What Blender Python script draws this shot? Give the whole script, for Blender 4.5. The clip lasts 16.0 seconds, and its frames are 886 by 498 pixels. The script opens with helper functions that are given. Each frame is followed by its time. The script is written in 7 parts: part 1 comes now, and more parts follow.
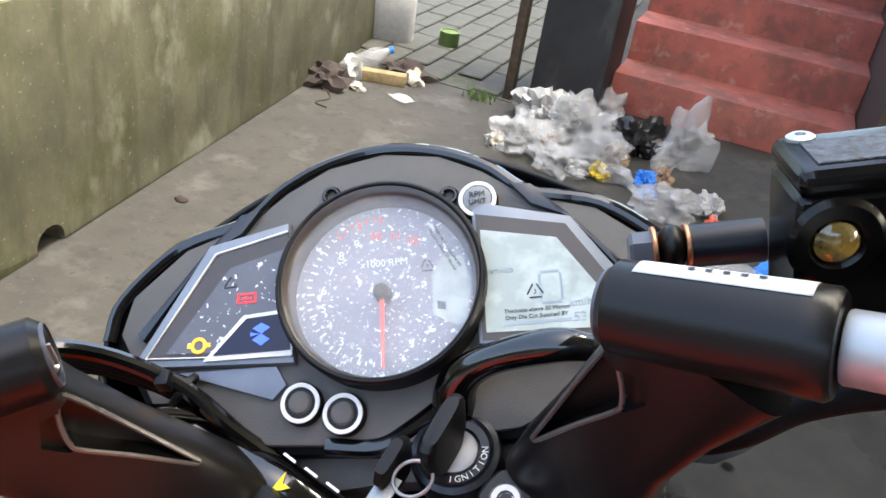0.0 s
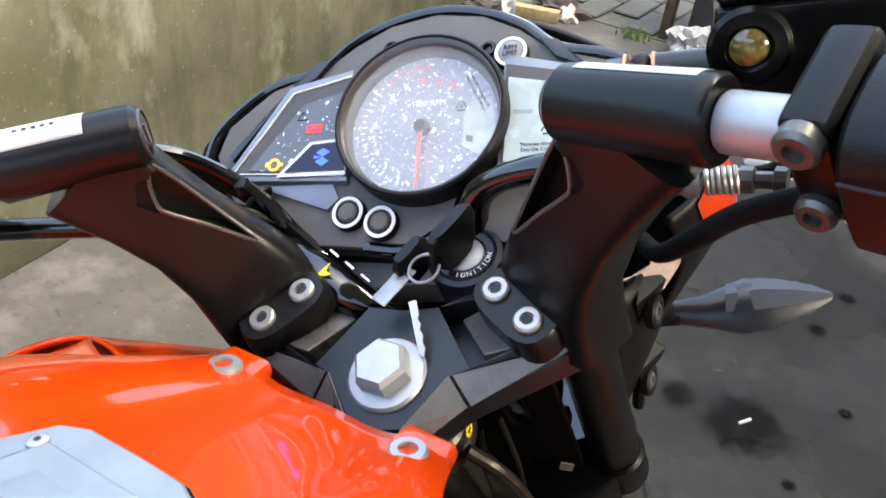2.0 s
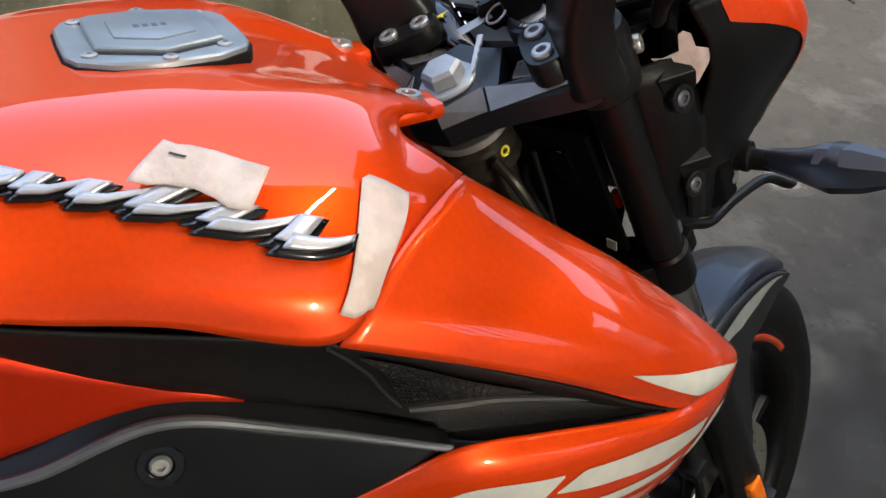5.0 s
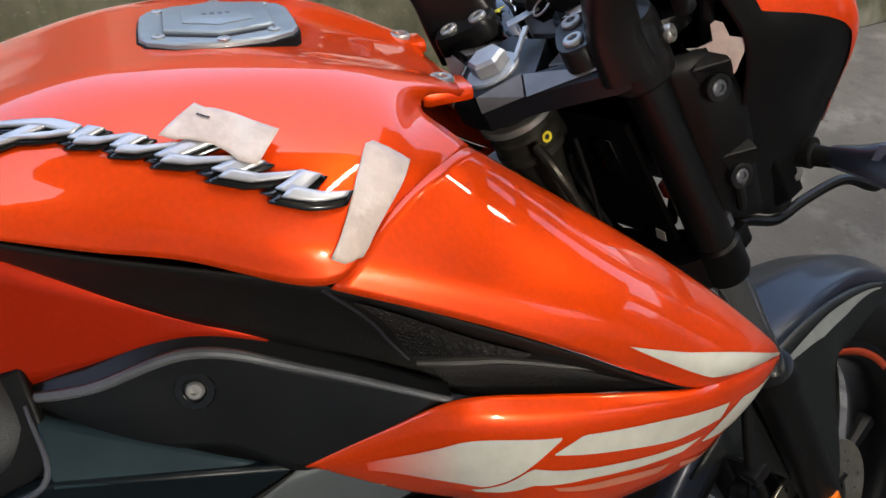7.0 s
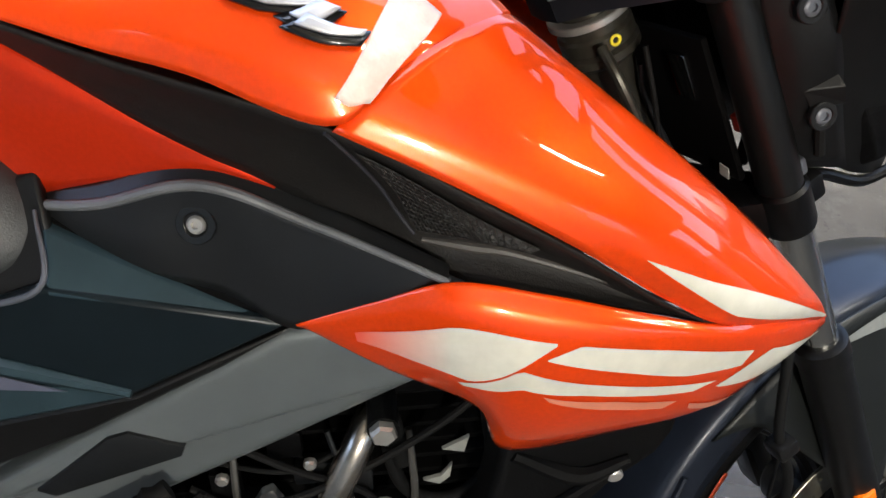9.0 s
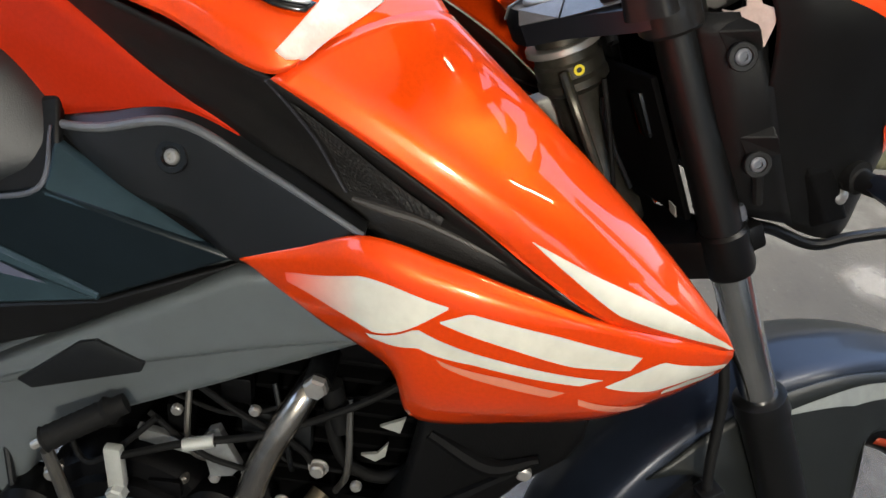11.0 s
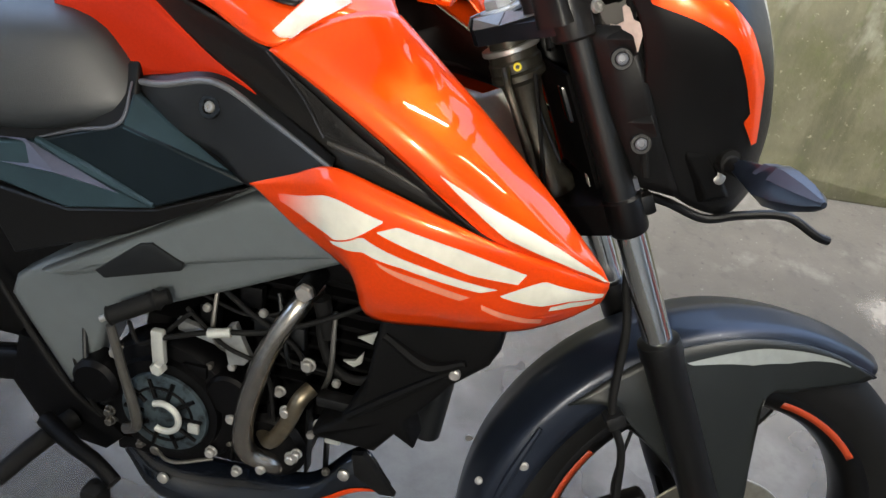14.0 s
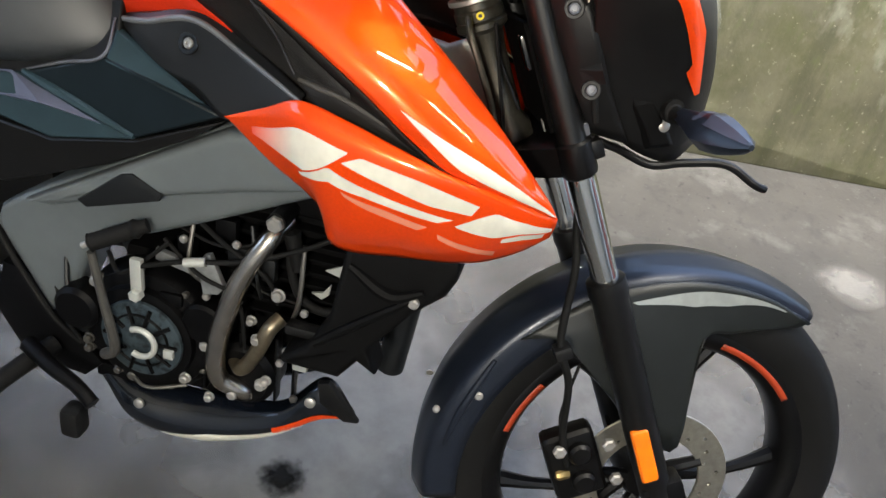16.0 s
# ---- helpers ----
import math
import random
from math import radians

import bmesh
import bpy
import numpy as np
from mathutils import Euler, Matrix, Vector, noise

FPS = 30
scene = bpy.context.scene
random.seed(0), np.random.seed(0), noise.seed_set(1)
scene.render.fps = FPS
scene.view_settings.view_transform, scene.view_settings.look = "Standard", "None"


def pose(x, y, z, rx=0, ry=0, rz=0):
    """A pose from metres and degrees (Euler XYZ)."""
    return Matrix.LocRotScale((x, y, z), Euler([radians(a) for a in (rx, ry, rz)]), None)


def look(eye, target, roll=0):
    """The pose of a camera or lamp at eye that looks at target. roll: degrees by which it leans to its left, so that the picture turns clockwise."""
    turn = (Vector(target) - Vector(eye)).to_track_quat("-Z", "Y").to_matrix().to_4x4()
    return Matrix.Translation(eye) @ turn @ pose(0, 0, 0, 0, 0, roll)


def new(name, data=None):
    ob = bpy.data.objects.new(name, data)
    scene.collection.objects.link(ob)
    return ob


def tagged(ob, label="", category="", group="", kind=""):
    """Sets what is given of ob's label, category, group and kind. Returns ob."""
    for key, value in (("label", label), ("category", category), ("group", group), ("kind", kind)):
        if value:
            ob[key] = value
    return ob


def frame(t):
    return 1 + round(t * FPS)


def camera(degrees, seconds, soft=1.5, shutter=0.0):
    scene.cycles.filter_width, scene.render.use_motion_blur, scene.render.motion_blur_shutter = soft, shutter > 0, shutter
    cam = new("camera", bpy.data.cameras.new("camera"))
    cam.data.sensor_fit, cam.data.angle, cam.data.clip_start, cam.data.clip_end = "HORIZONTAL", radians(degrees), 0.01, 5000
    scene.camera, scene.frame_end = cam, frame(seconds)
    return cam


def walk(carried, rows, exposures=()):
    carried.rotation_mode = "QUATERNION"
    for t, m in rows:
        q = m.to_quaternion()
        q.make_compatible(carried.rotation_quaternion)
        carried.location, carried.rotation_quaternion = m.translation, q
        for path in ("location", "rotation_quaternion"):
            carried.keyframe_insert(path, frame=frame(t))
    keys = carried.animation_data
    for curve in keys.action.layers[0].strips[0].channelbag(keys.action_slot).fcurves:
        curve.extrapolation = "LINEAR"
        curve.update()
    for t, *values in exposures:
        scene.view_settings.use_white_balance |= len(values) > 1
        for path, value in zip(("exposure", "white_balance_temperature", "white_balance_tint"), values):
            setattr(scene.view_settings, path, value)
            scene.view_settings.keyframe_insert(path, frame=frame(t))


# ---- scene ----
# The motorcycle's own frame: x to its right, y ahead, z up, the steering nut above the origin.
# BIKE stands it on the floor, leaning to its left on the side stand.
BIKE = pose(0, 0, -0.0142, 1.5, -9.0, 0)
cam = camera(56.40, 16.0, soft=1.5, shutter=0.3)
PATH = [
    (0, (0.1138, -0.2001, 1.2245), (-0.2288, 0.6155, 0.7581), -0.53),
    (0.5, (0.1297, -0.2145, 1.2256), (-0.2556, 0.5821, 0.7598), -1.36),
    (1, (0.1526, -0.2299, 1.2194), (-0.2701, 0.5454, 0.7501), -1.33),
    (1.5, (0.1798, -0.2417, 1.2112), (-0.2756, 0.5011, 0.7205), -2.04),
    (2, (0.2160, -0.2504, 1.2021), (-0.2776, 0.4502, 0.6868), -2.74),
    (2.5, (0.2596, -0.2574, 1.1904), (-0.2748, 0.4052, 0.6656), -2.95),
    (3, (0.3122, -0.2653, 1.1767), (-0.2775, 0.3372, 0.6390), -2.61),
    (3.5, (0.3627, -0.2722, 1.1624), (-0.2761, 0.2726, 0.6192), -1.25),
    (4, (0.4089, -0.2728, 1.1530), (-0.2680, 0.2178, 0.6042), 0.02),
    (6.5, (0.5504, -0.2041, 1.1448), (-0.2666, 0.0450, 0.6248), -5.76),
    (7, (0.5608, -0.1971, 1.1398), (-0.2656, 0.0201, 0.6203), -5.40),
    (7.5, (0.5647, -0.1906, 1.1314), (-0.2715, -0.0068, 0.6146), -4.93),
    (8, (0.5644, -0.1822, 1.1158), (-0.2707, -0.0389, 0.5847), -3.33),
    (8.5, (0.5643, -0.1707, 1.0994), (-0.2643, -0.0720, 0.5484), -2.08),
    (9, (0.5719, -0.1514, 1.0879), (-0.2473, -0.0576, 0.5222), 0.30),
    (9.5, (0.5867, -0.1296, 1.0804), (-0.2432, -0.0499, 0.5282), 2.13),
    (12, (0.7397, 0.0374, 1.0625), (-0.1423, -0.0653, 0.6027), 7.76),
    (12.5, (0.7845, 0.0746, 1.0799), (-0.0992, -0.0488, 0.6285), 8.44),
    (13, (0.8194, 0.1043, 1.0950), (-0.0572, -0.0412, 0.6363), 7.96),
    (13.5, (0.8459, 0.1184, 1.1018), (-0.0237, -0.0362, 0.6329), 6.95),
    (14, (0.8639, 0.1258, 1.1067), (-0.0059, -0.0282, 0.6379), 7.01),
    (14.5, (0.8825, 0.1320, 1.1107), (0.0147, -0.0244, 0.6390), 7.01),
    (15, (0.8982, 0.1366, 1.1072), (0.0304, -0.0018, 0.6299), 7.55),
    (15.5, (0.9136, 0.1501, 1.1031), (0.0474, 0.0223, 0.6202), 8.36),
    (16, (0.9294, 0.1696, 1.1004), (0.0684, 0.0389, 0.6089), 9.31),
]
EXPOSURES = [(0.0, 2.74, 7000, 6), (1.5, 2.64, 6950, 6), (2.3, 2.95, 6850, 6), (3.0, 2.95, 6750, 6), (3.5, 2.72, 6700, 6), (4.0, 2.36, 6700, 6), (7.0, 2.06, 6550, 8), (8.0, 2.1, 6450, 8), (9.0, 2.7, 6450, 7), (12.3, 2.74, 6450, 6), (16.0, 2.98, 6500, 6)]
walk(cam, [(t, BIKE @ look(eye, target, roll)) for t, eye, target, roll in PATH], EXPOSURES)

# ---- daylight and the porch lamp ----
world = bpy.data.worlds.new("sky")
scene.world = world
world.use_nodes = True
wn = world.node_tree.nodes
sky = wn.new("ShaderNodeTexSky")
sky.sky_type, sky.sun_disc = "NISHITA", False
sky.dust_density, sky.ozone_density = 3.0, 0.6
sky.sun_elevation, sky.sun_rotation = radians(78), radians(85)
wn["Background"].inputs["Strength"].default_value = 0.15
world.node_tree.links.new(sky.outputs[0], wn["Background"].inputs["Color"])
sun = new("sun", bpy.data.lights.new("sun", "SUN"))
sun.data.energy, sun.data.angle, sun.data.color = 1.25, radians(16), (1.0, 0.96, 0.90)
sun.matrix_world = look((1.7, 0.2, 8), (0, 0, 0))
# the lit tubes under the porch ceiling
for lx, ly, lz, ang, watts in ((0.14, 0.86, 2.66, 133, 5.4), (0.60, 1.90, 2.66, 112, 4.0)):
    tube_lamp = new("tube_lamp", bpy.data.lights.new("tube_lamp", "AREA"))
    tube_lamp.data.shape, tube_lamp.data.size, tube_lamp.data.size_y, tube_lamp.data.energy, tube_lamp.data.color = "RECTANGLE", 1.0, 0.04, watts, (1.0, 0.93, 0.84)
    tube_lamp.matrix_world = pose(lx, ly, lz, 0, 0, ang)

bulb_lamp = new("bulb_lamp", bpy.data.lights.new("bulb_lamp", "POINT"))
bulb_lamp.data.energy, bulb_lamp.data.shadow_soft_size, bulb_lamp.data.color = 24, 0.06, (1.0, 0.92, 0.82)
bulb_lamp.location = (2.2, 0.1, 1.75)

# ---- materials ----
def mat(name, base, rough=0.5, metal=0.0, coat=0.0, var=0.08, scale=40.0, bump=0.05, bump_scale=200.0, alpha=1.0, spec=0.5, trans=0.0, ior=1.45, stain=None, stain_scale=3.0, emit=None, rvar=0.1):
    """A surface with variation at two scales: fine grain (bump) and broad tone, and perhaps stains of another colour."""
    m = bpy.data.materials.new(name)
    m.use_nodes = True
    n, l = m.node_tree.nodes, m.node_tree.links
    b = n["Principled BSDF"]
    tc = n.new("ShaderNodeTexCoord")
    def noise_tex(sc, det=4.0, rough_=0.6):
        t = n.new("ShaderNodeTexNoise")
        t.inputs["Scale"].default_value, t.inputs["Detail"].default_value, t.inputs["Roughness"].default_value = sc, det, rough_
        l.new(tc.outputs["Object"], t.inputs["Vector"])
        return t
    def mix(fac, a, c, mode="MIX"):
        x = n.new("ShaderNodeMix")
        x.data_type, x.blend_type = "RGBA", mode
        if isinstance(fac, float):
            x.inputs[0].default_value = fac
        else:
            l.new(fac, x.inputs[0])
        for k, v in ((6, a), (7, c)):
            if isinstance(v, tuple):
                x.inputs[k].default_value = (*v, 1)
            else:
                l.new(v, x.inputs[k])
        return x.outputs[2]
    def ramp(src, lo, hi):
        r = n.new("ShaderNodeMapRange")
        r.inputs["From Min"].default_value, r.inputs["From Max"].default_value = lo, hi
        l.new(src, r.inputs["Value"])
        return r.outputs["Result"]
    big = noise_tex(scale)
    dark = tuple(c * (1 - var) for c in base)
    light = tuple(min(1, c * (1 + var)) for c in base)
    col = mix(ramp(big.outputs["Fac"], 0.35, 0.65), dark, light)
    if stain:
        s = noise_tex(stain_scale, 6.0, 0.65)
        col = mix(ramp(s.outputs["Fac"], 0.5, 0.68), col, stain)
    l.new(col, b.inputs["Base Color"])
    b.inputs["Metallic"].default_value = metal
    r = n.new("ShaderNodeMapRange")
    r.inputs["To Min"].default_value, r.inputs["To Max"].default_value = max(0.02, rough - rvar * rough), min(1, rough + rvar * rough)
    l.new(big.outputs["Fac"], r.inputs["Value"])
    l.new(r.outputs["Result"], b.inputs["Roughness"])
    b.inputs["Coat Weight"].default_value = coat
    b.inputs["Coat Roughness"].default_value = 0.03
    b.inputs["Specular IOR Level"].default_value = spec
    b.inputs["Transmission Weight"].default_value = trans
    b.inputs["IOR"].default_value = ior
    b.inputs["Alpha"].default_value = alpha
    if bump:
        f = noise_tex(bump_scale, 3.0)
        u = n.new("ShaderNodeBump")
        u.inputs["Strength"].default_value, u.inputs["Distance"].default_value = bump, 0.002
        l.new(f.outputs["Fac"], u.inputs["Height"])
        l.new(u.outputs["Normal"], b.inputs["Normal"])
    if emit:
        b.inputs["Emission Color"].default_value = (*emit[0], 1)
        b.inputs["Emission Strength"].default_value = emit[1]
    return m


ORANGE = mat("orange_paint", (0.86, 0.062, 0.002), 0.38, 0.45, 1.0, 0.04, 300, 0.0, spec=0.05)
RED = mat("red_paint", (0.58, 0.03, 0.006), 0.38, 0.45, 0.4, 0.04, 300, 0.0, spec=0.05)
BLACK = mat("black_plastic", (0.0045, 0.0045, 0.0046), 0.42, bump=0.15, bump_scale=900, spec=0.3)
BLACK_ROUGH = mat("black_grained_plastic", (0.002, 0.002, 0.0021), 0.6, bump=0.3, bump_scale=700, spec=0.12)
BLACK_GLOSS = mat("black_gloss_plastic", (0.002, 0.002, 0.0022), 0.12, coat=0.6, bump=0)
BLACK_PAINT = mat("black_powder_coat", (0.0025, 0.0024, 0.0025), 0.36, 0.2, bump=0.08, bump_scale=1500, spec=0.35)
RUBBER = mat("rubber", (0.0048, 0.0048, 0.0048), 0.7, bump=0.2, bump_scale=500, spec=0.16)
NAVY = mat("navy_satin_paint", (0.011, 0.015, 0.025), 0.36, 0.4, 0.15, bump=0)
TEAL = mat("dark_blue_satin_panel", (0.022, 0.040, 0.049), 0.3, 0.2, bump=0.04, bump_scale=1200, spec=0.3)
FRAME_GREY = mat("grey_frame_paint", (0.125, 0.142, 0.148), 0.42, 0.4, var=0.03, bump=0.06, bump_scale=1200)
HEAD_OLIVE = mat("greasy_olive_steel", (0.05, 0.047, 0.037), 0.35, 0.6, var=0.25, scale=60, bump=0.1)
SEAT = mat("seat_vinyl", (0.015, 0.0175, 0.019), 0.5, coat=0.0, bump=0.2, bump_scale=900, spec=0.8)
SILVER = mat("brushed_silver", (0.42, 0.43, 0.44), 0.46, 0.6, var=0.06, scale=120, bump=0.04)
CAP_SILVER = mat("satin_grey_lacquer", (0.265, 0.295, 0.31), 0.42, 0.45, 0.2, bump=0.03)
STEEL = mat("zinc_steel", (0.40, 0.39, 0.37), 0.38, 0.7, var=0.12, bump=0.05)
STEEL_DARK = mat("dark_bolt_steel", (0.12, 0.115, 0.105), 0.35, 0.7, var=0.15, bump=0.05)
CHROME = mat("chrome", (0.62, 0.62, 0.60), 0.14, 1.0, var=0.03, bump=0)
RES_BLACK = mat("gloss_black_cast_lacquer", (0.0022, 0.0022, 0.0024), 0.2, bump=0.05, bump_scale=900, spec=0.3)
EXHAUST = mat("header_steel", (0.42, 0.39, 0.35), 0.24, 1.0, var=0.15, scale=25, bump=0.04)
ALLOY = mat("cast_alloy", (0.30, 0.31, 0.31), 0.5, 0.8, var=0.2, bump=0.2, bump_scale=400)
ENGINE_BLACK = mat("engine_black", (0.002, 0.002, 0.0023), 0.45, 0.3, var=0.2, bump=0.2, bump_scale=500, spec=0.18)
ENGINE_MATT = mat("matt_black_casting", (0.0015, 0.0015, 0.0016), 0.75, bump=0.2, bump_scale=500, spec=0.06)
SATIN_BLACK = mat("satin_black_panel", (0.007, 0.0074, 0.0078), 0.34, bump=0.1, bump_scale=900, spec=0.55)
VIOLET_SATIN = mat("violet_sky_sheen", (0.08, 0.085, 0.12), 0.35, 0.4, bump=0)
FACET = mat("facet_sky_grey", (0.15, 0.147, 0.147), 0.3, 0.3, var=0.15, bump=0.15)
EDGE_GREY = mat("edge_highlight_grey", (0.14, 0.144, 0.15), 0.36, 0.3, var=0.12, bump=0.08, bump_scale=900)
STAY_GREY = mat("dark_grey_green_moulding", (0.009, 0.0105, 0.010), 0.42, 0.1, bump=0.1, bump_scale=900)
RAMP = mat("lit_cast_face", (0.10, 0.092, 0.085), 0.28, 0.2, bump=0.1)
BLUE_FIELD = mat("dark_blue_field", (0.004, 0.005, 0.03), 0.3, bump=0)
RISER = mat("black_cast_riser_paint", (0.0095, 0.0088, 0.0086), 0.3, 0.1, bump=0.05, bump_scale=900, spec=0.32)
LEDGE = mat("dull_black_ledge", (0.05, 0.045, 0.04), 0.5, bump=0.1)
RECESS_BLACK = mat("brown_black_grained_plastic", (0.0085, 0.0075, 0.0065), 0.55, bump=0.3, bump_scale=700, spec=0.3)
ENGINE_BLUE = mat("engine_cover_grey", (0.07, 0.095, 0.11), 0.35, 0.7, var=0.2, bump=0.1)
BRASS = mat("tarnished_yellow_zinc", (0.42, 0.30, 0.12), 0.35, 0.9, var=0.2)
WHITE = mat("white_print", (0.80, 0.80, 0.78), 0.5, bump=0)
DECAL = mat("ivory_decal", (0.55, 0.54, 0.47), 0.3, 0.0, 0.5, bump=0)
LABEL = mat("paper_label", (0.6, 0.6, 0.6), 0.7, bump=0.1)
INK = mat("ink", (0.02, 0.02, 0.025), 0.6, bump=0)
TAPE = mat("masking_tape", (0.58, 0.47, 0.41), 0.75, var=0.12, scale=60, bump=0.5, bump_scale=120)
DIAL = mat("dial_face", (0.27, 0.275, 0.32), 0.6, bump=0)
LCD = mat("lcd_glass", (0.25, 0.285, 0.28), 0.4, bump=0, emit=((0.75, 0.9, 0.95), 0.04))
POD = mat("tinted_pod", (0.10, 0.10, 0.115), 0.25, coat=0.5, bump=0)
GREY_TRIM = mat("grey_trim", (0.09, 0.095, 0.11), 0.4, 0.3, bump=0)
NEEDLE = mat("red_needle", (0.8, 0.10, 0.08), 0.5, bump=0, emit=((1, 0.2, 0.15), 0.06))
LED_RED = mat("red_telltale", (0.5, 0.02, 0.02), 0.5, bump=0, emit=((1, 0.05, 0.08), 0.25))
LED_BLUE = mat("blue_telltale", (0.02, 0.05, 0.5), 0.5, bump=0, emit=((0.05, 0.12, 1), 0.4))
LED_AMBER = mat("amber_telltale", (0.5, 0.25, 0.02), 0.5, bump=0, emit=((1, 0.5, 0.05), 0.25))
AMBER = mat("amber_reflector", (0.85, 0.17, 0.004), 0.25, coat=0.5, bump=0.3, bump_scale=600)
YELLOW = mat("yellow_mark", (0.75, 0.62, 0.03), 0.6, bump=0)
COPPER = mat("copper_washer", (0.65, 0.32, 0.18), 0.35, 1.0)
SIGHT = mat("sight_glass", (0.13, 0.085, 0.02), 0.1, coat=1.0, var=0.8, scale=140, bump=0)
LENS = mat("smoked_indicator_lens", (0.027, 0.031, 0.048), 0.42, coat=0.0, bump=0)
INDIC = mat("indicator_body", (0.006, 0.0085, 0.014), 0.33, bump=0.05)
FORK = mat("gloss_black_fork_paint", (0.003, 0.003, 0.003), 0.38, 0.1, 0.0, bump=0.02, spec=0.5)
TEAL_SHADE = mat("shaded_blue_panel", (0.005, 0.009, 0.0115), 0.3, 0.1, bump=0.04, bump_scale=1200, spec=0.3)

GRILLE = mat("black_mesh", (0.009, 0.008, 0.007), 0.5, bump=1.0, bump_scale=260)
FRAME_DARK = mat("dark_frame_paint", (0.007, 0.008, 0.009), 0.45, 0.3, bump=0.06)
STRIPE = mat("rim_tape_orange", (0.30, 0.036, 0.010), 0.4, bump=0)
DISC = mat("worn_disc_steel", (0.38, 0.36, 0.30), 0.38, 0.9, var=0.15, scale=60, bump=0.05)
GREY_FLASH = mat("silver_flash_grey", (0.33, 0.35, 0.33), 0.35, 0.5, bump=0)
BLACK_CAST = mat("dark_blue_cast_paint", (0.014, 0.0155, 0.020), 0.3, 0.35, bump=0.1, bump_scale=1200, spec=0.6)
RED_CLIP = mat("red_clip", (0.5, 0.05, 0.03), 0.4)
LID_TEXT = mat("raised_grey_print", (0.045, 0.055, 0.075), 0.5, var=0.7, scale=300, bump=1.0, bump_scale=350)
NAVY_PLASTIC = mat("blue_black_plastic", (0.006, 0.007, 0.010), 0.35, bump=0)
DASH_GREY = mat("grey_grained_panel", (0.11, 0.103, 0.097), 0.62, bump=0.3, bump_scale=1400)
TRIM_LIGHT = mat("pale_trim", (0.22, 0.24, 0.27), 0.35, 0.3, bump=0)
TRIM_BLUE = mat("blue_grey_trim", (0.17, 0.195, 0.25), 0.4, 0.2, bump=0)
BROWN_WALL = mat("brown_tint_wall", (0.05, 0.04, 0.035), 0.4, coat=0.3, bump=0)
LCD_INK = mat("faint_lcd_segment", (0.30, 0.36, 0.40), 0.5, bump=0)
BUTTON = mat("silver_button", (0.24, 0.245, 0.255), 0.5, 0.0, bump=0)
CLEAR = mat("clear_film", (0.92, 0.93, 1.0), 0.12, bump=0.4, bump_scale=120, alpha=0.10)
LAMP_GLASS = mat("headlamp_glass", (0.10, 0.115, 0.115), 0.08, coat=1.0, bump=0)
PALE = mat("pale_grey_alloy", (0.36, 0.37, 0.35), 0.5, 0.3, var=0.1)
BRASS_DARK = mat("heat_tinted_steel", (0.20, 0.17, 0.12), 0.38, 0.9, var=0.2)
NAVY_DARK = mat("dark_navy_gloss", (0.003, 0.0045, 0.008), 0.25, 0.2, 0.6, bump=0)
GUSSET_GREY = mat("light_grey_frame_paint", (0.38, 0.38, 0.35), 0.45, 0.2, bump=0.05)
EMBLEM = mat("satin_silver_emblem", (0.5, 0.5, 0.52), 0.35, 0.5, 0.3, bump=0)
DECAL_FAINT = mat("faint_ivory_overprint", (0.62, 0.20, 0.12), 0.3, 0.0, 0.5, bump=0)
DECAL_FADE = mat("ivory_decal_fading_to_orange", (0.55, 0.54, 0.47), 0.3, 0.0, 0.5, bump=0)


def fade_decal(m, y0, y1):
    """The print fades in from the orange paint towards the front."""
    n, l = m.node_tree.nodes, m.node_tree.links
    b = n["Principled BSDF"]
    old = b.inputs["Base Color"].links[0].from_socket
    tc, xyz, rng, mx = n.new("ShaderNodeTexCoord"), n.new("ShaderNodeSeparateXYZ"), n.new("ShaderNodeMapRange"), n.new("ShaderNodeMix")
    l.new(tc.outputs["Object"], xyz.inputs[0])
    l.new(xyz.outputs["Y"], rng.inputs["Value"])
    rng.inputs["From Min"].default_value, rng.inputs["From Max"].default_value = y0, y1
    mx.data_type = "RGBA"
    l.new(rng.outputs["Result"], mx.inputs[0])
    mx.inputs[6].default_value = (0.75, 0.035, 0.006, 1)
    l.new(old, mx.inputs[7])
    l.new(mx.outputs[2], b.inputs["Base Color"])


fade_decal(DECAL_FADE, -0.165, -0.105)


def speckle(m, scale, lo, hi, colour):
    """Irregular pale specks, as of trapped air under a protective film."""
    n, l = m.node_tree.nodes, m.node_tree.links
    b = n["Principled BSDF"]
    old = b.inputs["Base Color"].links[0].from_socket
    tc, t, rng, mx = n.new("ShaderNodeTexCoord"), n.new("ShaderNodeTexNoise"), n.new("ShaderNodeMapRange"), n.new("ShaderNodeMix")
    t.inputs["Scale"].default_value, t.inputs["Detail"].default_value, t.inputs["Roughness"].default_value = scale, 3.0, 0.55
    l.new(tc.outputs["Object"], t.inputs["Vector"])
    rng.inputs["From Min"].default_value, rng.inputs["From Max"].default_value = lo, hi
    l.new(t.outputs["Fac"], rng.inputs["Value"])
    mx.data_type = "RGBA"
    l.new(rng.outputs["Result"], mx.inputs[0])
    l.new(old, mx.inputs[6])
    mx.inputs[7].default_value = (*colour, 1)
    l.new(mx.outputs[2], b.inputs["Base Color"])


speckle(DIAL, 260, 0.625, 0.645, (0.78, 0.79, 0.84))
speckle(DIAL, 620, 0.63, 0.65, (0.78, 0.79, 0.84))
speckle(POD, 330, 0.64, 0.66, (0.7, 0.7, 0.74))
speckle(LCD, 60, 0.45, 0.62, (0.36, 0.40, 0.40))

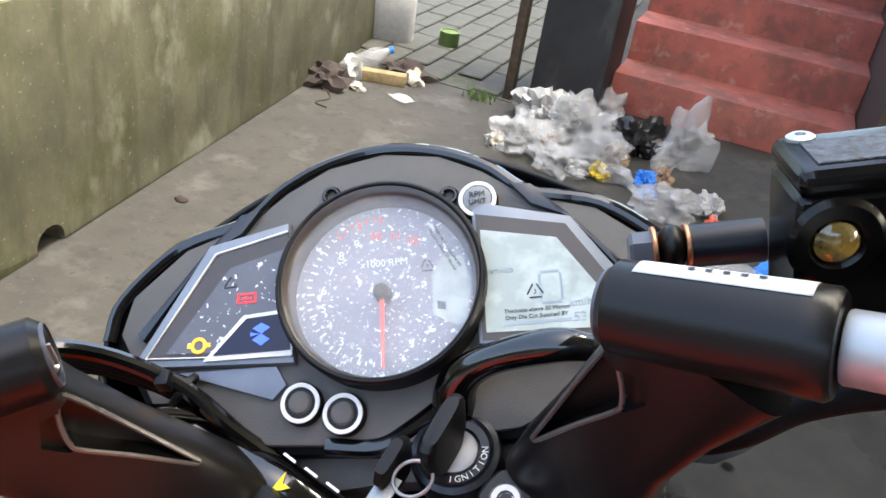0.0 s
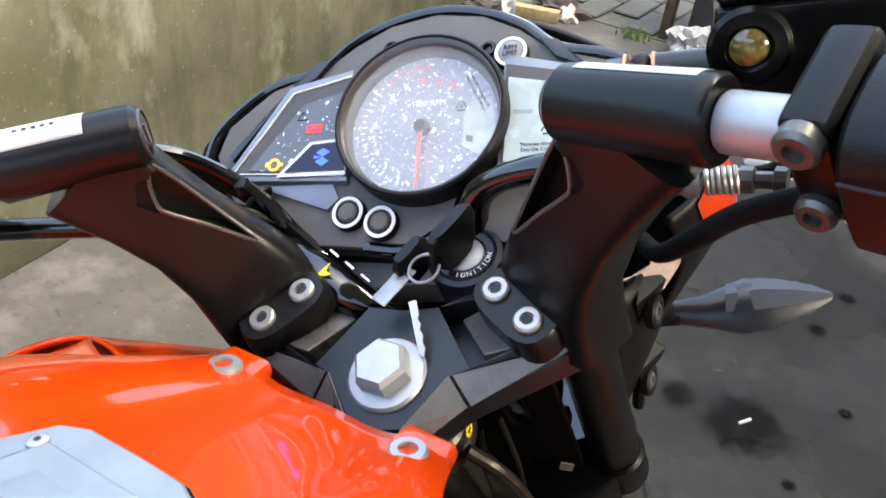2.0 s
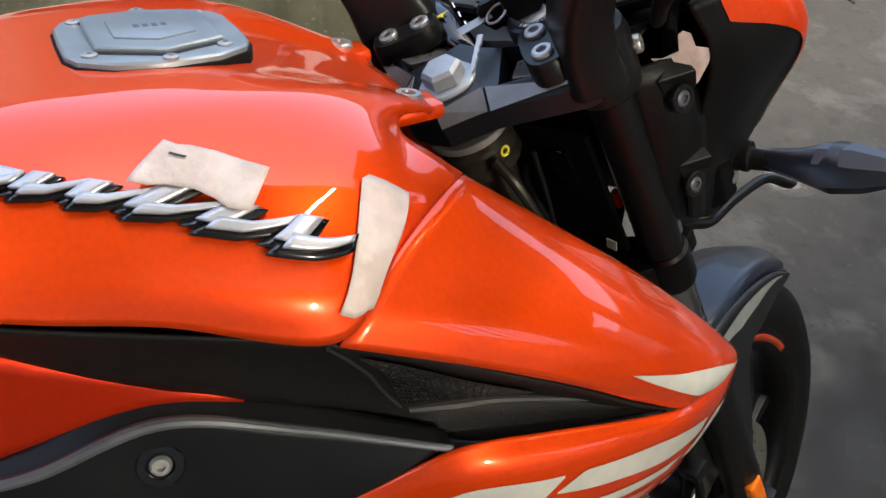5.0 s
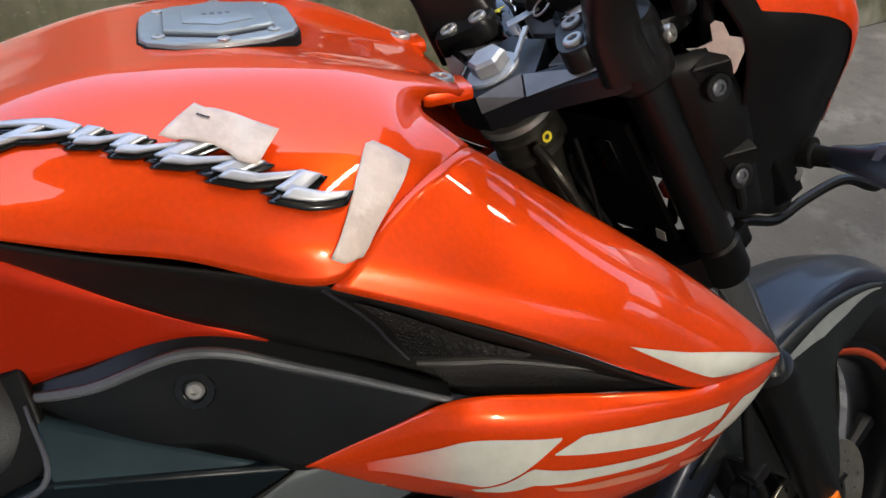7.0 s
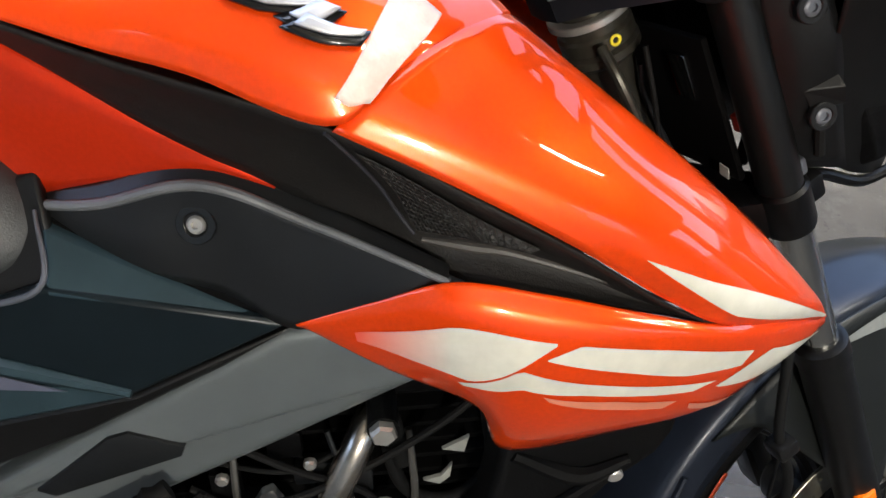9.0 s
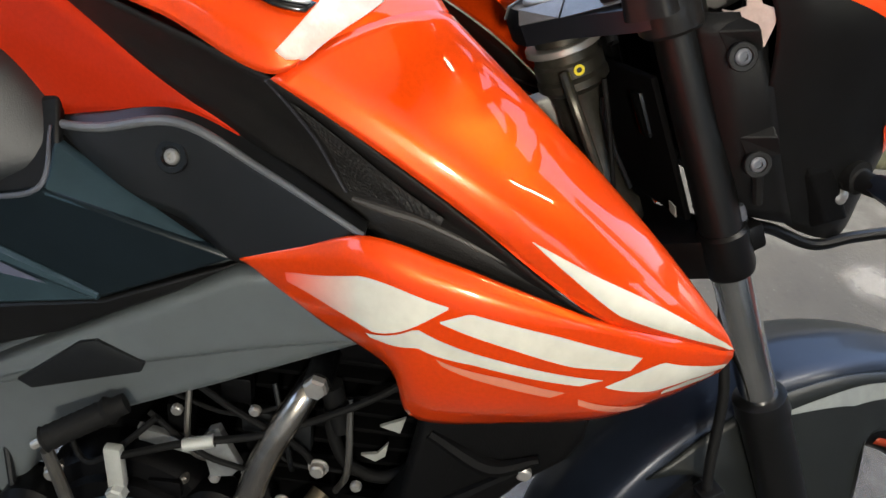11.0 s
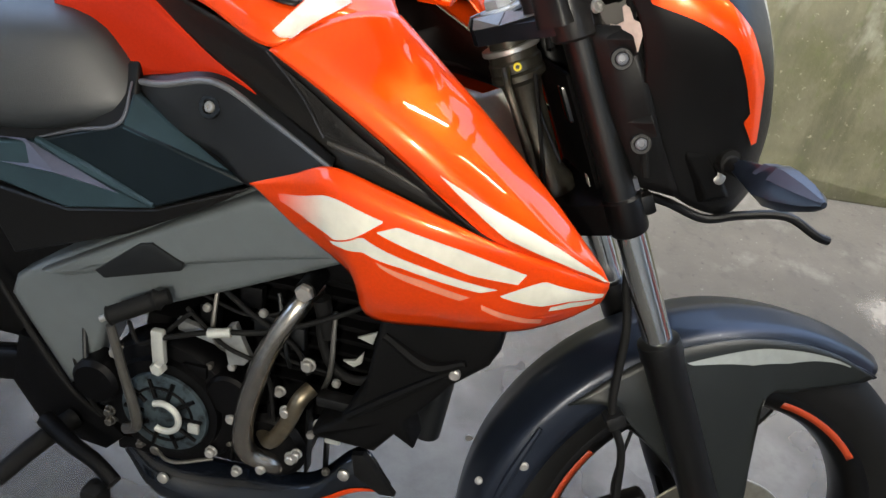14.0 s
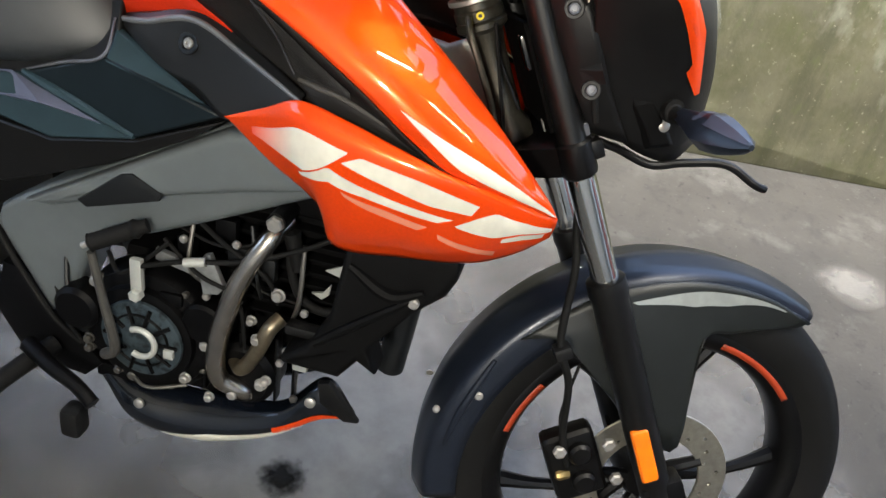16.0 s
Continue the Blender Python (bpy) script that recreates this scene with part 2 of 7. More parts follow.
CONCRETE = mat("concrete_floor", (0.040, 0.0375, 0.033), 0.85, var=0.16, scale=7, bump=0.5, bump_scale=90, stain=(0.031, 0.0295, 0.027), stain_scale=2.2)
WALL = mat("mossy_plaster", (0.102, 0.098, 0.061), 0.9, var=0.25, scale=5, bump=0.5, bump_scale=60, stain=(0.07, 0.072, 0.03), stain_scale=4.0)
WHITEWASH = mat("whitewash", (0.44, 0.44, 0.425), 0.9, var=0.05, scale=4, bump=0.3, bump_scale=50)
STEP_RED = mat("red_oxide_step", (0.30, 0.085, 0.068), 0.75, var=0.15, scale=6, bump=0.3, stain=(0.17, 0.075, 0.06), stain_scale=3.5)
PILLAR_BLACK = mat("black_wall_paint", (0.02, 0.021, 0.025), 0.6, var=0.2, scale=8, bump=0.3, bump_scale=60)
DARK_WALL = mat("brown_wall", (0.05, 0.032, 0.028), 0.7, var=0.15, scale=6, bump=0.3, bump_scale=60)
PAVER = mat("grey_paver", (0.05, 0.0505, 0.046), 0.85, var=0.12, scale=14, bump=0.4, bump_scale=80)
JOINT = mat("mossy_joint", (0.05, 0.055, 0.042), 0.95, var=0.3, scale=30, bump=0.5)
RUST = mat("rusty_iron", (0.07, 0.052, 0.038), 0.7, 0.3, var=0.3, scale=30, bump=0.4)
CEIL = mat("ceiling_plaster", (0.36, 0.345, 0.32), 0.9, var=0.08, scale=3, bump=0.2)
PALE_FLOOR = mat("pale_cement", (0.13, 0.124, 0.115), 0.9, var=0.15, scale=12, bump=0.4)
# Darker floor tone that stands for shade.
FLOOR_SHADE = mat("floor_shade", (0.021, 0.020, 0.018), 0.7, var=0.3, scale=9, bump=0.3)
OIL = mat("oil_stain", (0.005, 0.0048, 0.0045), 0.6, var=0.3, scale=40, bump=0.1, spec=0.1)
PLASTIC_CLEAR = mat("thin_clear_plastic", (0.46, 0.47, 0.49), 0.2, bump=0.4, bump_scale=45, alpha=0.38)
PLASTIC_WHITE = mat("white_carrier_plastic", (0.34, 0.34, 0.34), 0.4, bump=0.2)
PLASTIC_BLACK = mat("black_bin_plastic", (0.015, 0.015, 0.016), 0.3, bump=0.2)
PLASTIC_BLUE = mat("blue_wrapper", (0.03, 0.18, 0.60), 0.35)
PLASTIC_YELLOW = mat("yellow_wrapper", (0.5, 0.36, 0.04), 0.4)
PLASTIC_RED = mat("red_wrapper", (0.60, 0.10, 0.06), 0.4)
PAPER = mat("crumpled_paper", (0.42, 0.39, 0.34), 0.85)
CARD = mat("brown_card", (0.24, 0.165, 0.11), 0.85)
WOOD = mat("weathered_wood", (0.22, 0.165, 0.085), 0.8, var=0.25, scale=25, bump=0.4)
SOOT = mat("dark_rag", (0.035, 0.026, 0.024), 0.9)
GREEN = mat("green_weed", (0.09, 0.14, 0.04), 0.7)


def weather(m, layers):
    """Lay irregular patches over a surface: (scale, stretch upwards, low, high, colour, strength)."""
    n, l = m.node_tree.nodes, m.node_tree.links
    b = n["Principled BSDF"]
    for scale, up, lo, hi, colour, strength in layers:
        old = b.inputs["Base Color"].links[0].from_socket
        tc, mp, t, rng, mx = n.new("ShaderNodeTexCoord"), n.new("ShaderNodeMapping"), n.new("ShaderNodeTexNoise"), n.new("ShaderNodeMapRange"), n.new("ShaderNodeMix")
        mp.inputs["Scale"].default_value = (1, 1, up)
        mp.inputs["Location"].default_value = (scale * 0.37, scale * 0.11, lo)
        t.inputs["Scale"].default_value, t.inputs["Detail"].default_value, t.inputs["Roughness"].default_value = scale, 6.0, 0.62
        l.new(tc.outputs["Object"], mp.inputs["Vector"])
        l.new(mp.outputs["Vector"], t.inputs["Vector"])
        rng.inputs["From Min"].default_value, rng.inputs["From Max"].default_value, rng.inputs["To Max"].default_value = lo, hi, strength
        l.new(t.outputs["Fac"], rng.inputs["Value"])
        mx.data_type = "RGBA"
        l.new(rng.outputs["Result"], mx.inputs[0])
        l.new(old, mx.inputs[6])
        mx.inputs[7].default_value = (*colour, 1)
        l.new(mx.outputs[2], b.inputs["Base Color"])


weather(WALL, ((9, 0.18, 0.50, 0.64, (0.05, 0.05, 0.026), 0.6), (3.2, 0.6, 0.56, 0.68, (0.27, 0.265, 0.21), 0.7), (26, 0.5, 0.58, 0.7, (0.08, 0.095, 0.035), 0.6), (60, 1, 0.62, 0.7, (0.33, 0.31, 0.22), 0.5)))
weather(CONCRETE, ((5.5, 1, 0.54, 0.68, (0.075, 0.072, 0.066), 0.8), (16, 1, 0.55, 0.66, (0.024, 0.0235, 0.0215), 0.6), (75, 1, 0.64, 0.69, (0.11, 0.107, 0.10), 0.5), (40, 1, 0.63, 0.68, (0.016, 0.0155, 0.015), 0.7)))
weather(STEP_RED, ((7, 1, 0.5, 0.64, (0.13, 0.055, 0.045), 0.7), (12, 1, 0.58, 0.68, (0.36, 0.20, 0.17), 0.6), (45, 1, 0.6, 0.68, (0.10, 0.06, 0.05), 0.6)))
weather(PILLAR_BLACK, ((10, 0.3, 0.56, 0.68, (0.07, 0.07, 0.07), 0.5),))
weather(PAVER, ((6, 1, 0.52, 0.66, (0.06, 0.065, 0.05), 0.6), (30, 1, 0.58, 0.66, (0.11, 0.11, 0.10), 0.5)))
weather(TAPE, ((40, 1, 0.5, 0.62, (0.70, 0.62, 0.56), 0.6), (14, 1, 0.55, 0.66, (0.48, 0.37, 0.31), 0.5)))
weather(ENGINE_BLUE, ((60, 1, 0.5, 0.62, (0.012, 0.014, 0.016), 0.8),))
weather(EXHAUST, ((18, 1, 0.5, 0.65, (0.16, 0.13, 0.09), 0.7),))


def soften(m):
    """A floor patch thins out towards its rim (its mesh is one unit in radius)."""
    n, l = m.node_tree.nodes, m.node_tree.links
    tc, ln, nz, ad, rng = n.new("ShaderNodeTexCoord"), n.new("ShaderNodeVectorMath"), n.new("ShaderNodeTexNoise"), n.new("ShaderNodeMath"), n.new("ShaderNodeMapRange")
    ln.operation = "LENGTH"
    l.new(tc.outputs["Object"], ln.inputs[0])
    nz.inputs["Scale"].default_value, nz.inputs["Detail"].default_value = 3.0, 5.0
    l.new(tc.outputs["Object"], nz.inputs["Vector"])
    ad.operation = "ADD"
    l.new(ln.outputs["Value"], ad.inputs[0])
    l.new(nz.outputs["Fac"], ad.inputs[1])
    rng.inputs["From Min"].default_value, rng.inputs["From Max"].default_value = 0.85, 1.4
    rng.inputs["To Min"].default_value, rng.inputs["To Max"].default_value = 0.9, 0.0
    l.new(ad.outputs[0], rng.inputs["Value"])
    l.new(rng.outputs["Result"], n["Principled BSDF"].inputs["Alpha"])


soften(OIL)
soften(FLOOR_SHADE)
soften(PALE_FLOOR)


# ---- mesh helpers: a shape is (verts, faces) ----
def spline(pts, n):
    """n points on a smooth curve through pts (tuples of any length)."""
    p = [np.array(q, float) for q in pts]
    p = [2 * p[0] - p[1], *p, 2 * p[-1] - p[-2]]
    out = []
    for k in range(n):
        u = k * (len(p) - 3) / (n - 1)
        i = min(int(u), len(p) - 4)
        f = u - i
        a, b, c, d = p[i : i + 4]
        out.append(0.5 * (2 * b + (c - a) * f + (2 * a - 5 * b + 4 * c - d) * f * f + (3 * b - a - 3 * c + d) * f**3))
    return out


def straight(pts, n):
    """n points on the broken line through pts."""
    p = [np.array(q, float) for q in pts]
    out = []
    for k in range(n):
        u = k * (len(p) - 1) / (n - 1)
        i = min(int(u), len(p) - 2)
        out.append(p[i] + (p[i + 1] - p[i]) * (u - i))
    return out


class Sheet:
    """A smooth surface through a net of control points: rows along it, columns across."""

    def __init__(self, rows):
        self.net = np.array(rows, float)

    def at(self, u, v):
        row = [self._curve(r, v) for r in self.net]
        return self._curve(row, u)

    def _curve(self, p, u):
        p = np.array(p)
        i = int(min(max(math.floor(u), 0), len(p) - 2))
        f = u - i
        b, c = p[i], p[i + 1]
        a = p[i - 1] if i > 0 else 2 * b - c
        d = p[i + 2] if i + 2 < len(p) else 2 * c - b
        return 0.5 * (2 * b + (c - a) * f + (2 * a - 5 * b + 4 * c - d) * f * f + (3 * b - a - 3 * c + d) * f**3)

    def normal(self, u, v):
        e = 1e-3
        n = np.cross(self.at(u + e, v) - self.at(u - e, v), self.at(u, v + e) - self.at(u, v - e))
        return n / (np.linalg.norm(n) + 1e-12)

    def shape(self, nu, nv, flip=False, mirror=False):
        a, b = self.net.shape[:2]
        vs = [self.at(i * (a - 1) / nu, j * (b - 1) / nv) for i in range(nu + 1) for j in range(nv + 1)]
        if mirror:
            vs = [np.array((-p[0], p[1], p[2])) for p in vs]
        fs = []
        for i in range(nu):
            for j in range(nv):
                q = i * (nv + 1) + j
                f = (q, q + 1, q + nv + 2, q + nv + 1)
                fs.append(f[::-1] if flip != mirror else f)
        return vs, fs

    def patch(self, top, low, n, m, lift, flip=False):
        """A thin piece lying on the surface between two curves given in (u, v)."""
        t, w = straight(top, n + 1), straight(low, n + 1)
        vs, fs = [], []
        for i in range(n + 1):
            for j in range(m + 1):
                uv = t[i] + (w[i] - t[i]) * j / m
                vs.append(self.at(*uv) + self.normal(*uv) * lift)
        for i in range(n):
            for j in range(m):
                q = i * (m + 1) + j
                f = (q, q + 1, q + m + 2, q + m + 1)
                fs.append(f[::-1] if flip else f)
        return vs, fs


def join(*shapes):
    vs, fs = [], []
    for v, f in shapes:
        k = len(vs)
        vs += [tuple(p) for p in v]
        fs += [tuple(i + k for i in q) for q in f]
    return vs, fs


def moved(shape, m):
    return [tuple(m @ Vector(tuple(p))) for p in shape[0]], shape[1]


def mirrored(shape):
    return [(-p[0], p[1], p[2]) for p in shape[0]], [tuple(reversed(f)) for f in shape[1]]


def from_bm(bm):
    bm.verts.index_update()
    out = [tuple(v.co) for v in bm.verts], [tuple(v.index for v in f.verts) for f in bm.faces]
    bm.free()
    return out


def box(lo, hi, bevel=0.0, seg=2):
    bm = bmesh.new()
    bmesh.ops.create_cube(bm, size=1)
    for v in bm.verts:
        v.co = [lo[k] + (v.co[k] + 0.5) * (hi[k] - lo[k]) for k in range(3)]
    if bevel:
        bmesh.ops.bevel(bm, geom=bm.edges[:], offset=bevel, segments=seg, affect="EDGES", profile=0.6)
    return from_bm(bm)


def axis_frame(p, q):
    z = (Vector(q) - Vector(p)).normalized()
    x = z.orthogonal().normalized()
    return x, z.cross(x), z


def turned(p, axis, profile, n=24):
    """A solid of revolution about the line from p along axis; profile: (radius, distance along)."""
    p = Vector(p)
    x, y, z = axis_frame(p, p + Vector(axis))
    vs, fs = [], []
    for r, h in profile:
        for k in range(n):
            a = 2 * math.pi * k / n
            vs.append(tuple(p + z * h + (x * math.cos(a) + y * math.sin(a)) * r))
    m = len(profile)
    for i in range(m - 1):
        for k in range(n):
            fs.append((i * n + k, i * n + (k + 1) % n, (i + 1) * n + (k + 1) % n, (i + 1) * n + k))
    fs.append(tuple(range(n - 1, -1, -1)))
    fs.append(tuple((m - 1) * n + k for k in range(n)))
    return vs, fs


def rod(p, q, r, r2=None, n=16, bevel=0.0):
    length = (Vector(q) - Vector(p)).length
    r2 = r if r2 is None else r2
    prof = [(r, 0), (r2, length)]
    if bevel:
        prof = [(r - bevel, 0), (r, bevel), (r2, length - bevel), (r2 - bevel, length)]
    return turned(p, Vector(q) - Vector(p), prof, n)


def ring(p, axis, r_in, r_out, h, n=32, bevel=0.0008):
    p = Vector(p)
    x, y, z = axis_frame(p, p + Vector(axis))
    prof = [(r_in, 0), (r_out - bevel, 0), (r_out, bevel), (r_out, h - bevel), (r_out - bevel, h), (r_in + bevel, h), (r_in, h - bevel)]
    vs, fs, m = [], [], len(prof)
    for k in range(n):
        a = 2 * math.pi * k / n
        for r, d in prof:
            vs.append(tuple(p + z * d + (x * math.cos(a) + y * math.sin(a)) * r))
    for k in range(n):
        for i in range(m):
            a, b = k * m + i, k * m + (i + 1) % m
            c, d = ((k + 1) % n) * m + (i + 1) % m, ((k + 1) % n) * m + i
            fs.append((a, d, c, b))
    return vs, fs


def hose(pts, r, n=10, samples=None, ends=True):
    """A tube of radius r (or radii, one a point) along a smooth curve through pts."""
    samples = samples or 6 * len(pts)
    radii = r if isinstance(r, (list, tuple)) else [r] * len(pts)
    path = spline([(*p, w) for p, w in zip(pts, radii)], samples) if len(pts) > 2 else [np.array((*p, w)) for p, w in zip(pts, radii)]
    c = [Vector(p[:3]) for p in path]
    t = [(c[min(i + 1, len(c) - 1)] - c[max(i - 1, 0)]).normalized() for i in range(len(c))]
    x = t[0].orthogonal().normalized()
    vs, fs = [], []
    for i, p in enumerate(c):
        x = (x - t[i] * x.dot(t[i])).normalized()
        y = t[i].cross(x)
        for k in range(n):
            a = 2 * math.pi * k / n
            vs.append(tuple(p + (x * math.cos(a) + y * math.sin(a)) * path[i][3]))
    for i in range(len(c) - 1):
        for k in range(n):
            fs.append((i * n + k, i * n + (k + 1) % n, (i + 1) * n + (k + 1) % n, (i + 1) * n + k))
    if ends:
        fs.append(tuple(range(n - 1, -1, -1)))
        fs.append(tuple((len(c) - 1) * n + k for k in range(n)))
    return vs, fs


def prism(outline, m, lo, hi, bevel=0.0, seg=2):
    """An outline in the xy plane of the matrix m, raised from lo to hi along its z."""
    bm = bmesh.new()
    a = [bm.verts.new((x, y, lo)) for x, y in outline]
    b = [bm.verts.new((x, y, hi)) for x, y in outline]
    n = len(a)
    bm.faces.new(a[::-1])
    top = bm.faces.new(b)
    for k in range(n):
        bm.faces.new((a[k], a[(k + 1) % n], b[(k + 1) % n], b[k]))
    bmesh.ops.recalc_face_normals(bm, faces=bm.faces[:])
    if bevel:
        bmesh.ops.bevel(bm, geom=top.edges[:], offset=bevel, segments=seg, affect="EDGES", profile=0.6)
    big = [f for f in bm.faces if len(f.verts) > 4]
    if big:
        bmesh.ops.triangulate(bm, faces=big)
    return moved(from_bm(bm), m)


def rings(sections, close=True):
    """A skin over closed sections of equal count, with ends."""
    n, vs, fs = len(sections[0]), [], []
    for s in sections:
        vs += [tuple(p) for p in s]
    for i in range(len(sections) - 1):
        for k in range(n):
            fs.append((i * n + k, i * n + (k + 1) % n, (i + 1) * n + (k + 1) % n, (i + 1) * n + k))
    if close:
        fs.append(tuple(range(n - 1, -1, -1)))
        fs.append(tuple((len(sections) - 1) * n + k for k in range(n)))
    return vs, fs


def rounded(center, ax, ay, a, b, power=3.0, n=20):
    """A rounded rectangle of half sizes a, b about center, in the plane of ax and ay."""
    out = []
    c, ax, ay = Vector(center), Vector(ax), Vector(ay)
    for k in range(n):
        t = 2 * math.pi * k / n
        cs, sn = math.cos(t), math.sin(t)
        x = math.copysign(abs(cs) ** (2 / power), cs) * a
        y = math.copysign(abs(sn) ** (2 / power), sn) * b
        out.append(tuple(c + ax * x + ay * y))
    return out


def carve(shape, *cutters):
    """The shape with hollows cut into it."""
    obs = []
    for s in (shape, *cutters):
        me = bpy.data.meshes.new("blank")
        me.from_pydata([tuple(p) for p in s[0]], [], [tuple(f) for f in s[1]])
        bm = bmesh.new()
        bm.from_mesh(me)
        bmesh.ops.recalc_face_normals(bm, faces=bm.faces[:])
        bm.to_mesh(me)
        bm.free()
        obs.append(new("blank", me))
    for c in obs[1:]:
        k = obs[0].modifiers.new("cut", "BOOLEAN")
        k.operation, k.object, k.solver = "DIFFERENCE", c, "EXACT"
    me = bpy.data.meshes.new_from_object(obs[0].evaluated_get(bpy.context.evaluated_depsgraph_get()))
    out = [tuple(v.co) for v in me.vertices], [tuple(p.vertices) for p in me.polygons]
    for o in obs:
        bpy.data.objects.remove(o)
    bpy.data.meshes.remove(me)
    return out


def bulb(center, ax, ay, az, n=16, m=10):
    """An ellipsoid with the given half axes."""
    c, ax, ay, az = Vector(center), Vector(ax), Vector(ay), Vector(az)
    secs = []
    for i in range(1, m):
        t = math.pi * i / m
        secs.append([tuple(c + az * math.cos(t) + (ax * math.cos(2 * math.pi * k / n) + ay * math.sin(2 * math.pi * k / n)) * math.sin(t)) for k in range(n)])
    return rings(secs)


def mesh_of(name, shape, material, smooth=35):
    me = bpy.data.meshes.new(name)
    me.from_pydata([tuple(p) for p in shape[0]], [], [tuple(f) for f in shape[1]])
    me.validate()
    bm = bmesh.new()
    bm.from_mesh(me)
    bmesh.ops.remove_doubles(bm, verts=bm.verts[:], dist=1e-6)
    bmesh.ops.recalc_face_normals(bm, faces=bm.faces[:])
    bm.to_mesh(me)
    bm.free()
    me.materials.append(material)
    if smooth:
        me.shade_smooth()
        me.set_sharp_from_angle(angle=radians(smooth))
    return me


def part(name, shape, material, parent, label="", m=None, smooth=35, solid=0.0, bevel=0.0, sub=0):
    """One mesh object under a thing or a part."""
    ob = new(name, mesh_of(name, shape, material, smooth))
    ob.parent = parent
    if m is not None:
        ob.matrix_basis = m
    if sub:
        k = ob.modifiers.new("sub", "SUBSURF")
        k.levels = k.render_levels = sub
    if solid:
        k = ob.modifiers.new("solid", "SOLIDIFY")
        k.thickness, k.offset = solid, -1
    if bevel:
        k = ob.modifiers.new("bevel", "BEVEL")
        k.width, k.segments, k.limit_method, k.angle_limit = bevel, 2, "ANGLE", radians(40)
    return tagged(ob, label) if label else ob


def thing(name, label, category, group="", m=None, kind=""):
    ob = new(name)
    ob.empty_display_size = 0.05
    if m is not None:
        ob.matrix_basis = m
    return tagged(ob, label, category, group, kind)


def solo(name, shape, material, label, category="", group="", kind="", m=None, smooth=35, solid=0.0):
    """A top-level thing that is one mesh."""
    ob = part(name, shape, material, None, "", m, smooth, solid)
    return tagged(ob, label, category, group, kind)


def lettering(name, body, size, m, material, parent, spacing=1.0):
    """Raised writing in the built-in font, centred on the matrix m, as a mesh."""
    cu = bpy.data.curves.new(name, "FONT")
    cu.body, cu.size, cu.align_x, cu.align_y, cu.extrude, cu.space_character = body, size, "CENTER", "CENTER", 0.0002, spacing
    tmp = bpy.data.objects.new(name, cu)
    me = bpy.data.meshes.new_from_object(tmp)
    bpy.data.objects.remove(tmp)
    me.materials.clear()
    me.materials.append(material)
    ob = new(name, me)
    ob.parent = parent
    ob.matrix_basis = m
    return ob


# ---- the place: yard floor, boundary wall, steps, porch ----
WALL_M = Matrix.Translation((-1.58, 1.1, 0)) @ Matrix.Rotation(radians(6.3), 4, "Z")  # local y along the wall, x towards the yard


def uneven(nx, ny, lo, hi, amp, scale, seed=0.0):
    vs, fs = [], []
    for i in range(nx + 1):
        for j in range(ny + 1):
            x, y = lo[0] + (hi[0] - lo[0]) * i / nx, lo[1] + (hi[1] - lo[1]) * j / ny
            vs.append((x, y, amp * noise.noise((x * scale, y * scale, seed))))
    for i in range(nx):
        for j in range(ny):
            q = i * (ny + 1) + j
            fs.append((q, q + ny + 1, q + ny + 2, q + 1))
    return vs, fs


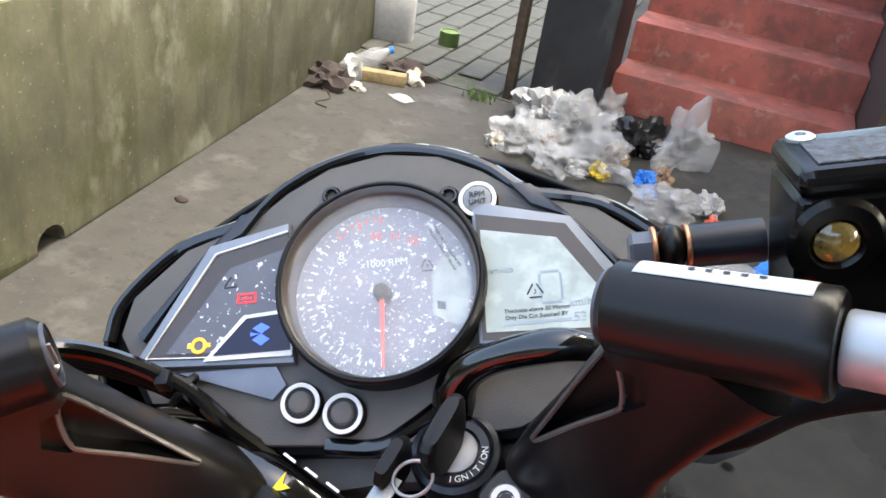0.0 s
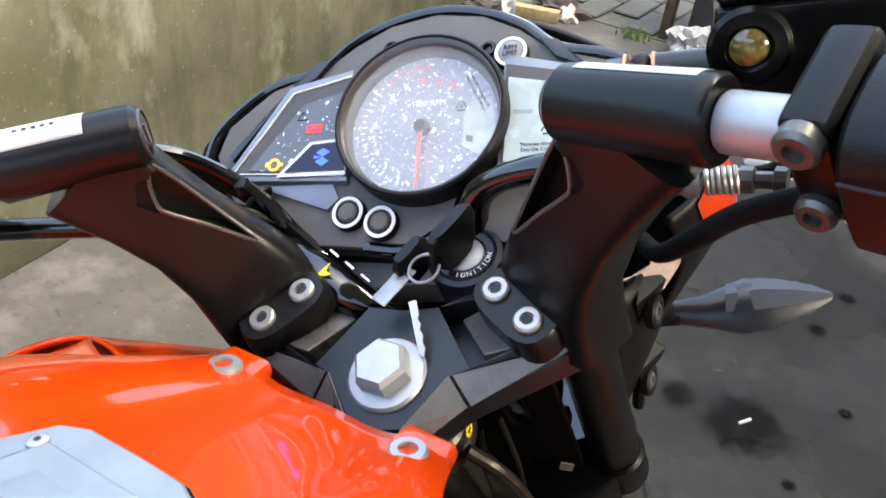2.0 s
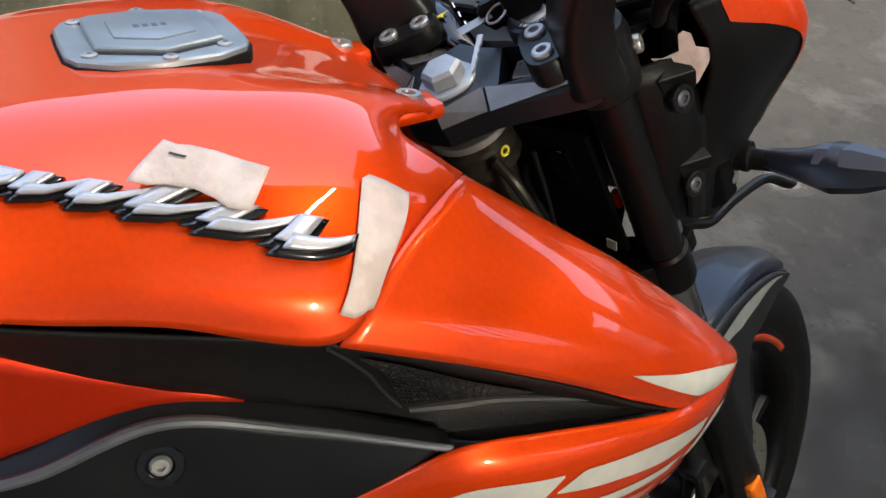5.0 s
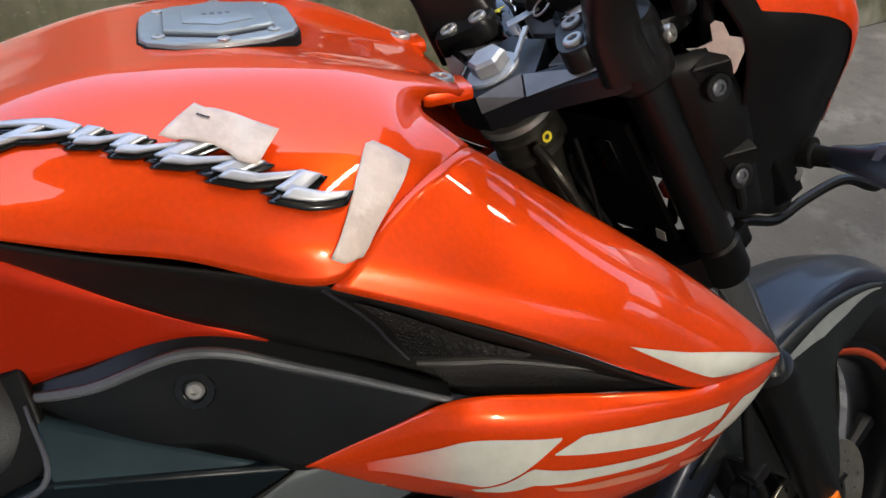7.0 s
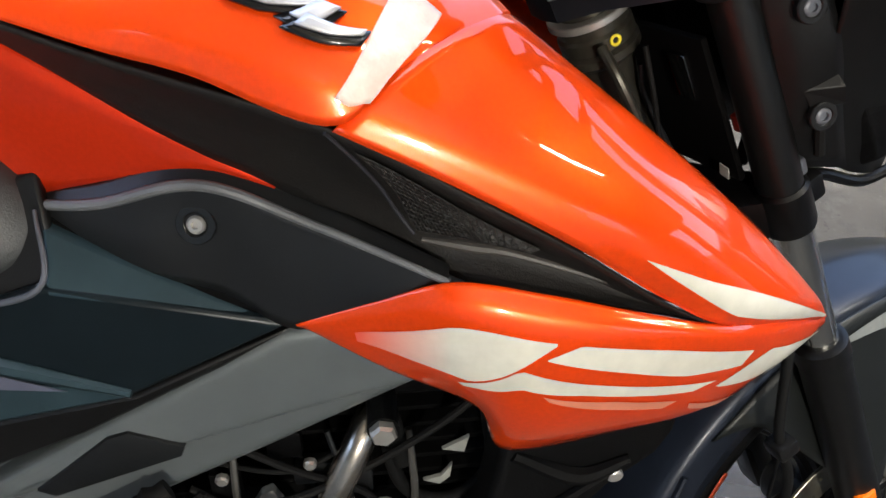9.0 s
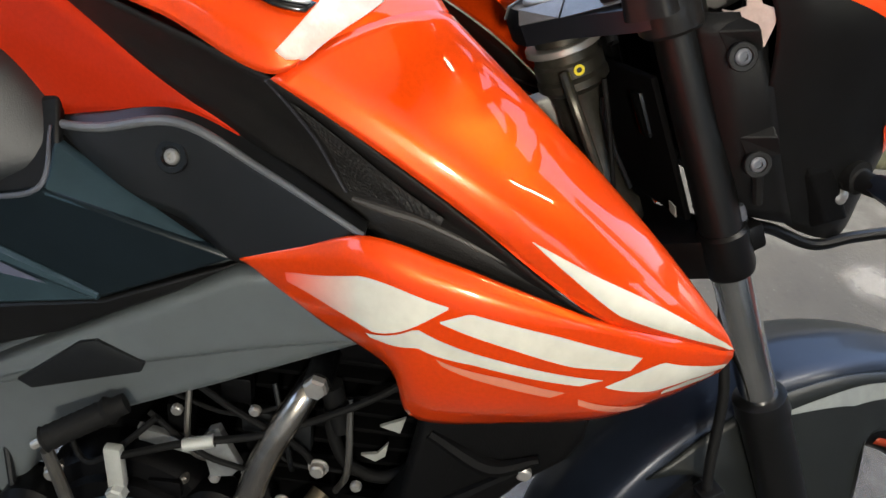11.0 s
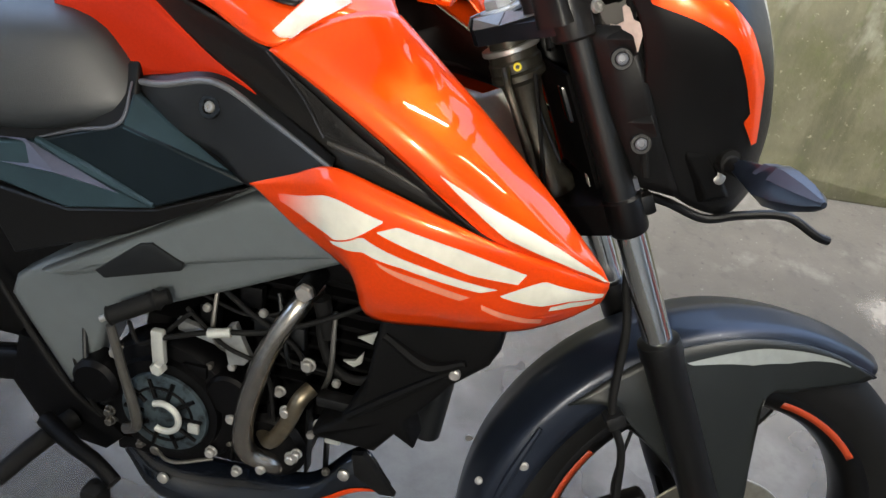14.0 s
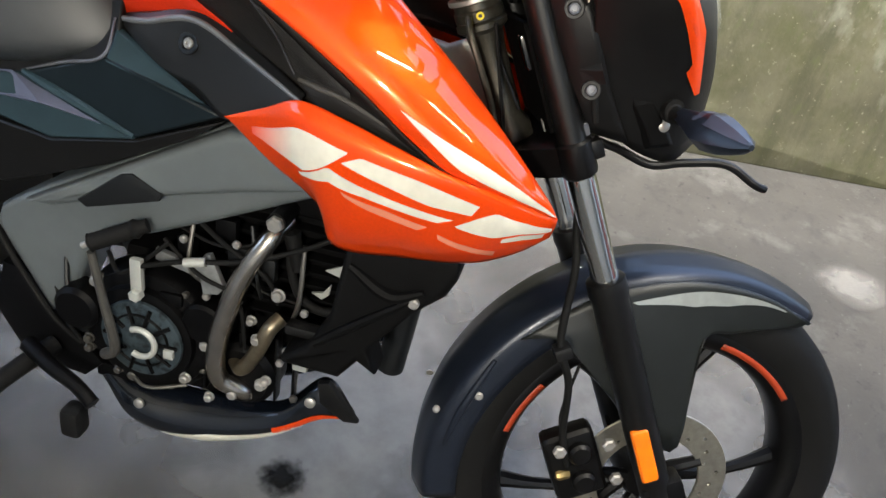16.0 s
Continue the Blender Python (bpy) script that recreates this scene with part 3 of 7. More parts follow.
def make_place():
    g = solo("ground", uneven(60, 60, (-60, -60), (60, 60), 0.0, 1.0), CONCRETE, "worn grey concrete yard floor with dark stains", "floor", kind="structure")
    # boundary wall: mossy plaster below, whitewash above
    hole = [(x, y, z) for x, y, z in bulb((-.02, .06, .015), (.09, 0, 0), (0, .055, 0), (0, 0, .05))[0]]
    w = solo("wall_west", carve(box((-0.16, -5.0, 0.0), (0.0, 2.6, 0.65), 0.006), (hole, bulb((0, 0, 0), (1, 0, 0), (0, 1, 0), (0, 0, 1))[1])), WALL, "old boundary wall of mossy ochre-green plaster", "wall", kind="structure", m=WALL_M)
    part("white_band", box((-0.16, -5.0, 0.65), (-0.012, 2.6, 1.0)), WHITEWASH, w, "whitewashed band")
    part("upper_wall", box((-0.16, -5.0, 1.0), (-0.004, 2.6, 1.36)), WALL, w, "mossy upper wall")
    # porch roof and house round the yard
    solo("ceiling", box((-0.26, -3.2, 2.75), (2.6, 6.4, 2.9)), CEIL, "plain plastered porch ceiling", "ceiling", kind="structure")
    east = solo("wall_east", join(box((2.4, -5.0, 0.0), (2.6, 1.2, 2.75)), box((2.4, 2.6, 0.0), (2.6, 8.0, 2.75)), box((2.4, 1.2, 0.0), (2.6, 2.6, 1.3)), box((2.4, 1.2, 2.0), (2.6, 2.6, 2.75))), CEIL, "plain dull house wall with one high barred window", "wall", kind="structure")
    for k in range(6):
        part("window_bar", box((2.47, 1.35 + 0.22 * k, 1.28), (2.51, 1.41 + 0.22 * k, 2.02)), PILLAR_BLACK, east)
    # This south wall is never seen; it is added to close the yard.
    solo("wall_south", box((-3.0, -4.7, 0.0), (2.6, -4.5, 2.2)), CEIL, "added unseen wall closing the yard", "wall", kind="structure")
    # paved path beyond
    pav = solo("pavement", box((-2.6, 3.18, 0.0), (-0.95, 9.0, 0.004)), JOINT, "path of grey pavers with mossy joints", "pavement", kind="structure")
    base = mesh_of("paver", box((-0.064, -0.145, 0.0), (0.064, 0.145, 0.014), 0.006, 1), PAVER)
    for i in range(12):
        for j in range(14):
            q = new("paver", base)
            q.parent = pav
            q.matrix_basis = pose(-2.5 + 0.138 * i, 3.34 + 0.305 * j + (0.15 if i % 2 else 0), 0.002 + 0.004 * random.random(), 0, 0, random.uniform(-1.2, 1.2))
    solo("wall_north", box((-4.0, 9.0, 0.0), (4.0, 9.2, 2.2)), WHITEWASH, "pale wall at the end of the path", "wall", kind="structure")
    # black pillar and red steps
    pil = solo("pillar", box((-0.93, 3.22, 0.0), (-0.62, 3.6, 2.9), 0.008), PILLAR_BLACK, "black-painted square pillar beside the red steps", "pillar", kind="structure")
    solo("gate_post", box((-1.04, 3.2, 0.0), (-1.0, 3.26, 2.0), 0.004), RUST, "thin rusty iron gate post", "gate post")
    st = thing("steps", "worn red-oxide concrete steps rising beside the black pillar", "steps", kind="structure")
    for k in range(9):
        part("step", box((-0.62, 3.45 + 0.27 * k, 0.0), (0.42, 6.2, 0.18 * (k + 1)), 0.012), STEP_RED, st)
    solo("stair_wall", box((0.42, 3.1, 0.0), (0.62, 6.2, 2.9), 0.006), DARK_WALL, "dark brown wall closing the stairs", "wall", kind="structure")


make_place()


# ---- the motorcycle ----
moto = thing("motorcycle", "orange naked motorcycle with black trim parked leaning on its stand", "motorcycle", m=BIKE)
RAKE, TURN = radians(25), radians(20)
AX = Vector((0, -math.sin(RAKE), math.cos(RAKE)))
FT = Vector((0, math.cos(RAKE), math.sin(RAKE)))
RB = Vector((1, 0, 0)) * math.cos(TURN) + FT * math.sin(TURN)
FB = -Vector((1, 0, 0)) * math.sin(TURN) + FT * math.cos(TURN)
# STEER: fork frame (right, ahead, up the steering axis), the nut at its origin, bars turned left
STEER = Matrix(((RB.x, FB.x, AX.x, 0), (RB.y, FB.y, AX.y, 0), (RB.z, FB.z, AX.z, 0.933), (0, 0, 0, 1)))
DASH_T = radians(17)
DASH = Matrix(((1, 0, 0, 0), (0, math.cos(DASH_T), -math.sin(DASH_T), 0.1), (0, math.sin(DASH_T), math.cos(DASH_T), 0.012), (0, 0, 0, 1)))
I4 = Matrix.Identity(4)
YZ = Matrix(((0, 0, 1, 0), (1, 0, 0, 0), (0, 1, 0, 0), (0, 0, 0, 1)))  # outline (y, z), raised along x


def both(outline):
    """A half outline from the axis, closed with its mirror image."""
    return outline + [(-x, y) for x, y in reversed(outline) if abs(x) > 1e-6]


def sided(sgn, shape):
    return shape if sgn > 0 else mirrored(shape)


def bolt(p, axis, parent, m=None, r=0.007, h=0.005, name="bolt", material=None):
    ob = part(name, turned(p, axis, [(r, 0), (r, h * 0.7), (r * 0.85, h), (r * 0.5, h), (r * 0.45, h * 0.5)], 20), material or STEEL, parent, "", m)
    if name == "bolt":
        q = Vector(p) + Vector(axis).normalized() * h * 0.35
        part("hex_socket", turned(q, axis, [(r * 0.44, 0), (r * 0.44, h * 0.3)], 6), INK, ob, "", m, smooth=0)
    return ob


# -- tank --
TANK = Sheet([
    [(0, -.455, .955), (.03, -.455, .956), (.055, -.452, .959), (.075, -.448, .963), (.092, -.445, .967), (.106, -.44, .970), (.117, -.436, .973), (.123, -.432, .973)],
    [(0, -.37, .980), (.035, -.37, .981), (.065, -.367, .981), (.090, -.363, .980), (.112, -.358, .977), (.131, -.352, .972), (.144, -.347, .966), (.149, -.345, .957)],
    [(0, -.285, .997), (.04, -.285, .997), (.075, -.285, .997), (.1, -.284, .992), (.122, -.283, .983), (.143, -.281, .968), (.160, -.279, .955), (.167, -.278, .939)],
    [(0, -.23, .998), (.045, -.23, .998), (.08, -.23, .998), (.108, -.23, .994), (.132, -.231, .984), (.157, -.231, .968), (.176, -.232, .949), (.182, -.232, .93)],
    [(0, -.165, .991), (.045, -.165, .991), (.078, -.165, .992), (.107, -.165, .99), (.137, -.165, .980), (.168, -.165, .962), (.195, -.165, .934), (.204, -.165, .91)],
    [(0, -.11, .970), (.04, -.11, .971), (.068, -.108, .976), (.09, -.108, .977), (.118, -.11, .971), (.145, -.113, .96), (.172, -.118, .943), (.186, -.128, .93)],
    [(0, -.043, .944), (.03, -.044, .944), (.053, -.04, .946), (.07, -.044, .946), (.083, -.072, .953), (.105, -.082, .953), (.13, -.075, .949), (.145, -.067, .943)],
])
tk = TANK.shape(56, 36, True)
tank = part("fuel_tank", join(tk, mirrored(tk)), ORANGE, moto, "glossy orange fuel tank", smooth=60, solid=0.004)
for sgn in (1, -1):
    part("mounting_lug", box((sgn * .055 - .014, -.072, .938), (sgn * .055 + .014, -.036, .9485), .004), ORANGE, tank)
    bolt((sgn * .055, -.055, .948), (0, .15, 1), tank, None, .009, .006, "tank_bolt", STEEL)

# -- tank shrouds --
SHROUD = Sheet([
    [(.12, -.06, .915), (.145, -.066, .942), (.168, -.094, .944), (.186, -.127, .932), (.199, -.149, .919), (.204, -.164, .907)],
    [(.12, -.01, .87), (.148, -.012, .898), (.172, -.035, .905), (.193, -.062, .9), (.208, -.085, .889), (.213, -.1, .875)],
    [(.125, .045, .82), (.153, .05, .846), (.178, .028, .857), (.2, .005, .858), (.216, -.018, .851), (.219, -.037, .838)],
    [(.132, .1, .77), (.158, .105, .795), (.182, .085, .806), (.203, .06, .81), (.215, .04, .803), (.215, .018, .797)],
    [(.138, .14, .725), (.157, .151, .745), (.175, .136, .757), (.19, .115, .766), (.203, .09, .77), (.209, .064, .769)],
    [(.145, .158, .712), (.155, .165, .724), (.158, .163, .726), (.160, .16, .727), (.162, .157, .728), (.164, .154, .729)],
])
LOWER = Sheet([
    [(.172, -.197, .762), (.173, -.196, .7615), (.173, -.195, .761), (.173, -.194, .7605), (.172, -.193, .760)],
    [(.187, -.148, .787), (.191, -.147, .778), (.19, -.145, .76), (.185, -.143, .742), (.179, -.14, .725)],
    [(.203, -.103, .81), (.213, -.1, .793), (.213, -.096, .755), (.203, -.09, .722), (.186, -.085, .694)],
    [(.21, -.049, .802), (.221, -.05, .784), (.22, -.05, .735), (.207, -.055, .687), (.182, -.062, .645)],
    [(.213, .0, .789), (.222, .0, .775), (.219, .003, .727), (.205, .007, .684), (.178, .012, .649)],
    [(.21, .055, .772), (.215, .056, .763), (.208, .06, .72), (.193, .07, .682), (.163, .08, .652)],
    [(.187, .11, .752), (.191, .112, .742), (.186, .116, .715), (.172, .122, .692), (.15, .127, .669)],
    [(.156, .165, .724), (.157, .165, .72), (.156, .164, .714), (.153, .163, .707), (.15, .161, .699)],
])
SHROUD_FLASH = [([(2.41, 4.28), (2.77, 3.88), (3.24, 3.48), (3.9, 3.0), (4.42, 2.5), (4.92, 1.5)], [(2.42, 4.29), (2.93, 4.24), (3.31, 4.3), (3.76, 4.4), (4.16, 4.2), (4.61, 3.9), (4.93, 2.6)], DECAL)]
LOWER_FLASH = [
    ([(.70, 1.75), (.85, 1.63), (1.9, 1.23), (3.1, 1.18)], [(.70, 2.4), (1.35, 2.5), (2.0, 2.42), (3.1, 1.22)], DECAL_FADE),
    ([(3.0, 1.45), (3.4, 1.18), (4.5, 1.20), (5.56, 1.34)], [(3.01, 1.47), (4.0, 1.58), (4.70, 1.70), (5.42, 1.68)], DECAL_FADE),
    ([(1.84, 2.66), (2.69, 1.70), (3.8, 1.79), (5.10, 1.92)], [(1.90, 2.72), (2.72, 2.02), (3.5, 1.96), (4.81, 2.09)], DECAL_FADE),
    ([(3.01, 2.06), (3.89, 2.12), (4.63, 2.28)], [(3.1, 2.14), (3.6, 2.26), (4.45, 2.44)], DECAL_FAINT),
    ([(5.12, 2.10), (5.87, 1.40), (6.4, 1.58), (6.95, 1.95)], [(5.15, 2.14), (5.76, 2.47), (6.3, 2.32), (6.95, 2.65)], DECAL_FADE),
    ([(5.9, 2.57), (6.3, 2.42), (6.8, 2.72)], [(5.85, 2.80), (6.3, 2.84), (6.75, 3.2)], DECAL_FADE),
    ([(4.78, 2.44), (5.25, 2.80), (5.69, 3.28)], [(4.77, 2.62), (5.2, 3.05), (5.6, 3.58)], DECAL_FAINT),
]
for mir in (False, True):
    s = part("shroud", SHROUD.shape(40, 22, True, mir), ORANGE, moto, "orange tank shroud with ivory flashes", smooth=60, solid=0.003)
    low = part("lower_shroud", LOWER.shape(48, 22, True, mir), ORANGE, moto, "orange lower shroud with ivory flashes", smooth=50, solid=0.003)
    for sheet, flashes, host in ((SHROUD, SHROUD_FLASH, s), (LOWER, LOWER_FLASH, low)):
        for top, bot, mt in flashes:
            d = sheet.patch(top, bot, 26, 6, -0.0007)
            part("flash", mirrored(d) if mir else d, mt, host, smooth=60)

# -- black recess under the tank edge --
RECESS = Sheet([
    [(.121, -.43, .972), (.107, -.43, .974), (.093, -.43, .975)],
    [(.146, -.345, .955), (.129, -.338, .938), (.1145, -.335, .923)],
    [(.164, -.278, .935), (.146, -.268, .908), (.134, -.262, .878)],
    [(.199, -.165, .907), (.168, -.165, .87), (.146, -.195, .842)],
    [(.209, -.095, .87), (.174, -.11, .835), (.168, -.125, .808)],
    [(.215, -.035, .834), (.185, -.05, .812), (.196, -.085, .8)],
    [(.213, .025, .79), (.2, .015, .784), (.206, .0, .784)],
    [(.208, .063, .768), (.207, .062, .767), (.206, .062, .766)],
])
REDP = Sheet([
    [(.089, -.445, .984), (.095, -.447, .93), (.097, -.45, .876)],
    [(.101, -.39, .954), (.104, -.395, .90), (.1, -.40, .848)],
    [(.116, -.33, .919), (.114, -.345, .872), (.107, -.362, .827)],
    [(.132, -.265, .882), (.128, -.285, .86), (.12, -.31, .838)],
    [(.141, -.23, .862), (.141, -.238, .858), (.136, -.25, .853)],
    [(.147, -.2, .846), (.147, -.201, .845), (.147, -.202, .844)],
])
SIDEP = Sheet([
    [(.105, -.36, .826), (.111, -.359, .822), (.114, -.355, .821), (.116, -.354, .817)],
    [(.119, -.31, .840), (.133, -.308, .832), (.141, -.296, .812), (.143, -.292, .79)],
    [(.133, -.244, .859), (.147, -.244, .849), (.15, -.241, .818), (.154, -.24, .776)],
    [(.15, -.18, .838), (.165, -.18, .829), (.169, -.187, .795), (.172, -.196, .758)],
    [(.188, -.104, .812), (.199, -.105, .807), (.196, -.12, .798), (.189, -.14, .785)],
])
GRILLE_TOP, GRILLE_LOW = [(3.16, .2), (3.8, .24), (4.8, .45)], [(3.92, 1.36), (4.3, 1.1), (4.85, .82)]
SIDE_TOP, SIDE_FACE = Sheet([r[:2] for r in SIDEP.net]), Sheet([r[1:] for r in SIDEP.net])
for sgn in (1, -1):
    mir = sgn < 0
    rp = part("recess_panel", RECESS.shape(36, 8, True, mir), RECESS_BLACK, moto, "matt black recess panel", smooth=40, solid=0.002)
    part("grille", sided(sgn, RECESS.patch(GRILLE_TOP, GRILLE_LOW, 14, 8, -0.0034)), BLACK_ROUGH, rp, "fine mesh grille", smooth=0)
    lattice = RECESS.patch(GRILLE_TOP, GRILLE_LOW, 22, 12, -0.0042)[0]
    wires = [hose(lattice[13 * k : 13 * k + 13], .0005, 4, 13) for k in range(23)] + [hose(lattice[k::13], .0005, 4, 23) for k in range(13)]
    part("grille_mesh", sided(sgn, join(*wires)), GRILLE, rp, "woven wires of the grille", smooth=0)
    part("ledge", sided(sgn, hose([(.171, -.118, .819), (.178, -.09, .816), (.186, -.058, .812), (.205, .03, .786)], [.002, .0035, .0025, .001], 8)), LEDGE, rp)
    part("joint_line", sided(sgn, hose([RECESS.at(u, v) - .0028 * RECESS.normal(u, v) for u, v in ((2.98, .05), (3.13, .5), (3.36, .88), (3.62, 1.18), (3.92, 1.5))], .0013, 6)), INK, rp)
    part("rear_tank_panel", REDP.shape(20, 6, True, mir), RED, moto, "red rear tank panel", smooth=40, solid=0.002)
    sp = part("side_panel", SIDE_FACE.shape(28, 12, True, mir), SATIN_BLACK, moto, "satin black side panel", smooth=40, solid=0.003)
    part("panel_edge", SIDE_TOP.shape(28, 4, True, mir), SATIN_BLACK, sp, "sloping upper face", smooth=40, solid=0.003)
    # The fold's bright highlight is drawn as a thin grey line.
    part("panel_edge", sided(sgn, hose([tuple(r[1]) for r in SIDEP.net], [.0032, .0036, .0036, .0028, .0022], 10, 40)), EDGE_GREY, sp, "pale line for the highlight on the upper edge")
    part("screw_cup", sided(sgn, ring((.1465, -.249, .823), (1, -.2, .35), .007, .0125, .004, 24)), BLACK_GLOSS, sp)
    part("screw", sided(sgn, turned((.147, -.249, .823), (1, -.2, .35), [(.0058, 0), (.0058, .003), (.0045, .0045), (.0025, .0045), (.0023, .002)], 16)), STEEL, sp)

# -- frame beam, side covers, seat --
BEAM = [(-.03, .70), (-.10, .748), (-.21, .735), (-.29, .69), (-.487, .578), (-.528, .55), (-.538, .525), (-.52, .49), (-.469, .40), (-.445, .42), (-.422, .468), (-.402, .516), (-.36, .543), (-.316, .561), (-.234, .60), (-.099, .668)]
for sgn in (1, -1):
    b = part("frame_beam", sided(sgn, prism(BEAM, YZ, 0.06, 0.124, 0.014, 4)), FRAME_GREY, moto, "grey pressed-steel perimeter frame", smooth=50)
    part("upper_face", sided(sgn, prism([(-.045, .694), (-.10, .744), (-.21, .731), (-.29, .686), (-.48, .576), (-.44, .578), (-.36, .607), (-.2, .655)], YZ, .112, .1425, .013, 5)), FRAME_GREY, b, smooth=50)
    part("inset_pad", sided(sgn, prism([(-.40, .600), (-.34, .648), (-.325, .652), (-.288, .634), (-.292, .624), (-.388, .592)], YZ, .138, .1455, .003, 2)), FRAME_DARK, b)
# The first facet is the same cover, darkened for how it faces the light.
COVER = [
    ([(.161, -.341, .792), (.168, -.2, .759), (.17, -.303, .711), (.142, -.457, .747)], TEAL_SHADE),
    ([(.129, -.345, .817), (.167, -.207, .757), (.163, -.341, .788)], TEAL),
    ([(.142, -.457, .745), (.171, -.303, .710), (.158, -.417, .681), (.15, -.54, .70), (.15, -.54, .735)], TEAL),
    ([(.164, -.2, .752), (.155, -.25, .715), (.15, -.35, .66), (.148, -.5, .60), (.15, -.54, .69), (.158, -.417, .681), (.167, -.303, .709)], BLACK),
]
COVER.append(([(.112, -.345, .845), (.15, -.335, .785), (.135, -.46, .735), (.13, -.54, .73), (.118, -.54, .79)], BLACK))
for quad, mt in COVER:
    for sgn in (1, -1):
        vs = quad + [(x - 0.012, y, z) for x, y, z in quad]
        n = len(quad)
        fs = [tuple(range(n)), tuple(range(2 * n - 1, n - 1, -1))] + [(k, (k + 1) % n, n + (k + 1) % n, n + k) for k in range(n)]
        part("side_cover", sided(sgn, (vs, fs)), mt, moto, "dark blue satin side cover" if mt in (TEAL, TEAL_SHADE) else "black lower side cover", bevel=0.003)
for sgn in (1, -1):
    # Dark strip put where there is only a shaded gap.
    part("cover_gap", sided(sgn, hose([(.116, -.350, .818), (.138, -.288, .787), (.150, -.238, .771), (.163, -.2, .757)], [.005, .006, .006, .003], 8)), ENGINE_MATT, moto, "black strip drawn for the dark gap beside the side panel")
    part("cover_ridge", sided(sgn, hose([(.142, -.455, .748), (.155, -.39, .733), (.1695, -.305, .7125)], [.004, .0065, .003], 8)), TEAL, moto, "raised ridge of the side cover")
    part("cover_ridge", sided(sgn, hose([(.140, -.457, .749), (.150, -.40, .772), (.160, -.343, .793), (.126, -.347, .826)], [.0012, .002, .002, .0012], 8, 24)), GREY_TRIM, moto, "raised ridge of the side cover")
# Cover wedge whose reflected sky is put into a violet-grey colour.
WEDGE = [(-.587, .724, -.014), (-.471, .746, -.012), (-.343, .721, -.004), (-.42, .726, .004), (-.572, .711, .004)]
for sgn in (1, -1):
    part("cover_facet", sided(sgn, ([(.156 + (y + .457) * .182 + d, y, z) for y, z, d in WEDGE], [(4, 3, 2, 1, 0)])), VIOLET_SATIN, moto, "side cover facet with its sky sheen put in as violet-grey", smooth=0, solid=.004)
secs = []
for y, w, top, low in [(-.342, .085, .86, .805), (-.35, .115, .878, .792), (-.375, .138, .887, .774), (-.43, .151, .892, .754), (-.52, .159, .885, .738), (-.64, .162, .88, .735), (-.72, .15, .885, .74), (-.75, .10, .87, .77)]:
    zc, hh = (top + low) / 2, (top - low) / 2
    rake = .032 * max(0, 1 - (-.342 - y) / .25)
    # narrower on top, the front leaning back from its foot
    secs.append([(p[0] * (1 - .10 * (p[2] - zc) / hh), p[1] - rake * (p[2] - zc) / hh, p[2]) for p in rounded((0, y, zc), (1, 0, 0), (0, 0, 1), w, hh, 4, 32)])
seat = part("seat", rings([[tuple(p) for p in s] for s in secs]), SEAT, moto, "black grained vinyl seat", smooth=60, sub=1)

# -- forks --
fork_r, fork_f = 0.089, 0.053
for sgn in (1, -1):
    x = sgn * fork_r
    f = part("fork_leg", rod((x, fork_f, 0.0), (x, fork_f, -0.235), 0.0172, n=28), FORK, moto, "black fork tube with chrome stanchion", STEER)
    part("stanchion", rod((x, fork_f, -0.21), (x, fork_f, -0.41), 0.0165, n=28), CHROME, f, "chrome stanchion")
    part("lower_clamp", turned((x, fork_f, -0.207), (0, 0, -1), [(.018, 0), (.0205, .003), (.021, .036), (.0195, .041), (.0165, .043)], 28), BLACK_PAINT, f)
    part("clamp_lug", box((x - .012, fork_f + .014, -.234), (x + .012, fork_f + .030, -.212), .004), BLACK_PAINT, f)
    part("slider", turned((x, fork_f, -0.381), (0, 0, -1), [(.018, 0), (.0235, .002), (.0245, .02), (.0225, .03), (.022, .25), (.021, .36), (.012, .38)], 28), FORK, f)
    part("axle_lug", box((x - .018, fork_f - .02, -.775), (x + .018, fork_f + .036, -.69), .008), BLACK_PAINT, f)
    if sgn > 0:
        part("reflector", box((x + 0.012, fork_f - 0.018, -.674), (x + 0.025, fork_f + 0.005, -.591), 0.006, 3), AMBER, f, "orange reflector")
        bolt((x + .017, fork_f + .012, -.73), (1, 0, 0), f, None, .009, .006, "axle_nut")

# -- front wheel --
C = Vector((0, 0.053, -0.726))
WHEEL = STEER @ Matrix.Translation(C)


def lathe_x(profile, n=96):
    """A closed ring profile (radius, x) turned about the x axis."""
    vs, fs, m = [], [], len(profile)
    for k in range(n):
        a = 2 * math.pi * k / n
        for r, x in profile:
            vs.append((x, r * math.cos(a), r * math.sin(a)))
    for k in range(n):
        for i in range(m):
            a, b = k * m + i, k * m + (i + 1) % m
            c, d = ((k + 1) % n) * m + (i + 1) % m, ((k + 1) % n) * m + i
            fs.append((a, b, c, d))
    return vs, fs


def polar(r, deg, x=0.0):
    return (x, r * math.cos(radians(deg)), r * math.sin(radians(deg)))


wheel = part("front_wheel", lathe_x([(.198, 0), (.201, .02), (.205, .027), (.211, .033), (.222, .036), (.23, .034), (.22, 0), (.23, -.034), (.222, -.036), (.211, -.033), (.205, -.027), (.201, -.02)]), BLACK_PAINT, moto, "black spoked alloy front wheel", WHEEL)
tyre = part("tyre", lathe_x([(.296, 0), (.294, .015), (.286, .03), (.27, .04), (.25, .041), (.229, .034), (.222, .03), (.222, -.03), (.229, -.034), (.25, -.041), (.27, -.04), (.286, -.03), (.294, -.015)], 120), RUBBER, wheel, "black grooved tyre")
part("hub", turned((-.045, 0, 0), (1, 0, 0), [(.03, 0), (.034, .006), (.034, .084), (.03, .09)], 32), BLACK_PAINT, wheel)
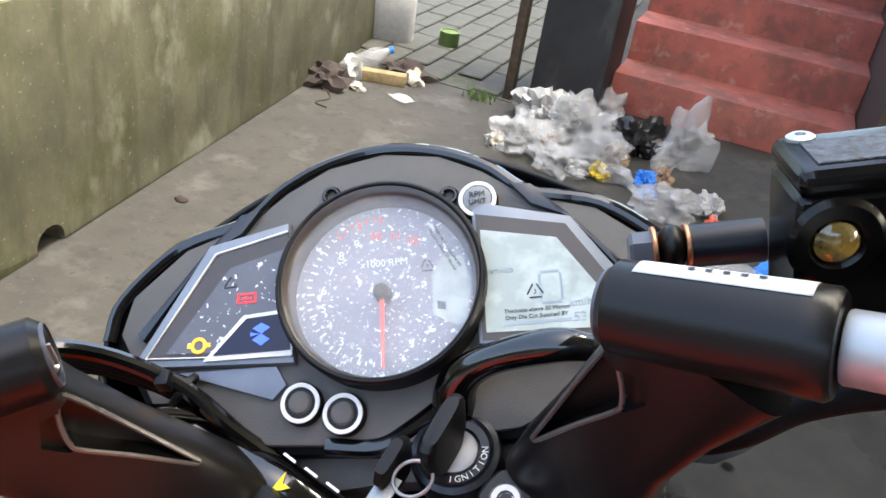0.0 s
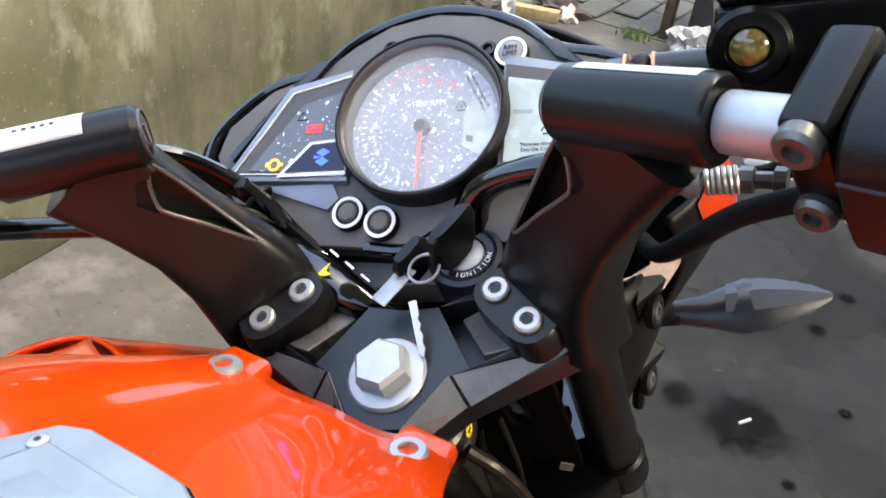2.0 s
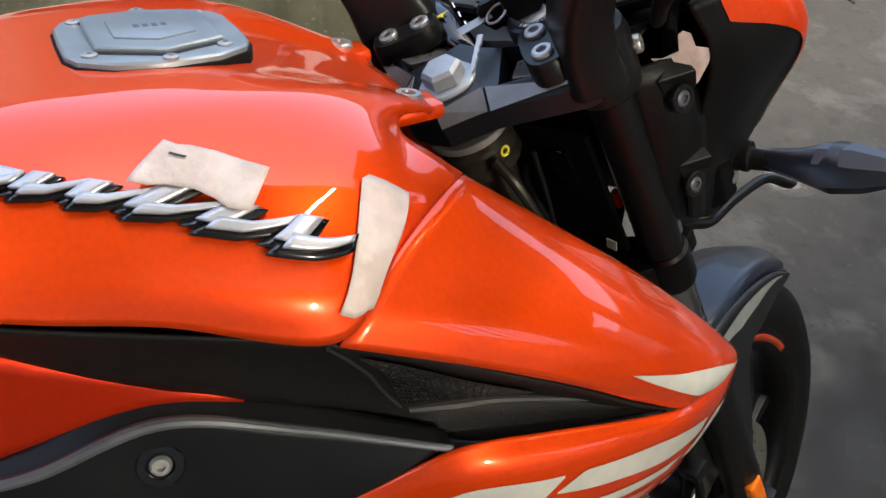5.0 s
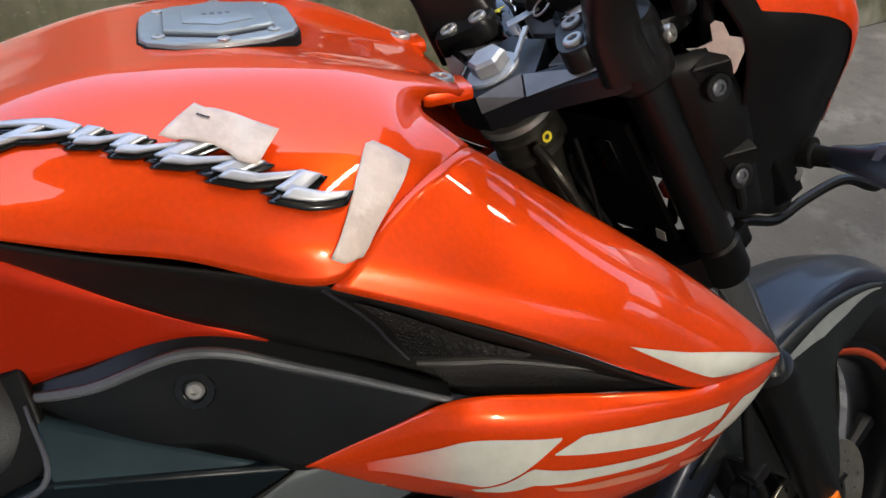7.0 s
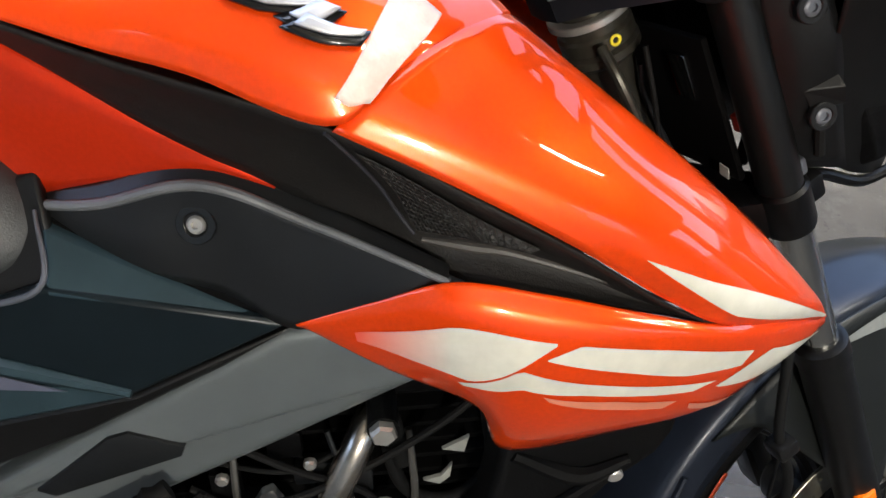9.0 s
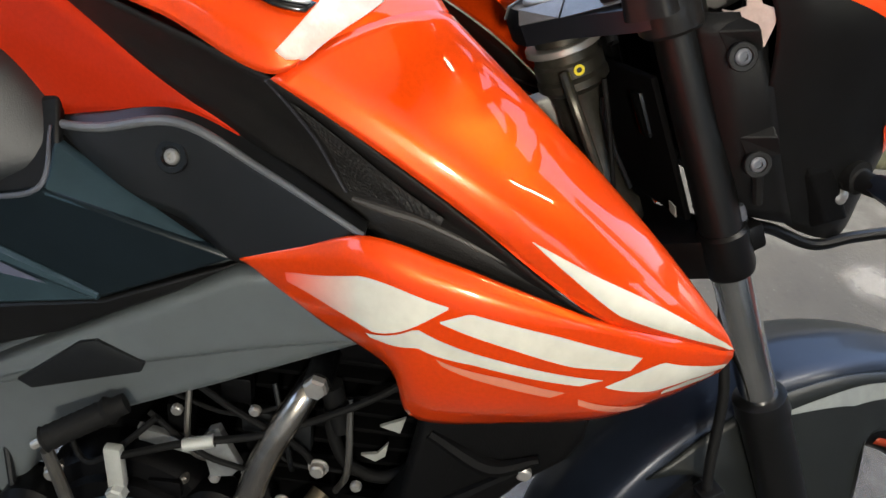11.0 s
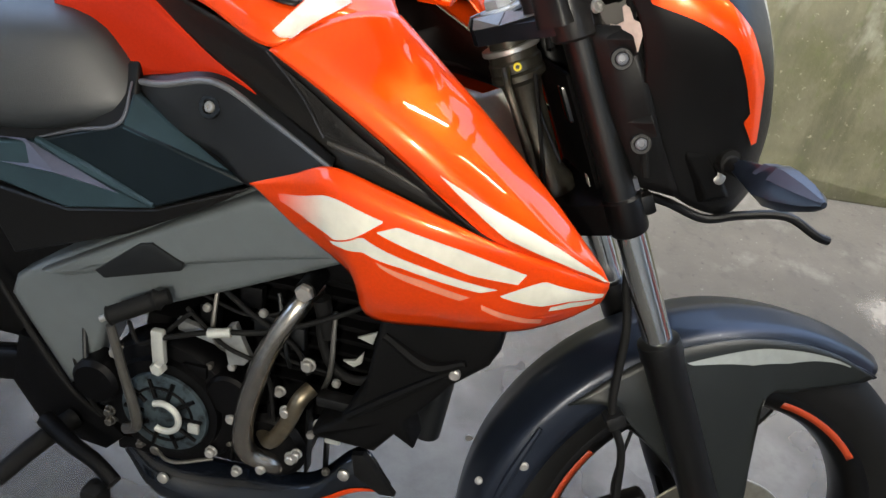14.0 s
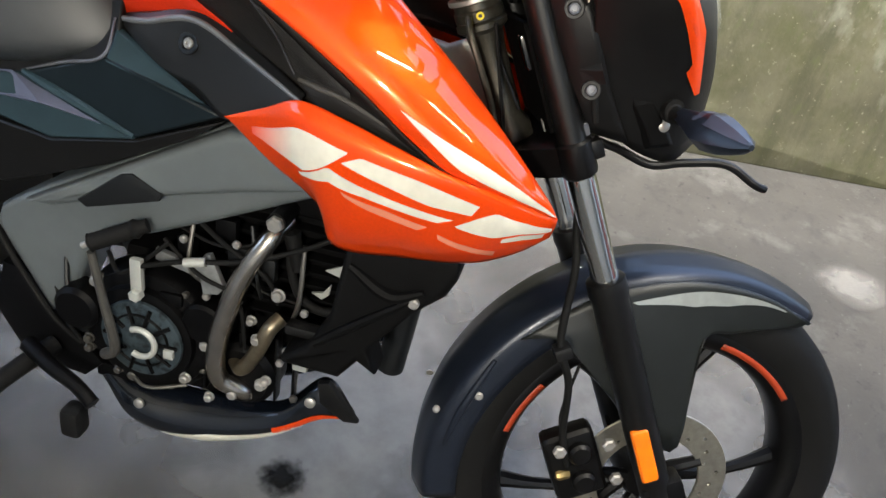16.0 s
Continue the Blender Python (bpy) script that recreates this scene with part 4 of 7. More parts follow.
for k in range(3):
    for d in (-11, 11):
        a = 120 * k + 75 + d
        p = [polar(.028, a - d * .5, .012), polar(.09, a + d * .3, .01), polar(.15, a + d * 1.0, .006), polar(.206, a + d * 1.5, 0)]
        part("spoke", hose(p, [.012, .009, .0085, .013], 8, 14), BLACK_PAINT, wheel)
for a0, a1 in ((14, 50), (118, 140), (228, 262)):
    vs = []
    for a in np.linspace(a0, a1, 24):
        vs += [polar(.2125, a, .0352), polar(.2215, a, .0372)]
    part("rim_stripe", (vs, [(2 * i, 2 * i + 1, 2 * i + 3, 2 * i + 2) for i in range(23)]), STRIPE, wheel, "orange rim stripe", solid=0.0006)
disc = ring((.046, 0, 0), (1, 0, 0), .072, .112, .004, 60)
holes = [rod(polar(.082 + .008 * (k % 3), 12 * k, .04), polar(.082 + .008 * (k % 3), 12 * k, .056), .003, n=8) for k in range(30)]
part("brake_disc", carve(disc, join(*holes)), DISC, wheel, "drilled steel brake disc")
for k in range(5):
    part("disc_carrier", hose([polar(.03, 72 * k + 10, .04), polar(.078, 72 * k + 4, .046)], [.01, .008], 8), BLACK_PAINT, wheel)

# mudguard: a crown over the tyre and a pair of stays
FEN = []
for a in np.linspace(31, 164, 34):
    t = (a - 31) / 133
    w = .030 + .030 * min(1, t * 3.2) if t < 0.75 else .060 - .010 * (t - .75) / .25
    low = .306 - .012 * min(1, t * 6) - .026 * min(1, max(0, (t - .42) / .12))
    row = []
    for x, r in ((-w, low), (-w * .98, .303), (-w * .82, .3145), (-w * .35, .3205), (0, .3235), (w * .35, .3205), (w * .82, .3145), (w * .98, .303), (w, low)):
        row.append(polar(r, a, x))
    FEN.append(row)
fender = part("front_mudguard", Sheet(FEN).shape(66, 24), NAVY, moto, "navy blue satin front mudguard", WHEEL, 60, solid=0.003)
for sgn in (1, -1):
    stay = Sheet([
        [polar(.304, 112, .062), polar(.285, 106, .068), polar(.262, 103, .072)],
        [polar(.306, 92, .062), polar(.25, 92, .072), polar(.15, 96, .076)],
        [polar(.306, 74, .060), polar(.24, 68, .066), polar(.07, 55, .074)],
        [polar(.305, 60, .056), polar(.262, 60, .06), polar(.222, 62, .064)],
        [polar(.304, 46, .05), polar(.278, 48, .053), polar(.245, 52, .056)],
        [polar(.303, 33, .042), polar(.292, 34, .042), polar(.283, 36, .042)],
    ])
    part("mudguard_stay", sided(sgn, stay.shape(24, 10)), STAY_GREY, fender, "black mudguard stay", smooth=50, solid=0.004)
    # Pale silver wedge laid over the dark stay.
    part("silver_flash", sided(sgn, stay.patch([(1.4, .30), (2.6, .22), (4.4, .20)], [(1.45, .38), (2.2, .62), (3.2, .62), (4.4, .28)], 24, 6, -0.0012)), GREY_FLASH, fender, smooth=60)
    part("side_fin", sided(sgn, hose([polar(.304, 120, .06), polar(.296, 135, .058), polar(.298, 150, .05)], [.003, .006, .003], 8)), NAVY, fender)
    part("guard_bolt", sided(sgn, turned(polar(.288, 130, .058), (1, 0, 0), [(.006, 0), (.006, .003), (.004, .005)], 14)), STEEL, fender)
    part("guard_bolt", sided(sgn, turned(polar(.322, 139, .045), (1, .3, .3), [(.005, 0), (.005, .002), (.003, .004)], 14)), STEEL, fender)

# brake caliper, its bracket and hoses
cal = part("brake_caliper", box((.052, -.075, -.69), (.085, -.005, -.585), .012, 3), BLACK_PAINT, moto, "black brake caliper", STEER)
part("piston_boss", turned((.085, -.03, -.615), (1, 0, 0), [(.016, 0), (.016, .008), (.012, .012)], 20), BLACK_PAINT, cal)
part("piston_boss", turned((.085, -.035, -.66), (1, 0, 0), [(.016, 0), (.016, .008), (.012, .012)], 20), BLACK_PAINT, cal)
for f_, a_ in ((.008, -.612), (.006, -.668), (-.055, -.6)):
    part("caliper_bolt", turned((.09, f_, a_), (1, 0, 0), [(.009, 0), (.009, .006), (.006, .008)], 6), STEEL, cal, smooth=0)
part("banjo_bolt", turned((.08, -.052, -.645), (.3, -1, .3), [(.008, 0), (.008, .014), (.005, .018)], 8), BRASS, cal)
part("brake_hose", hose([(.125, .11, .02), (.11, .095, -.05), (.075, .075, -.2), (.08, .04, -.3), (.093, .02, -.36), (.1, -.018, -.44), (.1, -.022, -.5), (.092, -.045, -.575), (.085, -.05, -.63)], .0048, 12, 60), RUBBER, moto, "black rubber brake hose", STEER)
part("hose_clip", box((.09, -.03, -.462), (.112, -.008, -.445), .004), BLACK, moto, "black hose clip", STEER)
part("sensor_wire", hose([(.07, .0, -.50), (.075, -.04, -.56), (.07, -.04, -.60)], .0022, 8), RUBBER, moto, "thin sensor wire", STEER)

# -- top clamp, nut, ignition --
CLAMP_LOW = both([(0, -.036), (.018, -.034), (.0428, -.010), (.098, .022), (.112, .040), (.112, .064), (.098, .074), (.085, .062), (.062, .068), (.035, .05), (.02, .042), (0, .040)])
CLAMP_TOP = both([(0, -.030), (.013, -.029), (.034, .001), (.090, .028), (.108, .042), (.108, .060), (.096, .070), (.085, .060), (.062, .066), (.035, .049), (.02, .041), (0, .039)])
cl = rings([[(x, y, -.03) for x, y in CLAMP_LOW], [(x, y, -.0134) for x, y in CLAMP_LOW], [(x, y, -.004) for x, y in CLAMP_TOP]])
wells = [sided(s, prism([(.020, .041), (.045, .048), (.0645, .0175), (.043, .005)], I4, -.024, .01)) for s in (1, -1)]
clamp = part("top_clamp", carve(cl, *wells), BLACK_CAST, moto, "black cast top fork clamp", STEER)
# The ramps carry their light in a paler colour than the clamp.
for sgn in (1, -1):
    ramp = [(.0635, .0169, -.0034), (.0494, .0127, -.0034), (.0311, .0389, -.0130), (.0446, .0465, -.0115)]
    vs = ramp + [(a, b, -.0235) for a, b, c in ramp]
    part("ramp", sided(sgn, (vs, [(0, 1, 2, 3), (7, 6, 5, 4), (0, 4, 5, 1), (1, 5, 6, 2), (2, 6, 7, 3), (3, 7, 4, 0)])), RAMP, clamp, smooth=0, bevel=.001)
# Black edge facets coloured grey for the sky they reflect.
for sgn in (1, -1):
    for facet in ([(.0442, -.0112, -.0126), (.1000, .0235, -.0060), (.0352, .0004, -.0026)], [(.0424, -.0120, -.0122), (.0333, .0000, -.0022), (.0135, -.0306, -.0022), (.0188, -.0354, -.0122)]):
        part("wing_facet", sided(sgn, (facet, [tuple(range(len(facet)))])), FACET, clamp, "sloping edge with its sky reflection put in as pale grey", smooth=0, solid=.0008)
for sgn in (1, -1):
    part("fork_boss", turned((sgn * .090, .051, -.040), (0, 0, 1), [(.022, 0), (.0245, .003), (.0255, .032), (.0238, .038), (.02, .0395)], 36), RISER, clamp)
bolt((.107, .070, -.016), (1, .5, .1), clamp, None, .0065, .005, "pinch_bolt")
nut = part("stem_nut", turned((0, 0, -.006), (0, 0, 1), [(.0212, 0), (.0212, .0035), (.0200, .005), (.0165, .0056)], 44), SILVER, moto, "large silver steering stem nut", STEER)
part("hex", turned((0, 0, .0), (0, 0, 1), [(.0152, 0), (.0152, .0085), (.0128, .0115), (.006, .0118)], 6), SILVER, nut, smooth=20)
head = part("steering_head", turned((0, 0, -.03), (0, 0, -1), [(.022, 0), (.022, .016), (.0265, .017), (.0265, .024), (.0285, .0265), (.0285, .036), (.026, .037), (.0295, .040), (.0295, .046), (.022, .052), (.0195, .07), (.0185, .15), (.026, .165), (.026, .18)], 32), HEAD_OLIVE, moto, "greasy olive-grey steering head", STEER)
part("bearing_ring", ring((0, 0, -.046), (0, 0, 1), .022, .0312, .006, 32), STEEL, head, "bright bearing ring")
part("lock_collar", ring((0, 0, -.0645), (0, 0, 1), .022, .0268, .005, 12), BRASS, head)
part("yellow_dot", ring((.0288, -.003, -.0600), (1, -.1, 0), .0022, .0045, .0012, 16, .0003), YELLOW, head, "yellow paint mark")
part("harness", hose([(.031, -.016, -.058), (.046, -.02, -.075), (.052, -.02, -.11), (.052, -.02, -.16), (.045, -.03, -.25)], .0042, 10, 30), HEAD_OLIVE, head, "greasy grey cable sleeve")
part("harness", hose([(.042, .01, -.07), (.045, -.0, -.12), (.04, -.015, -.2), (.036, -.03, -.28)], .0022, 8), RUBBER, head)
part("harness", hose([(.02, .06, -.03), (.05, .07, -.08), (.055, .075, -.15), (.04, .06, -.21)], .005, 10), RUBBER, head)
part("connector", box((.03, .03, -.13), (.05, .05, -.09), .003), BLACK_GLOSS, head)
part("connector", box((.058, .048, -.165), (.066, .057, -.15), .002), RED_CLIP, head, "red wiring clip")
part("connector", box((.044, .038, -.182), (.05, .047, -.172), .001), PALE, head, "white wiring clip")
for q, sz in (((.013, .062, -.163), (.008, .0005, .0035)), ((-.03, .09, -.2), (.004, .0005, .005)), ((.06, .03, -.19), (.0045, .0005, .006)), ((.02, .055, -.2), (.003, .0005, .004))):
    part("wire_tag", moved(box(tuple(-c for c in sz), sz), Matrix.Translation(q) @ Matrix.Rotation(sz[0] * 60, 4, "Y")), PALE, head, "small pale wire tag")
part("lower_yoke", prism(both([(0, -.035), (.05, -.01), (.09, .03), (.105, .053), (.09, .072), (.05, .055), (0, .04)]), I4, -.245, -.21, .004), BLACK_PAINT, moto, "lower fork yoke", STEER)
ign = part("ignition_lock", turned((.032, .070, -.03), (0, 0, 1), [(.0205, 0), (.0215, .03), (.0205, .033), (.0178, .034), (.0168, .0328), (.0158, .034), (.012, .034), (.0112, .031)], 44), BLACK_CAST, moto, "black ignition lock", STEER)
part("lock_barrel", turned((.032, .070, .0), (0, 0, 1), [(.0105, 0), (.0105, .004), (.009, .005)], 28), SILVER, ign, "silver lock barrel")
for k, ch in enumerate("IGNITION"):
    a = radians(-98 + 13.5 * k)
    lettering("letter", ch, .0042, pose(.032 + .0141 * math.cos(a), .070 + .0141 * math.sin(a), .0045, 0, 0, math.degrees(a) + 90), WHITE, ign)
lettering("letter", "PUSH", .0034, pose(.0205, .078, .0045, 0, 0, 55), WHITE, ign)

# -- risers and bars --
BAR_IN, BAR_OUT = Vector((.1024, .0666, .114)), Vector((.166, .0347, .1287))
CABLE = [(.240, .030, .090), (.206, .050, .067), (.174, .056, .050), (.151, .054, .034), (.134, .064, .010), (.118, .086, -.004), (.08, .1, -.02)]
for sgn in (1, -1):
    a0, a1 = BAR_IN, BAR_OUT
    bar_ax = (a1 - a0).normalized()
    bar_f = (Vector((0, 1, 0)) - bar_ax * bar_ax.y).normalized()
    bar_u = bar_ax.cross(bar_f)
    sc, base_w = [], Vector((.72, -.69, 0))
    cs_ = [((.086, .048, -.02), .034, .020, 0), ((.087, .048, .010), .032, .0185, 0), ((.094, .0495, .034), .0275, .0165, .15), ((.106, .0515, .059), .0245, .0155, .45), ((.1195, .0520, .084), .0255, .0150, .8), ((.1335, .0510, .112), .030, .0145, 1)]
    for k, (c, hw, th, d) in enumerate(cs_):
        wd = base_w.lerp(bar_ax, d).normalized()
        run = Vector(cs_[min(k + 1, 5)][0]) - Vector(cs_[max(k - 1, 0)][0])
        nrm = wd.cross(run).normalized()
        wd = run.cross(nrm).normalized()
        sc.append(rounded(c, wd, nrm, hw, th, 5, 28))
    arm_s = rings([[tuple(q) for q in s_] for s_ in sc])
    # triangular hollow along the inner edge of the arm
    c3, run3 = Vector(cs_[3][0]), (Vector(cs_[4][0]) - Vector(cs_[2][0])).normalized()
    w3 = base_w.lerp(bar_ax, .45).normalized()
    n3 = w3.cross(run3).normalized()
    w3 = run3.cross(n3).normalized()
    o3 = c3 - w3 * .0125 + n3 * .0155 + run3 * .004
    hollow = Matrix(((run3.x, w3.x, n3.x, o3.x), (run3.y, w3.y, n3.y, o3.y), (run3.z, w3.z, n3.z, o3.z), (0, 0, 0, 1)))
    tri_line = [(-.0325, -.0092), (-.0305, -.0068), (-.008, .0002), (.0125, .0074), (.018, .0072), (.025, .003), (.031, -.003), (.0305, -.0088)]
    arm_c = carve(arm_s, prism(tri_line, hollow, -.013, .012), prism([(.0135, .0060), (.016, .0105), (.0255, .0135), (.034, .004), (.030, -.002)], hollow, -.004, .012))
    ar = part("bar_riser", sided(sgn, arm_c), RISER, moto, "black cast handlebar riser", STEER, smooth=40)
    # Light caught by the hollow's edge is drawn as a pale rim.
    part("pocket_rim", sided(sgn, moved(hose([(x, y, -.0004) for x, y in tri_line + tri_line[:1]], .0011, 6, 40), hollow)), RAMP, ar, "pale rim painted for the lit edge of the hollow")
    part("fork_boss", sided(sgn, turned((.092, .050, -.03), (0, 0, 1), [(.024, 0), (.0245, .034), (.022, .042), (.012, .045)], 32)), RISER, ar)
    part("bar_socket", sided(sgn, turned(a0, a1 - a0, [(.0132, 0), (.0160, .003), (.0171, .060), (.0173, .0695), (.0160, .0715), (.0135, .0718)], 40)), RISER, ar)
    part("end_cap", sided(sgn, turned(a0 - bar_ax * 0.001, a1 - a0, [(.0120, 0), (.0128, .003)], 32)), BLACK_GLOSS, ar)
    part("cap_ring", sided(sgn, ring(a0 - bar_ax * 0.0015, bar_ax, .0118, .0126, .002, 36, .0003)), GREY_TRIM, ar)
    part("cap_mark", sided(sgn, hose([a0 - bar_ax * .0014 + bar_u * .0055 + bar_f * .001, a0 - bar_ax * .0014 - bar_u * .005 - bar_f * .001], .0006, 6)), SILVER, ar)
    part("bolt_pad", sided(sgn, rings([rounded((.066, .034, z), (.72, -.69, 0), (.69, .72, 0), w, .015, 3, 20) for z, w in ((-.006, .028), (.008, .027), (.0108, .025))])), RISER, ar)
    for r_, f_ in ((.055, .042), (.0735, .024)):
        bolt((sgn * r_, f_, .0105), (0, 0, 1), ar, None, .0074, .0034)
    b2 = a1 + bar_ax * .0268
    BARM = Matrix(((bar_ax.x, bar_f.x, bar_u.x, b2.x), (bar_ax.y, bar_f.y, bar_u.y, b2.y), (bar_ax.z, bar_f.z, bar_u.z, b2.z), (0, 0, 0, 1)))
    part("bar_sleeve", sided(sgn, turned(a1, b2 - a1, [(.0106, 0), (.0113, .001), (.0113, .028), (.0105, .03)], 32)), SILVER, moto, "bright aluminium bar sleeve", STEER)
    g0, g1 = b2 + bar_ax * .088, b2 + bar_ax * .20
    part("grip", sided(sgn, turned(g0, g1 - g0, [(.016, 0), (.0175, .004), (.0155, .01), (.0155, .100), (.019, .106), (.017, .112)], 24)), RUBBER, moto, "black rubber grip", STEER)
    # lever perch and switch pod
    sw = part("switch_pod", sided(sgn, moved(rings([rounded((x, fc, uc), (0, 1, 0), (0, 0, 1), a, b, 3.2, 24) for x, fc, uc, a, b in ((.020, .0, -.006, .022, .026), (.023, .0, -.006, .026, .030), (.054, .002, -.008, .029, .034), (.080, .002, -.006, .027, .031), (.086, .0, -.004, .022, .026))]), BARM)), BLACK, moto, "black handlebar switch pod", STEER)
    part("pod_joint", sided(sgn, moved(hose([(.0225, -.026, .010), (.053, -.029, .012), (.080, -.027, .011)], .0007, 6), BARM)), INK, sw)
    per = part("lever_perch", sided(sgn, join(moved(box((.001, -.0165, -.026), (.0195, .028, .023), .006, 3), BARM), moved(box((.002, .018, -.062), (.017, .05, -.012), .006, 3), BARM))), BLACK_PAINT, moto, "black lever perch", STEER)
    for u_, r_ in ((.0155, .0078), (-.0175, .0072)):
        part("perch_bolt", sided(sgn, moved(turned((.0095, -.0155, u_), (0, -1, .15), [(r_, 0), (r_, .005), (r_ * .8, .007), (r_ * .48, .007), (r_ * .44, .004)], 18), BARM)), STEEL_DARK, per)
    lev = [(b2.x - .004, .105, .045), (b2.x + .04, .108, .052), (b2.x + .1, .090, .064), (b2.x + .17, .060, .08)]
    part("lever", sided(sgn, hose(lev, [.009, .008, .0065, .008], 10, 24)), BLACK_PAINT, moto, "black brake lever" if sgn > 0 else "black clutch lever", STEER)
    part("lever_spring", sided(sgn, hose([(.157 + .015 * k / 60, .075 + .0058 * math.cos(2 * math.pi * k / 10), .050 + .0058 * math.sin(2 * math.pi * k / 10)) for k in range(61)], .0012, 6, 160)), STEEL, per, "bright coil spring")
    part("adjuster", sided(sgn, turned((.172, .075, .050), (1, -.2, .1), [(.0062, 0), (.0062, .006), (.004, .007), (.004, .014), (.0065, .015), (.0065, .02)], 8)), STEEL_DARK, per)
    part("cable_stop", sided(sgn, turned((.1545, .075, .050), (-1, 0, 0), [(.0075, 0), (.0075, .006), (.006, .008), (.006, .016)], 14)), BUTTON, per, "bright cable stop")

# master cylinder
RES = Matrix.Translation((.175, .0735, .127)) @ Matrix.Rotation(radians(-25), 4, "X")
mc = part("brake_reservoir", moved(box((-.0125, .001, -.036), (.05, .035, .0160), .005, 3), RES), RES_BLACK, moto, "black square brake fluid reservoir", STEER)
part("reservoir_lid", moved(box((-.0120, .0002, .0158), (.0505, .0362, .0250), .005, 3), RES), RES_BLACK, mc)
part("lid_label", moved(box((-.005, .006, .0249), (.047, .026, .0256)), RES), LID_TEXT, mc, "worn raised warning text")
for x, y in ((-.0033, .0302), (.044, .0302)):
    part("lid_screw", moved(turned((x, y, .0248), (0, 0, 1), [(.0048, 0), (.0048, .0012), (.0035, .002), (.0018, .002), (.0016, .001)], 16), RES), SILVER, mc)
part("sight_rim", moved(ring((0, .003, 0), (0, -1, 0), .0070, .0155, .004, 32, .002), RES), RES_BLACK, mc)
part("sight_glass", moved(turned((0, .004, 0), (0, -1, 0), [(.0074, 0), (.0072, .004), (.005, .006), (.002, .0066)], 28), RES), SIGHT, mc, "amber sight glass")
part("cylinder", rod((.165, .108, .088), (.137, .109, .087), .0085, n=24), NAVY_PLASTIC, mc)
for x in (.1375, .125):
    part("washer", ring((x, .109, .087), (-1, 0, 0), .004, .0092, .0018, 24, .0004), COPPER, mc, "copper sealing washer")
part("banjo", bulb((.131, .109, .087), (.006, 0, 0), (0, .0095, 0), (0, 0, .0095)), BLACK_PAINT, mc)
part("banjo_head", turned((.124, .109, .087), (-1, 0, 0), [(.0075, 0), (.0075, .008), (.006, .0095)], 6), GREY_TRIM, mc, smooth=0)
part("throttle_cable", hose(CABLE, [.0058, .0058, .0056, .0054, .005, .0048, .0045], 12, 50), RUBBER, moto, "thick black throttle cable sleeve", STEER)
part("start_symbol", ring((.2185, -.0150, .1150), (-.3, -.75, -.6), .0026, .0035, .0012, 24, .0002), WHITE, moto, "white starter symbol", STEER)

part("brake_light_lead", hose([(.09, .118, -.006), (.15, .12, .0), (.186, .12, .004), (.196, .12, .006), (.235, .12, .013), (.3, .11, .024)], [.003, .003, .003, .0065, .0075, .0075], 10, 40), RUBBER, moto, "thin black lead widening into a sleeve", STEER)

# -- instrument cluster --
VIS = [(0, .133), (.03, .128), (.055, .116), (.075, .1), (.112, .089), (.142, .062), (.148, .04), (.125, .0), (.065, -.026), (0, -.03)]
INNER = [(0, .128), (.03, .123), (.053, .111), (.073, .0955), (.108, .084), (.136, .060), (.141, .04), (.120, .002), (.062, -.022), (0, -.026)]
clus = part("instrument_panel", prism(both(VIS), DASH, -.03, -.009, .003), BLACK_ROUGH, moto, "instrument panel with round tachometer and lcd", STEER)
part("inner_panel", prism(both(INNER), DASH, -.009, -.004, .0015), DASH_GREY, clus, "grey grained inner panel")
rim = spline([(-.148, .04), (-.142, .062), (-.112, .089), (-.076, .1), (-.055, .117), (-.03, .129), (0, .134), (.03, .129), (.055, .117), (.076, .1), (.112, .089), (.142, .062), (.148, .04)], 60)
part("visor_rim", moved(hose([(p[0], p[1] - .003, -.006) for p in rim], .0038, 10, 60), DASH), BLACK_GLOSS, clus, "glossy black visor rim")
for sgn in (1, -1):
    part("trim_strip", moved(sided(sgn, prism([(.066, .101), (.077, .099), (.13, .038), (.126, .034), (.094, .079), (.076, .088)], I4, -.004, .0005, .001)), DASH), BLACK_GLOSS, clus)
tach = part("tachometer", moved(ring((0, .052, -.009), (0, 0, 1), .0492, .0524, .021, 72, .0012), DASH), BLACK, clus, "round tachometer under speckled protective film")
wall_v = [(r_ * math.cos(2 * math.pi * k / 72), y_ + r_ * math.sin(2 * math.pi * k / 72), z_) for r_, y_, z_ in ((.0495, .052, .0112), (.0455, .0490, .0004)) for k in range(72)]
part("dial_wall", moved((wall_v, [(k, (k + 1) % 72, 72 + (k + 1) % 72, 72 + k) for k in range(72)]), DASH), BROWN_WALL, tach, "brown-tinted sloping wall", solid=.0006)
part("face", moved(turned((0, .052, -.002), (0, 0, 1), [(.0465, 0), (.0465, .0022)], 72), DASH), DIAL, tach, "dark face under white-speckled film")
FZ = .0006
for txt, r_, s_, mt in (("12", .0153, .0742, NEEDLE), ("11", .0066, .0773, NEEDLE), ("10", -.0037, .0784, NEEDLE), ("9", -.0135, .0751, WHITE), ("8", -.0215, .0695, WHITE), ("7", -.0268, .0617, WHITE), ("6", -.0305, .0518, WHITE), ("5", -.0307, .0423, WHITE), ("4", -.0275, .033, WHITE), ("3", -.0214, .0246, WHITE), ("2", -.0125, .0185, WHITE), ("1", -.0015, .0165, WHITE)):
    lettering("numeral", txt, .0062, DASH @ pose(r_, s_, FZ), mt, tach)
lettering("scale_text", "x1000 RPM", .0052, DASH @ pose(.0005, .0634, FZ), WHITE, tach)
